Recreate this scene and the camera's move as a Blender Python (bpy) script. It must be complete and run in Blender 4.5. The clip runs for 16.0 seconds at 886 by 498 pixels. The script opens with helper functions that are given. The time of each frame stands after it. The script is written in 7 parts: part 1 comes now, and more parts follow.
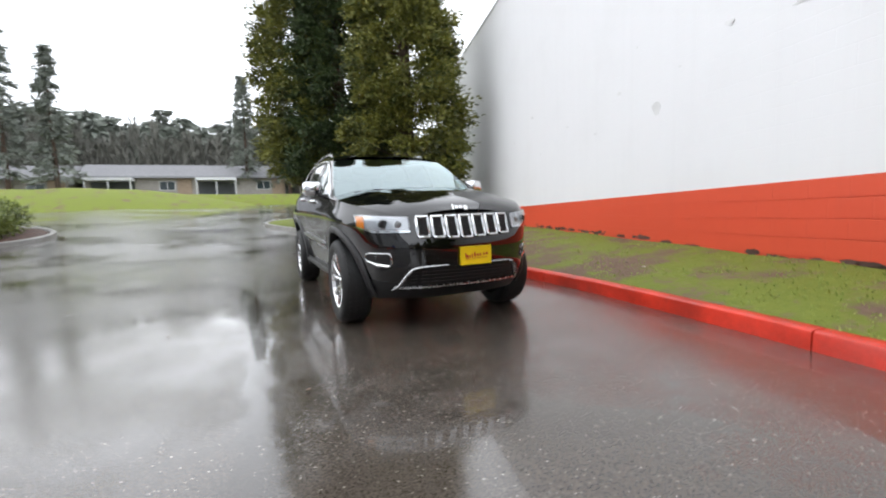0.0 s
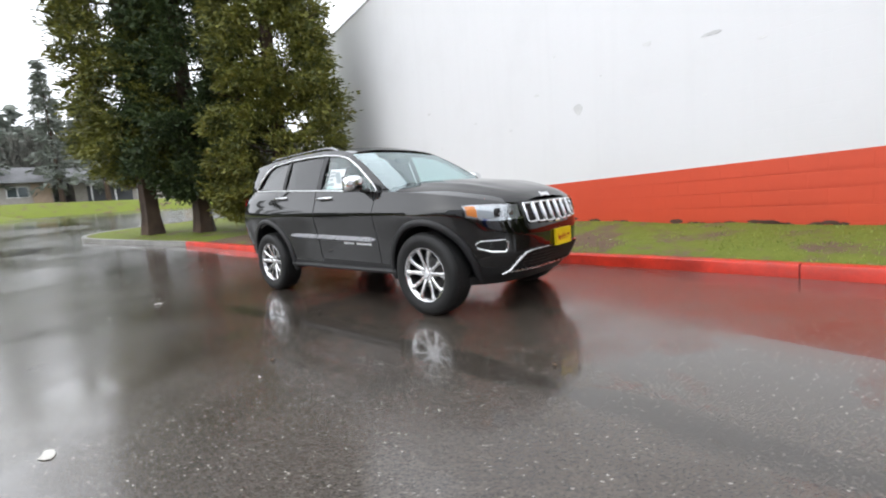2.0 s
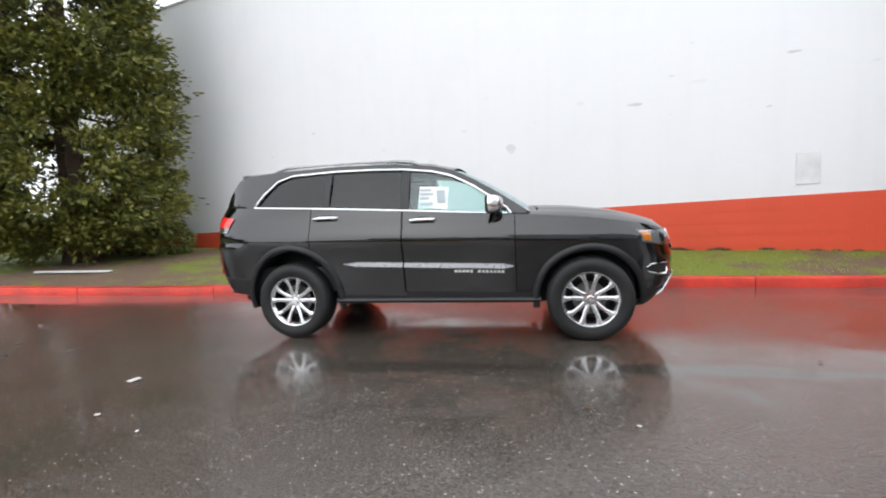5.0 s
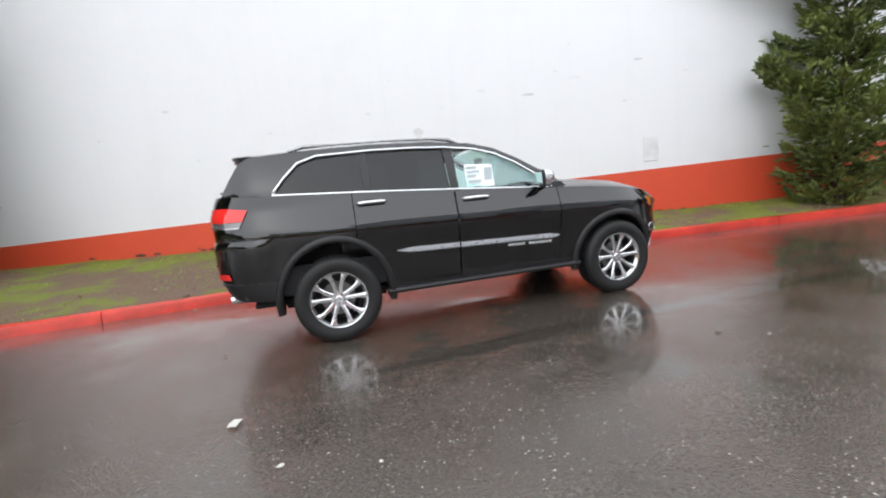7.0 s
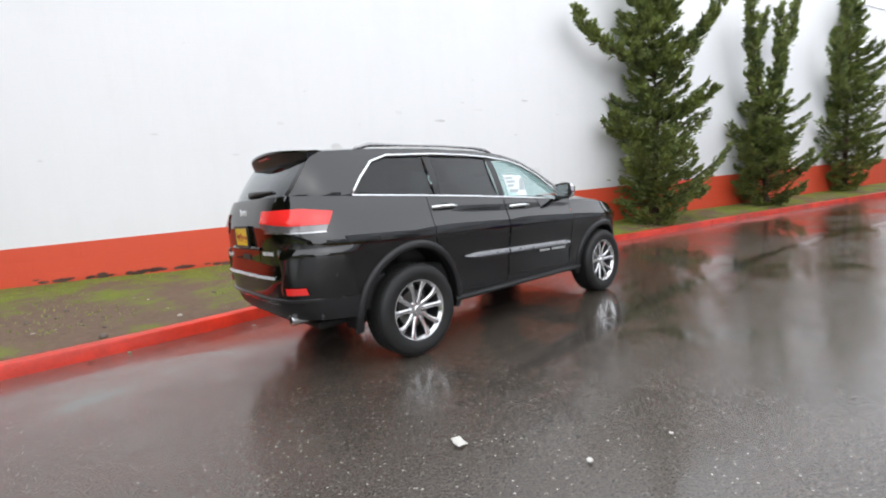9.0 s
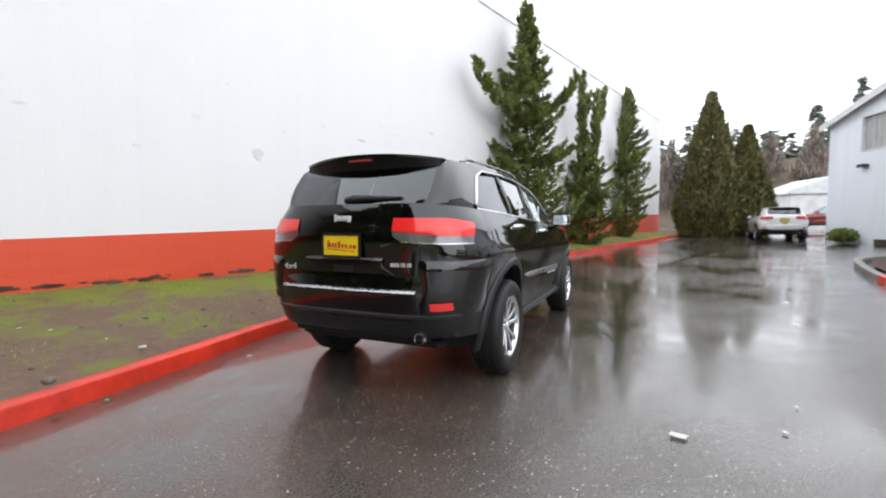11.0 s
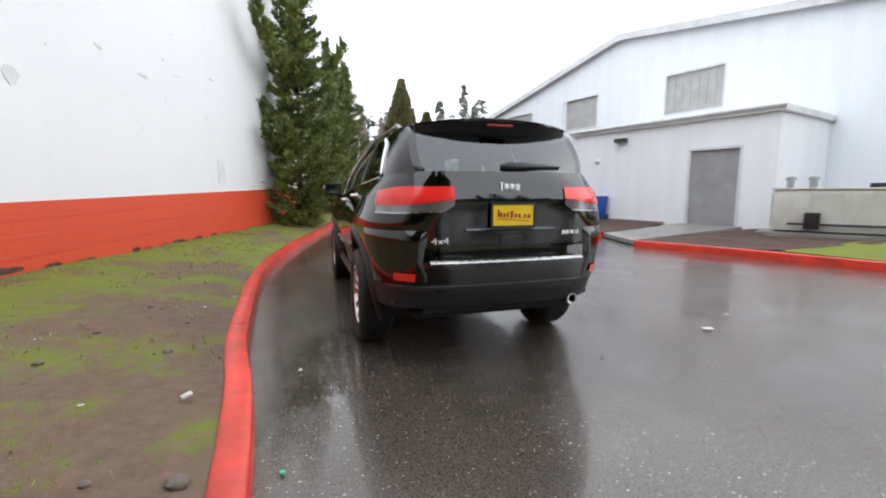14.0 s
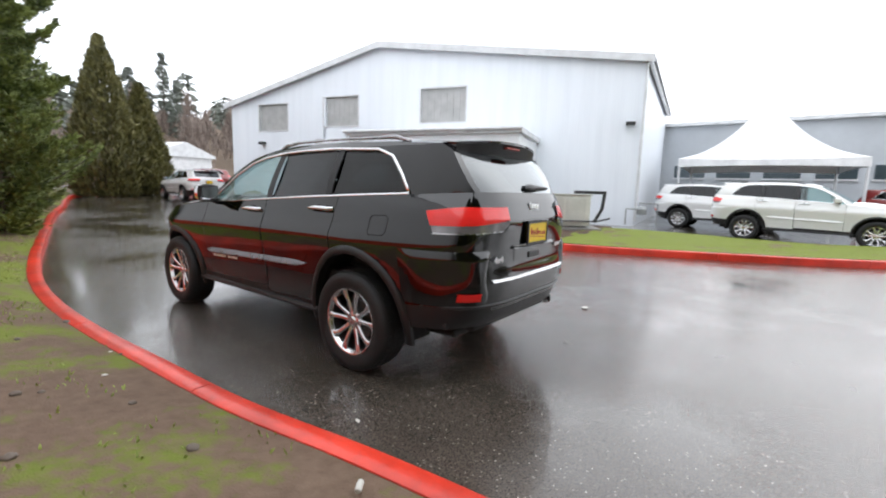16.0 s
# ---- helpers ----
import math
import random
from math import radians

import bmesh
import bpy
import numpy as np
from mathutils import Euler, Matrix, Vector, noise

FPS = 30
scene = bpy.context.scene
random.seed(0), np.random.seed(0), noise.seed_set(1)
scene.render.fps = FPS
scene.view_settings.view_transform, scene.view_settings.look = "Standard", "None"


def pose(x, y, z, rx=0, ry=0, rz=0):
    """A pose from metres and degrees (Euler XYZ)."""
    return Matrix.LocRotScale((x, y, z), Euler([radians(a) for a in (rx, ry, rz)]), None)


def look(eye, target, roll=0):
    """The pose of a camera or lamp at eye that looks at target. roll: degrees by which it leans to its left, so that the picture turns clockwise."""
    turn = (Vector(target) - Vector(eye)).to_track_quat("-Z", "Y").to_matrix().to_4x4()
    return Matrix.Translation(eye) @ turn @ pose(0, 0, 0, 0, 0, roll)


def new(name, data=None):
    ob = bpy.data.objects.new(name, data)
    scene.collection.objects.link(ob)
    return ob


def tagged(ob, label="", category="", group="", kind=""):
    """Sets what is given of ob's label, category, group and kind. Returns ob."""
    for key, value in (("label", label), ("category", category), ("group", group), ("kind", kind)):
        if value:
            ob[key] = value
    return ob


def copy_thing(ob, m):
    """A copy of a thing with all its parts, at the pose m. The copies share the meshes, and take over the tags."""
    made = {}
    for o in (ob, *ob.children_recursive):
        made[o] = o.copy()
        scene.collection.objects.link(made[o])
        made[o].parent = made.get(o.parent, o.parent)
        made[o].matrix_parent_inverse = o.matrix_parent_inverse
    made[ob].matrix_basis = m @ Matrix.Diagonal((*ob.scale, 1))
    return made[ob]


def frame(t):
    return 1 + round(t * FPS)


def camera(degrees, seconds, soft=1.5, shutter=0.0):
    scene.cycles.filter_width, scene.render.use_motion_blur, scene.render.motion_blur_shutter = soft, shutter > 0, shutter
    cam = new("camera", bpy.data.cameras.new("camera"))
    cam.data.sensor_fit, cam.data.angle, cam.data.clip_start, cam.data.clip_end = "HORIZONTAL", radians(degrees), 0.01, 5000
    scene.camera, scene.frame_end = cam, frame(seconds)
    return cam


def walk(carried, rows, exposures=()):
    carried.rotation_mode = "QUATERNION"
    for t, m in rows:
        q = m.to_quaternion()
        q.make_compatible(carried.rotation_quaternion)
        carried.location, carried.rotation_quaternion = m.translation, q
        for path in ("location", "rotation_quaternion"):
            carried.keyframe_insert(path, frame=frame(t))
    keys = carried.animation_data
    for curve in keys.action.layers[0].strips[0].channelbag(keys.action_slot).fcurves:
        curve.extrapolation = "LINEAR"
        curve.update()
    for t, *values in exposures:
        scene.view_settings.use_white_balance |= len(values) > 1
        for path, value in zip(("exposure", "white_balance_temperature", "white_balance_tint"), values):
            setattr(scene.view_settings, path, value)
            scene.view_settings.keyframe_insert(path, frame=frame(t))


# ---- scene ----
cam = camera(90.11, 16.0, soft=2.0, shutter=0.3)
# seconds, eye x y z in metres, yaw pitch roll in degrees
ROWS = [
    (0.0, 5.581, -1.690, 1.029, 65.84, -5.28, -1.90),
    (0.5, 5.395, -2.247, 1.040, 59.07, -7.24, -4.00),
    (1.0, 5.092, -2.779, 1.064, 53.35, -6.55, -4.00),
    (1.5, 4.748, -3.319, 1.075, 45.51, -6.95, -3.50),
    (2.0, 4.301, -3.740, 1.096, 42.63, -6.95, -4.70),
    (2.5, 3.831, -4.179, 1.130, 34.28, -7.04, -5.40),
    (3.0, 3.290, -4.502, 1.155, 30.84, -6.23, -4.70),
    (3.5, 2.765, -4.860, 1.167, 22.77, -5.19, -4.20),
    (4.0, 2.172, -5.023, 1.179, 20.01, -4.79, -3.20),
    (6.5, -0.980, -5.035, 1.288, -10.42, -5.85, -5.10),
    (7.0, -1.548, -4.895, 1.282, -15.31, -7.85, -5.50),
    (7.5, -2.100, -4.705, 1.285, -20.07, -5.74, -3.70),
    (8.0, -2.644, -4.458, 1.268, -26.38, -6.98, -4.10),
    (8.5, -3.131, -4.138, 1.265, -31.81, -5.74, -3.40),
    (9.0, -3.605, -3.794, 1.259, -40.47, -6.14, -4.20),
    (9.5, -3.973, -3.364, 1.244, -46.08, -5.39, -2.20),
    (12.0, -5.346, -0.892, 1.247, -80.00, -5.29, -2.28),
    (12.5, -5.351, -0.327, 1.240, -86.36, -6.33, -2.92),
    (13.0, -5.356, 0.228, 1.234, -92.17, -4.69, -1.89),
    (13.5, -5.350, 0.788, 1.231, -102.23, -6.69, -1.87),
    (14.0, -5.192, 1.334, 1.242, -107.37, -7.31, 0.04),
    (14.5, -5.044, 1.883, 1.288, -120.66, -8.66, 2.82),
    (15.0, -4.695, 2.356, 1.302, -127.21, -7.40, 0.82),
    (15.5, -4.326, 2.756, 1.349, -135.51, -6.45, 1.39),
    (16.0, -3.943, 3.080, 1.397, -142.92, -7.83, 1.67),
]


def stand(x, y, z, yaw, pitch, roll):
    """The camera's pose: yaw to the left of +y, pitch up, then the roll about its own axis."""
    return pose(x, y, z, 90 + pitch, 0, yaw) @ pose(0, 0, 0, 0, 0, roll)


walk(cam, [(t, stand(*row)) for t, *row in ROWS])

# ---- world and light: a bright overcast sky ----
world = bpy.data.worlds.new("overcast_sky")
scene.world = world
world.use_nodes = True
wt = world.node_tree
sky = wt.nodes.new("ShaderNodeTexSky")
sky.sky_type, sky.sun_disc = "NISHITA", False
sky.sun_elevation, sky.sun_rotation = radians(38), radians(200)
sky.dust_density, sky.air_density = 4.0, 1.0
grey = wt.nodes.new("ShaderNodeHueSaturation")
grey.inputs["Saturation"].default_value = 0.12
cloud = wt.nodes.new("ShaderNodeMix")
cloud.data_type = "RGBA"
cloud.inputs[0].default_value = 0.86
cloud.inputs[7].default_value = (11.0, 11.5, 12.4, 1)
bg = wt.nodes["Background"]
bg.inputs["Strength"].default_value = 0.15
wt.links.new(sky.outputs[0], grey.inputs["Color"])
wt.links.new(grey.outputs[0], cloud.inputs[6])
wt.links.new(cloud.outputs[2], bg.inputs["Color"])

sun = new("sun", bpy.data.lights.new("sun", "SUN"))
sun.data.energy, sun.data.angle, sun.data.color = 0.6, radians(150), (1.0, 0.98, 0.95)
sun.matrix_world = look((0, -20, 30), (6, 0, 0))
scene.view_settings.exposure = 0.32


# ---- materials ----
def material(name):
    m = bpy.data.materials.new(name)
    m.use_nodes = True
    t = m.node_tree
    return m, t, t.nodes["Principled BSDF"]


def node(t, kind, **values):
    n = t.nodes.new("ShaderNode" + kind)
    for key, v in values.items():
        n.inputs[key.replace("_", " ")].default_value = v
    return n


def coords(t, scale=(1, 1, 1)):
    c, m = t.nodes.new("ShaderNodeTexCoord"), t.nodes.new("ShaderNodeMapping")
    m.inputs["Scale"].default_value = scale
    t.links.new(c.outputs["Object"], m.inputs["Vector"])
    return m.outputs[0]


def world_at(t):
    return t.nodes.new("ShaderNodeNewGeometry").outputs["Position"]


def noisy(t, vec, scale, detail=6.0, rough=0.6):
    n = node(t, "TexNoise", Scale=scale, Detail=detail, Roughness=rough)
    t.links.new(vec, n.inputs["Vector"])
    return n.outputs["Fac"]


def ramp(t, fac, *stops):
    r = t.nodes.new("ShaderNodeValToRGB")
    while len(r.color_ramp.elements) < len(stops):
        r.color_ramp.elements.new(0.5)
    for e, (p, c) in zip(r.color_ramp.elements, stops):
        e.position = p
        e.color = (c, c, c, 1) if isinstance(c, float) else (*c, 1)
    t.links.new(fac, r.inputs[0])
    return r.outputs[0]


def mixed(t, fac, a, b, blend="MIX"):
    m = t.nodes.new("ShaderNodeMix")
    m.data_type, m.blend_type = "RGBA", blend
    for i, v in ((0, fac), (6, a), (7, b)):
        if isinstance(v, (float, int)):
            m.inputs[i].default_value = v
        elif isinstance(v, tuple):
            m.inputs[i].default_value = (*v, 1)
        else:
            t.links.new(v, m.inputs[i])
    return m.outputs[2]


def bumped(t, b, height, strength=0.3, distance=0.01):
    n = node(t, "Bump", Strength=strength, Distance=distance)
    t.links.new(height, n.inputs["Height"])
    t.links.new(n.outputs[0], b.inputs["Normal"])
    return n


def plain(name, colour, rough=0.5, metal=0.0, coat=0.0, grain=0.12, scale=30.0, bump=0.0):
    """A surface with a slight two-scale unevenness in its colour and gloss."""
    m, t, b = material(name)
    v = coords(t)
    big, fine = noisy(t, v, scale / 12), noisy(t, v, scale)
    dark = tuple(c * (1 - grain * 2) for c in colour)
    lite = tuple(min(1, c * (1 + grain)) for c in colour)
    c = mixed(t, ramp(t, big, (0.3, 0.0), (0.7, 1.0)), dark, lite)
    t.links.new(mixed(t, 0.3, c, mixed(t, fine, dark, lite)), b.inputs["Base Color"])
    t.links.new(ramp(t, fine, (0.3, max(0.0, rough - 0.06)), (0.7, min(1.0, rough + 0.06))), b.inputs["Roughness"])
    b.inputs["Metallic"].default_value = metal
    b.inputs["Coat Weight"].default_value = coat
    b.inputs["Coat Roughness"].default_value = 0.03
    if bump:
        bumped(t, b, fine, bump)
    return m


def car_paint(name, colour, rough=0.35, spec=0.5):
    m, t, b = material(name)
    v = coords(t)
    flake = noisy(t, v, 900, 2)
    c = mixed(t, flake, tuple(x * 0.75 for x in colour), tuple(min(1, x * 1.25 + 0.0004) for x in colour))
    t.links.new(c, b.inputs["Base Color"])
    b.inputs["Roughness"].default_value = rough
    b.inputs["Coat Weight"].default_value = 1.0
    b.inputs["Coat IOR"].default_value = 1.7
    b.inputs["Specular IOR Level"].default_value = spec
    t.links.new(ramp(t, noisy(t, v, 60), (0.4, 0.008), (0.75, 0.035)), b.inputs["Coat Roughness"])
    # rain beads on the lacquer
    bead = ramp(t, noisy(t, v, 160, 1), (0.62, 0.0), (0.68, 1.0))
    n = node(t, "Bump", Strength=0.02, Distance=0.002)
    t.links.new(bead, n.inputs["Height"])
    t.links.new(n.outputs[0], b.inputs["Coat Normal"])
    return m


def pane(name, tint, gloss=1.0, ior=1.55, sheen=(1, 1, 1)):
    """Thin glass: a tinted clear sheet with mirror gloss that grows at a slant."""
    m, t, b = material(name)
    t.nodes.remove(b)
    clear, shine = t.nodes.new("ShaderNodeBsdfTransparent"), t.nodes.new("ShaderNodeBsdfGlossy")
    clear.inputs[0].default_value = (*tint, 1)
    shine.inputs["Roughness"].default_value = 0.01
    shine.inputs["Color"].default_value = (gloss * sheen[0], gloss * sheen[1], gloss * sheen[2], 1)
    slant, mix = t.nodes.new("ShaderNodeLayerWeight"), t.nodes.new("ShaderNodeMixShader")
    slant.inputs[0].default_value = 0.5
    base = ((ior - 1) / (ior + 1)) ** 2
    rise, scale = t.nodes.new("ShaderNodeMath"), t.nodes.new("ShaderNodeMath")
    rise.operation, scale.operation = "POWER", "MULTIPLY_ADD"
    rise.inputs[1].default_value = 4.0
    scale.inputs[1].default_value, scale.inputs[2].default_value = 1 - base, base
    t.links.new(slant.outputs["Facing"], rise.inputs[0])
    t.links.new(rise.outputs[0], scale.inputs[0])
    t.links.new(scale.outputs[0], mix.inputs[0])
    t.links.new(clear.outputs[0], mix.inputs[1])
    t.links.new(shine.outputs[0], mix.inputs[2])
    t.links.new(mix.outputs[0], t.nodes["Material Output"].inputs[0])
    return m


def wet_asphalt():
    m, t, b = material("wet_asphalt")
    p = world_at(t)
    fine, chip = noisy(t, p, 95, 3), node(t, "TexVoronoi", Scale=130.0)
    t.links.new(p, chip.inputs["Vector"])
    big, mid = noisy(t, p, 0.34, 5, 0.55), noisy(t, p, 1.7, 5)
    base = mixed(t, ramp(t, fine, (0.35, 0.0), (0.65, 1.0)), (0.032, 0.026, 0.021), (0.122, 0.101, 0.082))
    stone = mixed(t, ramp(t, chip.outputs["Color"], (0.890, 0.0), (0.960, 1.0)), base, (0.50, 0.46, 0.41))
    ground_tone = mixed(t, ramp(t, mid, (0.35, 0.0), (0.75, 0.45)), stone, (0.038, 0.031, 0.026))
    # film of water: pooled where the large noise is high
    pool = ramp(t, mixed(t, 0.3, big, mid), (0.46, 0.0), (0.60, 1.0))
    # a shallow drain line along the road holds standing water
    xyz = t.nodes.new("ShaderNodeSeparateXYZ")
    t.links.new(p, xyz.inputs[0])

    def calc(kind, a, b):
        n = t.nodes.new("ShaderNodeMath")
        n.operation = kind
        for i, v in enumerate((a, b)):
            if isinstance(v, float):
                n.inputs[i].default_value = v
            else:
                t.links.new(v, n.inputs[i])
        return n.outputs[0]

    dx = calc("SUBTRACT", xyz.outputs[0], 1.5)
    line = calc("ADD", calc("ADD", xyz.outputs[1], 1.62), calc("MULTIPLY", calc("MULTIPLY", dx, dx), 0.018))
    fade = calc("MAXIMUM", calc("MULTIPLY", calc("SUBTRACT", -0.6, xyz.outputs[0]), 0.12), 0.0)
    drain = calc("ADD", calc("ADD", calc("ABSOLUTE", line, 0.0), fade), calc("MULTIPLY", calc("SUBTRACT", mid, 0.5), 0.45))
    t.links.new(mixed(t, ramp(t, drain, (0.05, 0.40), (0.16, 0.0)), ground_tone, (0.015, 0.014, 0.013)), b.inputs["Base Color"])
    pool = mixed(t, ramp(t, drain, (0.07, 0.9), (0.13, 0.0)), pool, (1.0, 1.0, 1.0))
    t.links.new(mixed(t, pool, ramp(t, mid, (0.3, 0.17), (0.7, 0.30)), (0.06, 0.06, 0.06)), b.inputs["Roughness"])
    b.inputs["IOR"].default_value = 1.45
    b.inputs["Specular IOR Level"].default_value = 0.5
    b.inputs["Coat Weight"].default_value = 1.0
    b.inputs["Coat IOR"].default_value = 1.33
    t.links.new(mixed(t, pool, (0.20, 0.20, 0.20), (0.04, 0.04, 0.04)), b.inputs["Coat Roughness"])
    n = node(t, "Bump", Distance=0.012)
    t.links.new(mixed(t, pool, (0.52, 0.52, 0.52), (0.05, 0.05, 0.05)), n.inputs["Strength"])
    t.links.new(mixed(t, 0.5, fine, chip.outputs["Distance"]), n.inputs["Height"])
    t.links.new(n.outputs[0], b.inputs["Normal"])
    return m


def turf(name, bare):
    """Lawn with worn, muddy patches; bare: how much of it is mud."""
    m, t, b = material(name)
    p = world_at(t)
    big, fine, blade = noisy(t, p, 1.15, 7, 0.65), noisy(t, p, 14, 5), noisy(t, p, 90, 3)
    grass = mixed(t, fine, (0.100, 0.138, 0.022), (0.240, 0.275, 0.052))
    mud = mixed(t, fine, (0.092, 0.060, 0.042), (0.240, 0.168, 0.120))
    where = mixed(t, 0.25, big, fine)
    if bare > 0:
        # trodden to mud along the kerb, greener by the wall and further up the road
        xyz = t.nodes.new("ShaderNodeSeparateXYZ")
        t.links.new(p, xyz.inputs[0])
        tread = t.nodes.new("ShaderNodeVectorMath")
        tread.operation = "DOT_PRODUCT"
        tread.inputs[1].default_value = (-0.008, -0.032, 0.0)
        t.links.new(p, tread.inputs[0])
        lift = t.nodes.new("ShaderNodeMath")
        t.links.new(where, lift.inputs[0])
        t.links.new(tread.outputs["Value"], lift.inputs[1])
        lift2 = t.nodes.new("ShaderNodeMath")
        t.links.new(lift.outputs[0], lift2.inputs[0])
        lift2.inputs[1].default_value = 0.084
        where = lift2.outputs[0]
    t.links.new(mixed(t, ramp(t, where, (0.47 - bare * 0.2, 0.0), (0.56 - bare * 0.2, 1.0)), grass, mud), b.inputs["Base Color"])
    b.inputs["Roughness"].default_value = 0.75
    b.inputs["Specular IOR Level"].default_value = 0.15
    bumped(t, b, mixed(t, 0.5, blade, fine), 0.8, 0.03)
    return m


def masonry(name, colour, grime, joint=0.35):
    """Painted concrete block: faint coursing under thick paint, drips and scuffs."""
    m, t, b = material(name)
    v = coords(t)
    sx = t.nodes.new("ShaderNodeSeparateXYZ")
    cx = t.nodes.new("ShaderNodeCombineXYZ")
    t.links.new(v, sx.inputs[0])
    t.links.new(sx.outputs[0], cx.inputs[0])
    t.links.new(sx.outputs[2], cx.inputs[1])
    br = node(t, "TexBrick", Scale=1.0, Mortar_Size=0.006, Mortar_Smooth=0.6, Brick_Width=0.4, Row_Height=0.2)
    t.links.new(cx.outputs[0], br.inputs["Vector"])
    streak_map = node(t, "Mapping", Scale=(3.0, 3.0, 0.12))
    t.links.new(v, streak_map.inputs["Vector"])
    streak, patch, fine = noisy(t, streak_map.outputs[0], 1.4, 5), noisy(t, v, 0.5, 6), noisy(t, v, 55, 4)
    c = mixed(t, ramp(t, streak, (0.5, 0.0), (0.85, 0.14)), colour, grime)
    c = mixed(t, ramp(t, patch, (0.5, 0.0), (0.8, 0.3)), c, grime)
    t.links.new(c, b.inputs["Base Color"])
    t.links.new(ramp(t, fine, (0.3, 0.45), (0.7, 0.62)), b.inputs["Roughness"])
    n = bumped(t, b, br.outputs["Fac"], joint, -0.004)
    n2 = node(t, "Bump", Strength=0.25, Distance=0.004)
    t.links.new(fine, n2.inputs["Height"])
    t.links.new(n2.outputs[0], n.inputs["Normal"])
    return m


def ribbed(name, colour, grime, pitch, depth=0.01):
    """Ribbed sheet metal, ribs upright."""
    m, t, b = material(name)
    v = coords(t)
    w = node(t, "TexWave", Scale=math.pi * 2 / pitch / 20 * 3.183)
    w.wave_profile = "SIN"
    t.links.new(v, w.inputs["Vector"])
    streak_map = node(t, "Mapping", Scale=(2.0, 2.0, 0.15))
    t.links.new(v, streak_map.inputs["Vector"])
    streak = noisy(t, streak_map.outputs[0], 1.2, 5)
    t.links.new(mixed(t, ramp(t, streak, (0.42, 0.0), (0.8, 0.5)), colour, grime), b.inputs["Base Color"])
    b.inputs["Roughness"].default_value = 0.45
    bumped(t, b, w.outputs["Fac"], 0.16, depth)
    return m


def foliage(name, dark, lite):
    m, t, b = material(name)
    g = t.nodes.new("ShaderNodeNewGeometry")
    p = noisy(t, g.outputs["Position"], 1.3, 4)
    clump = ramp(t, noisy(t, g.outputs["Position"], 3.4, 3), (0.41, 0.0), (0.60, 1.0))
    c = mixed(t, mixed(t, 0.62, g.outputs["Random Per Island"], clump), dark, lite)
    t.links.new(mixed(t, ramp(t, p, (0.46, 0.0), (0.62, 0.45)), c, tuple(y * 1.3 for x, y in zip(dark, lite))), b.inputs["Base Color"])
    b.inputs["Roughness"].default_value = 0.55
    b.inputs["Subsurface Weight"].default_value = 0.0
    return m


ASPHALT = wet_asphalt()
GRASS, WORN = turf("lawn", -0.3), turf("worn_lawn", 0.15)
MULCH = plain("bark_mulch", (0.075, 0.035, 0.022), 0.8, grain=0.4, scale=40, bump=0.9)
WHITE_BLOCK = masonry("white_painted_block", (0.80, 0.80, 0.81), (0.66, 0.66, 0.655), 0.26)
RED_BLOCK = masonry("red_painted_block", (0.70, 0.080, 0.031), (0.50, 0.062, 0.030), 0.6)
RED_KERB = plain("red_kerb_paint", (0.70, 0.040, 0.017), 0.38, grain=0.3, scale=22, coat=0.15, bump=0.35)
GREY_KERB = plain("wet_concrete", (0.24, 0.23, 0.21), 0.4, grain=0.25, scale=25, bump=0.25)
SIDING = ribbed("pale_blue_siding", (0.84, 0.88, 0.93), (0.70, 0.74, 0.79), 0.3)
ANNEX = ribbed("white_siding", (0.86, 0.88, 0.90), (0.72, 0.75, 0.78), 0.2)
TRIM_WHITE = plain("white_trim_paint", (0.72, 0.73, 0.74), 0.4)
DOOR_GREY = plain("grey_roll_door", (0.33, 0.33, 0.33), 0.5)
SHED_WHITE = plain("white_sheet", (0.75, 0.75, 0.75), 0.5)
CANVAS = plain("white_canvas", (0.85, 0.85, 0.85), 0.6)
ROOFING = plain("grey_roof_felt", (0.22, 0.22, 0.23), 0.7, bump=0.3)
BLACK_PAINT = car_paint("black_car_paint", (0.0016, 0.0016, 0.0019), 0.30, 0.0)
WHITE_PAINT = car_paint("white_car_paint", (0.78, 0.78, 0.77))
LEDGE = plain("satin_side_ledge", (0.21, 0.21, 0.22), 0.30, metal=0.7, grain=0.06)
BLACK_TRIM = plain("black_plastic", (0.012, 0.012, 0.013), 0.42, bump=0.1, scale=200)
GREY_TRIM = plain("grey_plastic", (0.032, 0.032, 0.034), 0.36, scale=120)
RUBBER = plain("tyre_rubber", (0.011, 0.011, 0.011), 0.62, scale=60, bump=0.2)
CHROME = plain("chrome", (0.78, 0.79, 0.80), 0.08, metal=1.0, grain=0.03)
ALLOY = plain("polished_alloy", (0.74, 0.74, 0.75), 0.17, metal=0.95, grain=0.05)
MIRROR = plain("mirror_silver", (0.85, 0.86, 0.87), 0.03, metal=1.0, grain=0.01)
STEEL = plain("brake_steel", (0.20, 0.195, 0.19), 0.42, metal=1.0)
# darkened copy of the alloy: shade inside the wheel put into the colour
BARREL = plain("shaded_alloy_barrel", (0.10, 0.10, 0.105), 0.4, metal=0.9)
DARK = plain("dark_void", (0.008, 0.008, 0.008), 0.7)
CABIN = plain("dark_cabin", (0.022, 0.022, 0.024), 0.7)
SEAT = plain("dark_leather", (0.035, 0.034, 0.034), 0.45, scale=40, bump=0.2)
GLASS = pane("clear_glass", (0.84, 0.94, 0.93))
TINT = pane("privacy_glass", (0.14, 0.155, 0.165), 1.0, 1.5)
REAR_GLASS = pane("dark_rear_glass", (0.12, 0.13, 0.14), 1.0, 1.95, (0.94, 0.98, 1.0))
SCREEN = pane("windscreen_glass", (0.72, 0.88, 0.88), 0.95, 3.2, (0.84, 0.98, 1.0))
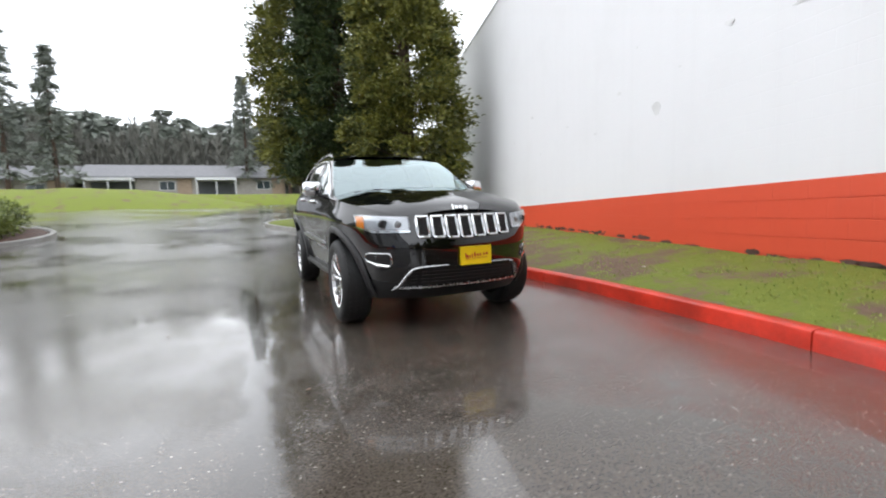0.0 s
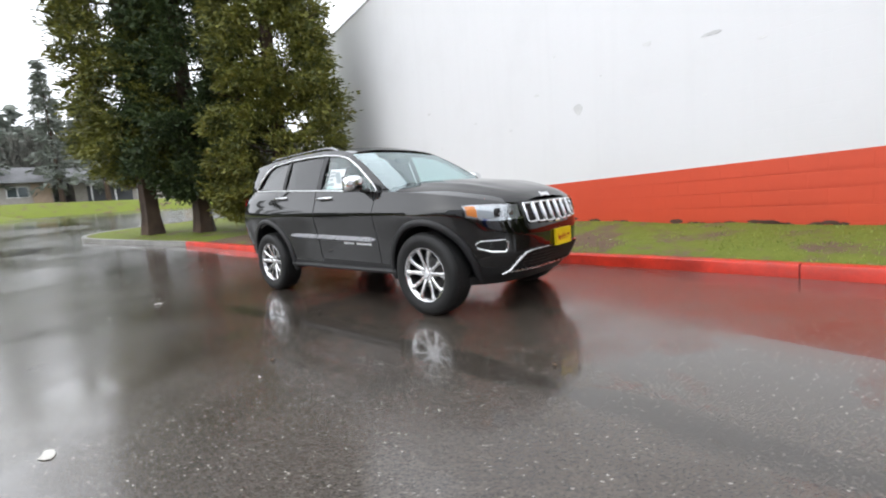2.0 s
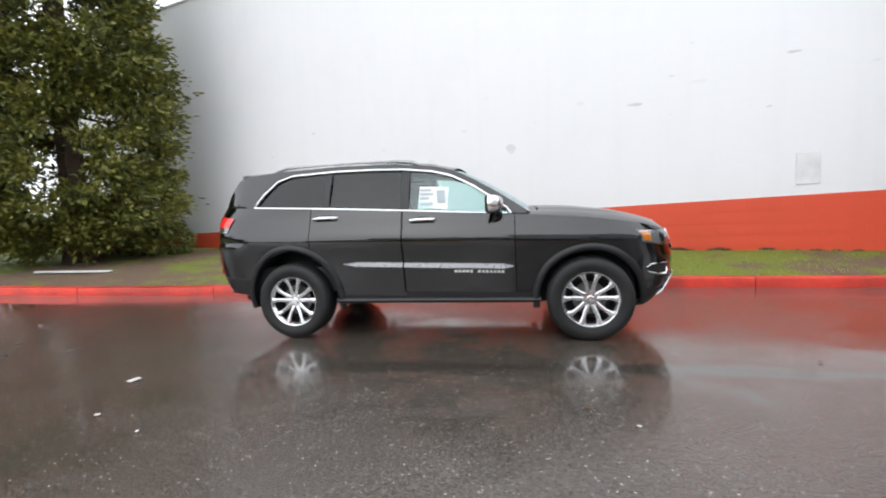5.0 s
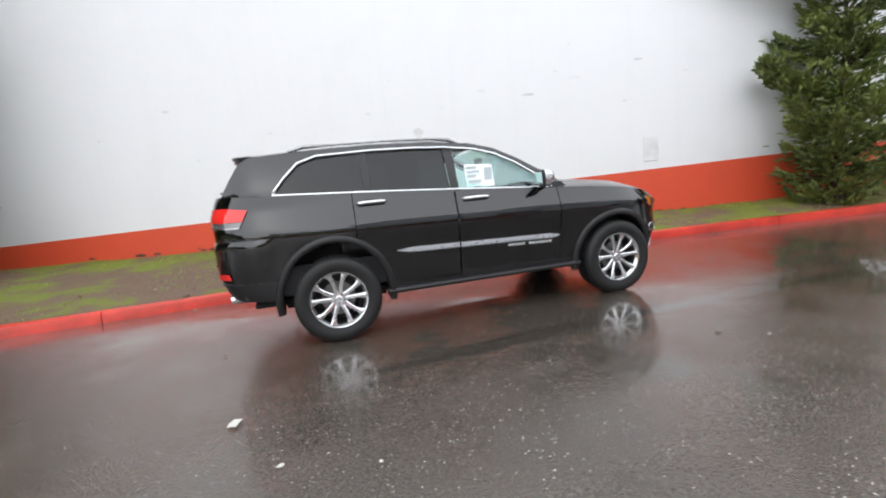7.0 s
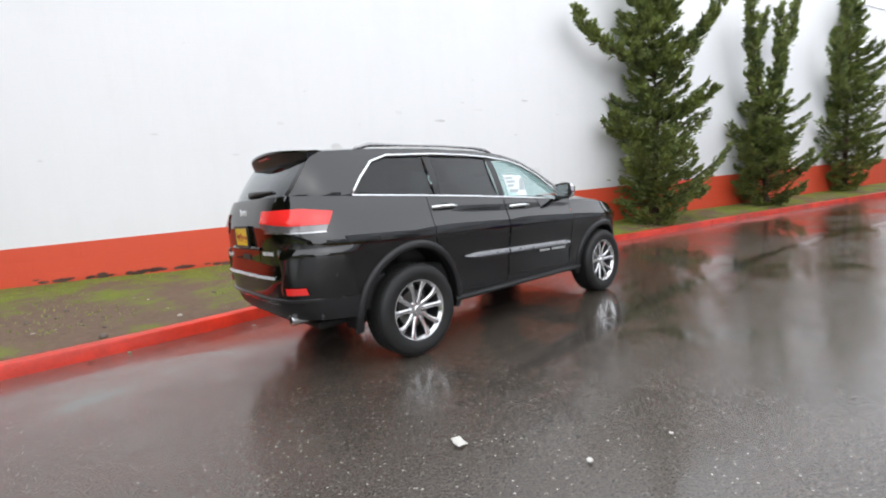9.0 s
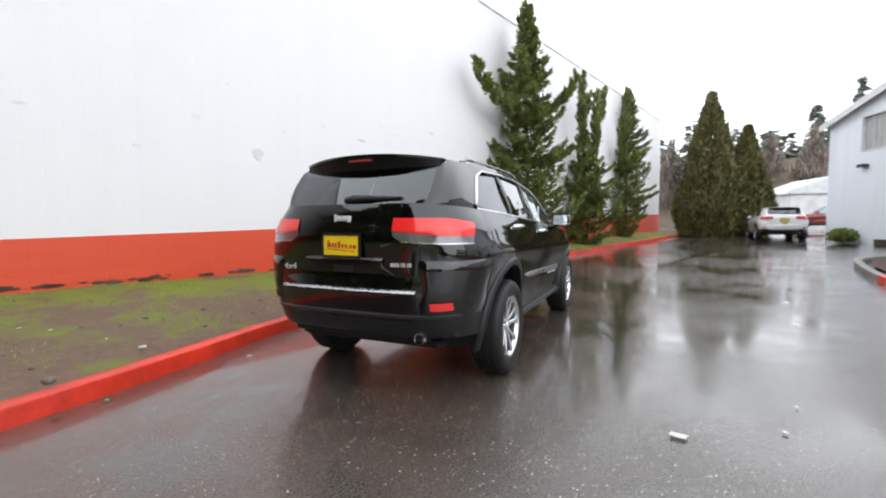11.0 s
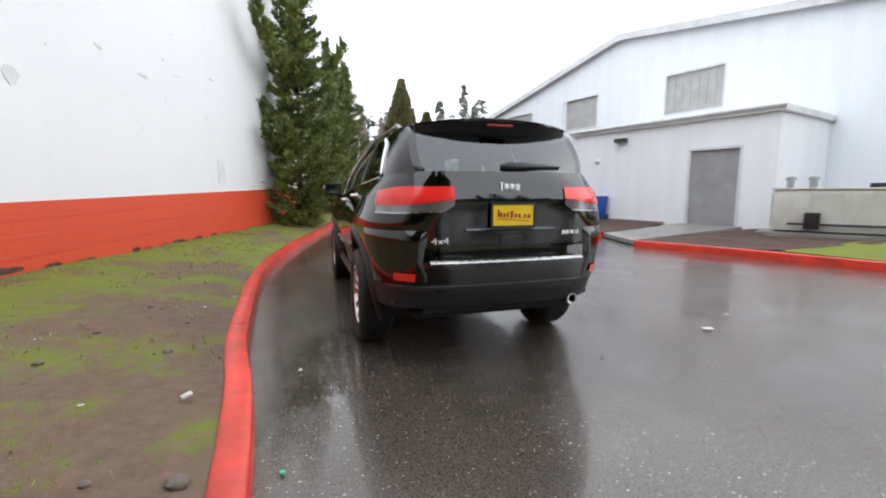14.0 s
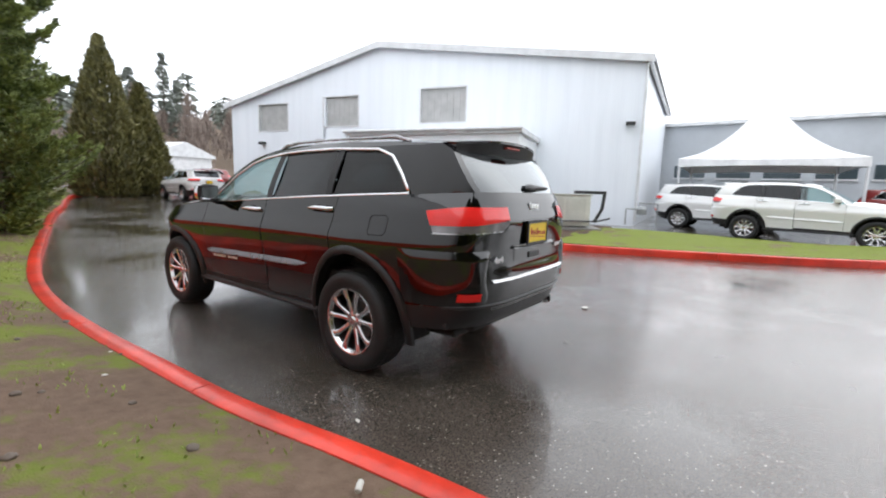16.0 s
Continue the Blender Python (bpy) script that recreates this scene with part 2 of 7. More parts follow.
LAMP_CLEAR = pane("clear_lens", (0.85, 0.87, 0.88))
RED_LENS = plain("red_lens", (0.86, 0.028, 0.024), 0.15, coat=0.5, grain=0.1)
AMBER_LENS = plain("amber_lens", (0.92, 0.26, 0.01), 0.2, coat=0.3)
SILVER = plain("lamp_reflector", (0.62, 0.63, 0.65), 0.16, metal=0.7, grain=0.2)
DARK_SATIN = plain("dark_satin_metal", (0.34, 0.34, 0.345), 0.25, metal=1.0, grain=0.03)
CLOUDY = plain("cloudy_lamp_lens", (0.24, 0.23, 0.235), 0.12, metal=0.5, coat=0.6, grain=0.3, scale=60)
BADGE = plain("bright_badge_metal", (0.86, 0.87, 0.88), 0.36, metal=0.55, grain=0.03)
SATIN = plain("satin_metal", (0.50, 0.50, 0.51), 0.26, metal=1.0, grain=0.04)
YELLOW = plain("yellow_plate", (0.85, 0.60, 0.01), 0.4, grain=0.05)
PLATE_RED = plain("red_print", (0.45, 0.02, 0.02), 0.5)
PAPER = plain("white_paper", (0.82, 0.85, 0.85), 0.6, grain=0.03)
INK = plain("grey_print", (0.55, 0.62, 0.64), 0.6)
BLUE_BIN = plain("blue_plastic", (0.012, 0.075, 0.36), 0.4)
BARK = plain("bark", (0.085, 0.055, 0.038), 0.85, grain=0.4, scale=18, bump=0.9)
LITTER = plain("pale_litter", (0.62, 0.60, 0.55), 0.6)
BRICK_RED = plain("pale_brick", (0.40, 0.37, 0.34), 0.7)
RUST = plain("rusty_red", (0.30, 0.03, 0.02), 0.5)
STEEL_GREY = plain("galvanised_steel", (0.36, 0.38, 0.38), 0.45, metal=0.4)
WINDOW_GREY = plain("grey_translucent_panel", (0.46, 0.46, 0.45), 0.35)


# ---- mesh helpers ----
def mesh_of(name, bm, mat, smooth=False):
    me = bpy.data.meshes.new(name)
    bmesh.ops.recalc_face_normals(bm, faces=bm.faces[:])
    bm.to_mesh(me)
    bm.free()
    for m in mat if isinstance(mat, (list, tuple)) else [mat]:
        me.materials.append(m)
    if smooth:
        for p in me.polygons:
            p.use_smooth = True
        me.set_sharp_from_angle(angle=radians(smooth if smooth is not True else 40))
    return me


def part(name, bm, mat, parent=None, label="", smooth=False, m=None):
    ob = new(name, mesh_of(name, bm, mat, smooth))
    if parent:
        ob.parent = parent
    if m is not None:
        ob.matrix_basis = m
    return tagged(ob, label)


def thing(name, label, category, m=None, group="", kind=""):
    ob = new(name)
    ob.empty_display_size = 0.2
    if m is not None:
        ob.matrix_basis = m
    return tagged(ob, label, category, group, kind)


def add_box(bm, x0, x1, y0, y1, z0, z1, bevel=0.0, m=None):
    r = bmesh.ops.create_cube(bm, size=1)
    vs = r["verts"]
    for v in vs:
        v.co = Vector(((x0 + x1) / 2 + v.co.x * (x1 - x0), (y0 + y1) / 2 + v.co.y * (y1 - y0), (z0 + z1) / 2 + v.co.z * (z1 - z0)))
    if bevel:
        es = list({e for v in vs for e in v.link_edges})
        r = bmesh.ops.bevel(bm, geom=es, offset=bevel, segments=2, affect="EDGES", profile=0.5)
        vs = list({v for f in r["faces"] for v in f.verts} | {v for v in vs if v.is_valid})
    if m is not None:
        for v in vs:
            v.co = m @ v.co
    return bm


def box(x0, x1, y0, y1, z0, z1, bevel=0.0, m=None):
    return add_box(bmesh.new(), x0, x1, y0, y1, z0, z1, bevel, m)


def add_grid(bm, rows, close=False, keep=None):
    """Faces between rows of points, all rows of one length."""
    vs = [[bm.verts.new(p) for p in row] for row in rows]
    n = len(rows[0])
    for i in range(len(rows) - 1):
        for j in range(n if close else n - 1):
            k = (j + 1) % n
            if keep is None or keep(i, j):
                try:
                    bm.faces.new((vs[i][j], vs[i][k], vs[i + 1][k], vs[i + 1][j]))
                except ValueError:
                    pass
    return vs


def grid(rows, close=False, keep=None):
    bm = bmesh.new()
    add_grid(bm, rows, close, keep)
    bmesh.ops.remove_doubles(bm, verts=bm.verts[:], dist=1e-5)
    loose = [v for v in bm.verts if not v.link_faces]
    bmesh.ops.delete(bm, geom=loose, context="VERTS")
    return bm


def tube(points, radius, sides=8, closed=False, flat=1.0):
    """A round bar along points; radius may be a list."""
    bm = bmesh.new()
    add_tube(bm, points, radius, sides, closed, flat)
    return bm


def add_tube(bm, points, radius, sides=8, closed=False, flat=1.0):
    pts = [Vector(p) for p in points]
    n = len(pts)
    rings = []
    for i, p in enumerate(pts):
        a = pts[(i - 1) % n] if closed or i else p
        b = pts[(i + 1) % n] if closed or i < n - 1 else p
        d = (b - a).normalized()
        side = d.cross(Vector((0, 0, 1)))
        side = side.normalized() if side.length > 1e-3 else Vector((1, 0, 0))
        up = side.cross(d).normalized()
        r = radius[i] if isinstance(radius, (list, tuple)) else radius
        rings.append([bm.verts.new(p + side * (r * math.cos(q)) * flat + up * (r * math.sin(q))) for q in (2 * math.pi * k / sides for k in range(sides))])
    for i in range(n if closed else n - 1):
        for k in range(sides):
            bm.faces.new((rings[i][k], rings[i][(k + 1) % sides], rings[(i + 1) % n][(k + 1) % sides], rings[(i + 1) % n][k]))
    if not closed:
        bm.faces.new(rings[0][::-1])
        bm.faces.new(rings[-1])
    return bm


def lathe(profile, sides=40, axis="y"):
    """A turned shape: profile of (radius, offset along the axis)."""
    rows = []
    for r, o in profile:
        row = []
        for k in range(sides):
            a = 2 * math.pi * k / sides
            row.append({"y": (r * math.cos(a), o, r * math.sin(a)), "z": (r * math.cos(a), r * math.sin(a), o), "x": (o, r * math.cos(a), r * math.sin(a))}[axis])
        rows.append(row)
    return grid(rows, close=True)


def slab(outline, depth, place):
    """A sheet with thickness: a 2D outline, put in space by place(u, v, w) with w from 0 to depth."""
    bm = bmesh.new()
    a = [bm.verts.new(place(u, v, 0.0)) for u, v in outline]
    b = [bm.verts.new(place(u, v, depth)) for u, v in outline]
    bm.faces.new(a)
    bm.faces.new(b[::-1])
    for i in range(len(a)):
        j = (i + 1) % len(a)
        bm.faces.new((a[i], b[i], b[j], a[j]))
    return bm


def holed(outer, inner, place):
    """A sheet between an outer and an inner outline."""
    bm = bmesh.new()
    for loop in (outer, inner):
        vs = [bm.verts.new(place(u, v)) for u, v in loop]
        for i in range(len(vs)):
            bm.edges.new((vs[i], vs[(i + 1) % len(vs)]))
    bmesh.ops.triangle_fill(bm, use_beauty=True, edges=bm.edges[:])
    return bm


def lerp(a, b, t):
    return a + (b - a) * t


def curve_at(x, table):
    """Linear reading of a table of (x, value)."""
    if x <= table[0][0]:
        return table[0][1]
    for (a, va), (b, vb) in zip(table, table[1:]):
        if x <= b:
            return lerp(va, vb, (x - a) / (b - a))
    return table[-1][1]


def smooth_at(x, table):
    """The same with rounded joints."""
    return sum(curve_at(x + d, table) for d in (-0.06, -0.03, 0.0, 0.03, 0.06)) / 5


def writing(name, text, size, mat, parent, m, depth=0.003):
    cu = bpy.data.curves.new(name, "FONT")
    cu.body, cu.size, cu.extrude, cu.align_x, cu.align_y = text, size, depth, "CENTER", "CENTER"
    tmp = bpy.data.objects.new("tmp", cu)
    scene.collection.objects.link(tmp)
    bpy.context.view_layer.update()
    me = bpy.data.meshes.new_from_object(tmp.evaluated_get(bpy.context.evaluated_depsgraph_get()))
    bpy.data.objects.remove(tmp)
    me.materials.append(mat)
    ob = new(name, me)
    ob.parent = parent
    ob.matrix_basis = m
    return ob


# ---- the lie of the land ----
def soft_ramp(d, w=2.0):
    """Zero below 0, then rising one to one, with a rounded foot."""
    return 0.0 if d <= 0 else (d * d / (2 * w) if d < w else d - w / 2)


def height(x, y):
    """Road level: a shallow dip round the parked car."""
    h = 0.018 * soft_ramp(min(x, 45) - 2, 3) + 0.055 * soft_ramp(-4 - max(x, -40), 4)
    return h + 0.04 * soft_ramp(-3 - max(y, -9.5), 2)


WALL_A, WALL_D = Vector((0.649, 4.165)), Vector((0.96988, -0.24357))
WALL_N = Vector((-WALL_D.y, WALL_D.x))
WALL_FROM, WALL_TO = -15.5, 28.0


def wall_y(x):
    return WALL_A.y + (x - WALL_A.x) / WALL_D.x * WALL_D.y


# road edge of the long kerb, from the round island behind the car to the far end of the building
KERB = [(-19.5, 4.6), (-18.2, 1.6), (-16.9, -0.2), (-15.4, -0.85), (-13.6, -0.55), (-11.5, 0.15), (-9.5, 0.8), (-7.2, 1.2), (-5.0, 1.48), (-3.4, 1.58), (-2.5, 1.66), (-1.6, 1.79),
        (-0.6, 1.85), (0.6, 1.91), (1.8, 1.90), (3.0, 1.80), (4.2, 1.62), (5.7, 1.32), (7.3, 0.96), (9.5, 0.45), (13.5, -0.5), (17.0, -1.5), (21.0, -2.5), (25.0, -3.7), (27.5, -5.2), (29.0, -6.8)]


def spline(points, step):
    """Points at about even steps along a smooth line through the given ones."""
    out = []
    pts = [Vector(p) for p in points]
    for i in range(len(pts) - 1):
        p0, p1, p2, p3 = pts[max(i - 1, 0)], pts[i], pts[i + 1], pts[min(i + 2, len(pts) - 1)]
        n = max(2, int((p2 - p1).length / step))
        for k in range(n):
            t = k / n
            out.append(0.5 * ((2 * p1) + (p2 - p0) * t + (2 * p0 - 5 * p1 + 4 * p2 - p3) * t * t + (3 * p1 - p0 - 3 * p2 + p3) * t ** 3))
    return out + [pts[-1]]


def normals_of(line):
    """To the left of the way along a 2D line."""
    out = []
    for i in range(len(line)):
        d = (line[min(i + 1, len(line) - 1)] - line[max(i - 1, 0)]).normalized()
        out.append(Vector((-d.y, d.x)))
    return out


KERB_LINE = spline(KERB, 0.2)
KERB_NORMAL = normals_of(KERB_LINE)


def kerb_stone(name, line, norms, mat, parent, tall=0.14, wide=0.155):
    rows = []
    for p, n in zip(line, norms):
        z = height(p.x, p.y)
        sect = [(-0.004, -0.12), (0.0, tall - 0.03), (0.008, tall - 0.010), (0.03, tall), (wide - 0.03, tall + 0.004), (wide - 0.006, tall - 0.008), (wide, tall - 0.03), (wide, -0.12)]
        j = 0.004 * noise.noise((p.x * 2.3, p.y * 2.3, 0))
        rows.append([(p.x + n.x * (o + j), p.y + n.y * (o + j), z + q + (j if q > 0 else 0)) for o, q in sect])
    bm = bmesh.new()
    vs = add_grid(bm, rows)
    bm.faces.new(vs[0])
    bm.faces.new(vs[-1][::-1])
    return part(name, bm, mat, parent, smooth=35)


def kerb_run(name, label, line, painted, lengths):
    """A kerb of cast lengths with open joints; painted(x) tells which are red."""
    whole = thing(name, label, "kerb", kind="structure")
    norms = normals_of(line)
    i = 0
    k = 0
    while i < len(line) - 1:
        want, run, j = lengths[k % len(lengths)], 0.0, i
        while j < len(line) - 1 and run < want:
            run += (line[j + 1] - line[j]).length
            j += 1
        seg, nn = [p.copy() for p in line[i:j + 1]], norms[i:j + 1]
        d = (seg[-1] - seg[0]).normalized()
        seg[0] += d * 0.006
        seg[-1] -= d * 0.006
        mid = seg[len(seg) // 2]
        kerb_stone("kerb_stone", seg, nn, RED_KERB if painted(mid) else GREY_KERB, whole)
        i, k = j, k + 1
    return whole


# ---- ground: one sheet, fine near the car and coarse far off ----
def spread(near, step, far):
    a = list(np.arange(-near, near + 1e-6, step))
    g, s = near, step
    out = []
    while g < far:
        s *= 1.35
        g += s
        out.append(g)
    return [-v for v in out[::-1]] + a + out


xs = spread(24, 0.8, 900)
rows = []
for gx in xs:
    rows.append([(gx, gy, height(gx, gy) + 0.012 * noise.noise((gx * 0.35, gy * 0.35, 3.0))) for gy in xs])
ground = part("ground", grid(rows), ASPHALT, smooth=60)
tagged(ground, "dark wet asphalt with puddles and a film of rain", "asphalt", kind="structure")


# lawn between the kerb and the block wall, and round the trees
def lawn_top(p, n, f):
    """A place a share f of the way from the kerb's back to the wall."""
    a = p + n * 0.15
    z0 = height(p.x, p.y) + 0.125
    if p.x < -9.5:
        far = a + n * 4.0 + Vector((0, 2.0))
        z1 = z0 + 0.22
    else:
        far = Vector((p.x, wall_y(p.x) - 0.0))
        far = a + n * max(0.35, (wall_y(a.x) - a.y) / max(0.3, n.y + n.x * 0.2511)) if p.x < 24 else a + n * 1.2
        z1 = max(z0 + 0.06, curve_at(p.x, [(-9, 0.5), (-4, 0.44), (2, 0.38), (6, 0.36), (12, 0.45), (28, 0.75)]))
    q = a.lerp(far, f)
    edge = 0.0 if f < 0.02 else 1.0
    z = lerp(z0, z1, f ** 0.8) + edge * 0.025 * noise.noise((q.x * 1.1, q.y * 1.1, 7.0)) + edge * 0.012 * noise.noise((q.x * 5, q.y * 5, 2.0))
    return (q.x, q.y, z)


rows = [[lawn_top(p, n, k / 14) for k in range(15)] for p, n in zip(KERB_LINE[::2], KERB_NORMAL[::2]) if p.x > -9.6]
lawn = part("lawn_strip", grid(rows), WORN, smooth=60)
tagged(lawn, "strip of worn grass and mud between kerb and wall", "lawn", kind="structure")
# the round grassed island under the tall conifers
isl = [p + n * 0.15 for p, n in zip(KERB_LINE, KERB_NORMAL) if p.x < -9.2] + [Vector((-8.6, 6.45)), Vector((-14.4, 7.9)), Vector((-17.5, 9.0))]
cen = Vector((-12.8, 3.6))
rows = []
for p in isl + [isl[0]]:
    row = []
    for k in range(9):
        q = p.lerp(cen, k / 8)
        row.append((q.x, q.y, height(q.x, q.y) + 0.125 + 0.10 * math.sin(k / 8 * 1.5) + (0.03 * noise.noise((q.x, q.y, 1.0)) if k else 0)))
    rows.append(row)
tagged(part("island_lawn", grid(rows), GRASS, smooth=60), "green grass under the tall conifers", "lawn", kind="structure")


# ---- the big block-walled building ----
def at_wall(s, w=0.0):
    return WALL_A + WALL_D * s + WALL_N * w


def red_top(s):
    return 1.14 + 0.0235 * s


def parapet(s):
    return 7.42 + 0.017 * max(0.0, s)


wall_m = Matrix.Translation((WALL_A.x, WALL_A.y, 0)) @ Matrix.Rotation(math.atan2(WALL_D.y, WALL_D.x), 4, "Z")
big = thing("block_wall_building", "tall white painted block wall with an orange red base band", "building", wall_m, kind="structure")
SS = list(np.linspace(WALL_FROM, WALL_TO, 30))


def wall_sheet(z0, z1, w0, w1):
    sect = [[(s, w0, z0(s)), (s, w0, z1(s)), (s, w1, z1(s)), (s, w1, z0(s))] for s in SS]
    bm = bmesh.new()
    vs = add_grid(bm, sect, close=True)
    bm.faces.new(vs[0])
    bm.faces.new(vs[-1][::-1])
    return bm


part("wall", wall_sheet(lambda s: red_top(s), parapet, 0.0, 0.3), WHITE_BLOCK, big, "white painted concrete block")
part("base_band", wall_sheet(lambda s: -0.4, red_top, 0.004, 0.3), RED_BLOCK, big, "orange red painted concrete block")
for k in range(6):
    part("block_course", wall_sheet(lambda s: red_top(s) - 0.2 * (k + 1) + 0.006, lambda s: red_top(s) - 0.2 * k, -0.004, 0.003), RED_BLOCK, big)
part("coping", wall_sheet(parapet, lambda s: parapet(s) + 0.05, -0.03, 0.33), TRIM_WHITE, big, "pale metal coping")
part("end_wall", box(WALL_TO - 0.3, WALL_TO, 0.31, 14, -0.3, 7.7), WHITE_BLOCK, big)
part("end_wall", box(WALL_FROM, WALL_FROM + 0.3, 0.31, 14, -0.3, 7.35), WHITE_BLOCK, big)
part("flat_roof", box(WALL_FROM + 0.3, WALL_TO - 0.3, 0.31, 14, 6.9, 7.1), ROOFING, big)


# scuffs, patches and holes in the paint
def blotch(s, z, r, seed, mat, flat=1.0, thick=0.006):
    rnd = random.Random(seed)
    n = 11
    pts = [(s + flat * r * (0.7 + 0.6 * rnd.random()) * math.cos(6.283 * k / n), z + r * (0.7 + 0.6 * rnd.random()) * math.sin(6.283 * k / n)) for k in range(n)]
    return slab(pts, -thick, lambda u, v, w: (u, w - 0.001, v))


SCUFF = plain("bare_cement_scuff", (0.74, 0.74, 0.735), 0.8, grain=0.15)
PATCH = plain("filler_patch", (0.80, 0.80, 0.797), 0.6)
for k, (s, z, r, f) in enumerate([(0.0, 2.45, 0.17, 1.0), (-6.4, 2.85, 0.05, 1.3), (1.4, 3.14, 0.03, 1.6), (2.9, 3.4, 0.03, 3), (-2.4, 4.2, 0.03, 2.5), (3.2, 3.9, 0.03, 2), (-1.0, 2.9, 0.05, 2.2), (0.5, 2.9, 0.02, 3),
                                  (1.36, 3.15, 0.07, 2.2), (2.3, 3.0, 0.05, 5), (3.3, 3.25, 0.05, 4.5), (2.9, 2.75, 0.03, 4), (-5.0, 3.3, 0.05, 3), (-3.0, 2.7, 0.03, 4), (-1.8, 2.35, 0.03, 4), (4.6, 3.5, 0.04, 4), (5.6, 3.2, 0.03, 4), (-3.5, 3.6, 0.03, 3), (4.3, 2.7, 0.03, 3), (-0.5, 3.5, 0.03, 2), (2.2, 2.2, 0.02, 3), (-4.5, 2.3, 0.03, 2)]):
    part("paint_scuff", blotch(s, z, r * 0.55, k, SCUFF if k % 3 == 0 else PATCH, f), SCUFF if k % 3 == 0 else PATCH, big)
part("cover_plate", box(4.66, 4.97, -0.012, -0.001, 1.42, 1.92, 0.008), plain("grey_cover_plate", (0.76, 0.76, 0.76), 0.5), big, "pale grey rectangular cover plate")
CHIP = plain("exposed_dark_block", (0.13, 0.07, 0.055), 0.9, grain=0.4, bump=0.8)
rnd = random.Random(5)
for k in range(120):
    s = rnd.choice((rnd.uniform(-7, 9), rnd.uniform(1.5, 7), rnd.uniform(-4.5, 0.5)))
    foot = 0.385 - 0.012 * s + (0.03 if s < 0 else 0.0)
    part("chipped_paint", blotch(s, foot + 0.05 * rnd.random() ** 2, 0.012 + 0.022 * rnd.random(), 40 + k, CHIP, 3.4, 0.008), CHIP, big)

# ---- kerbs ----
kerb_run("red_kerb", "red painted concrete kerb, worn and chipped", KERB_LINE, lambda p: p.x > -9.6, [1.9, 3.05, 2.4, 3.05])

# ---- pale steel building across the road ----
FD = Vector((0.964, 0.266)).normalized()
fac_m = Matrix.Translation((0.29, -13.95, 0)) @ Matrix.Rotation(math.atan2(FD.y, FD.x), 4, "Z")
shed = thing("steel_building", "pale blue grey steel clad building with a shallow gable", "building", fac_m, kind="structure")
FL = 19.2


def gable(u):
    return curve_at(u, [(0, 6.05), (10.6, 7.4), (FL, 5.25)])


# front wall with its openings cut out: columns between the window edges
WINS = [(6.56, 8.66, 4.08, 5.54), (11.65, 13.6, 4.04, 5.42), (15.6, 17.45, 3.9, 5.24)]
ROLL = (13.45, 14.13, 0.3, 3.53)
cuts = sorted({0.0, FL, 10.6, *[w[0] for w in WINS], *[w[1] for w in WINS], ROLL[0], ROLL[1], 3.0, 5.0})
bm = bmesh.new()
for a, b in zip(cuts, cuts[1:]):
    spans = [(-0.3, None)]
    mid = (a + b) / 2
    for u0, u1, z0, z1 in WINS + [ROLL]:
        if u0 < mid < u1:
            lo = spans.pop()
            if z0 > 0.4:
                spans.append((lo[0], z0))
            spans.append((z1, None))
    for z0, z1 in spans:
        t0, t1 = (gable(a), gable(b)) if z1 is None else (z1, z1)
        v = [bm.verts.new(p) for p in ((a, 0, z0), (b, 0, z0), (b, 0, t1), (a, 0, t0), (a, -0.2, z0), (b, -0.2, z0), (b, -0.2, t1), (a, -0.2, t0))]
        for q in ((0, 1, 2, 3), (7, 6, 5, 4), (0, 4, 5, 1), (3, 2, 6, 7), (0, 3, 7, 4), (1, 5, 6, 2)):
            bm.faces.new([v[i] for i in q])
bmesh.ops.remove_doubles(bm, verts=bm.verts[:], dist=1e-4)
part("front_wall", bm, SIDING, shed, "pale blue grey ribbed cladding")
part("side_wall", box(0.0, 0.2, -12.5, 0.0, -0.3, 6.05, 0.0, pose(-0.003, -0.205, 0, 0, 0, -7.5)), SIDING, shed)
part("side_wall", box(FL - 0.2, FL, -12.5, -0.2, -0.3, 5.25), SIDING, shed)
for u0, u1 in ((-0.25, 10.6), (10.6, FL + 0.25)):
    z0, z1 = (gable(0) - 0.03, gable(10.6)) if u0 < 0 else (gable(10.6), gable(FL) - 0.06)
    bm = bmesh.new()
    ub = u0 if u0 > 0 else u0 - 1.65
    add_grid(bm, [[(u0, 0.22, z0), (u1, 0.22, z1), (u1, 0.22, z1 + 0.1), (u0, 0.22, z0 + 0.1)], [(ub, -12.5, z0), (u1, -12.5, z1), (u1, -12.5, z1 + 0.1), (ub, -12.5, z0 + 0.1)]], close=True)
    part("roof", bm, ROOFING, shed)
    bm = bmesh.new()
    vs = add_grid(bm, [[(u0, 0.225, z0 - 0.14), (u0, 0.225, z0 + 0.12), (u0, 0.26, z0 + 0.12), (u0, 0.26, z0 - 0.14)], [(u1, 0.225, z1 - 0.14), (u1, 0.225, z1 + 0.12), (u1, 0.26, z1 + 0.12), (u1, 0.26, z1 - 0.14)]], close=True)
    bm.faces.new(vs[0])
    bm.faces.new(vs[1][::-1])
    part("gable_trim", bm, TRIM_WHITE, shed, "white edge flashing")
part("gutter", tube([(-0.12, 0.1, 5.98), (-1.75, -12.3, 5.98)], 0.08, 6), TRIM_WHITE, shed)
part("downpipe", tube([(-0.05, 0.06, 5.9), (-0.05, 0.06, 0.4)], 0.05, 8), TRIM_WHITE, shed)
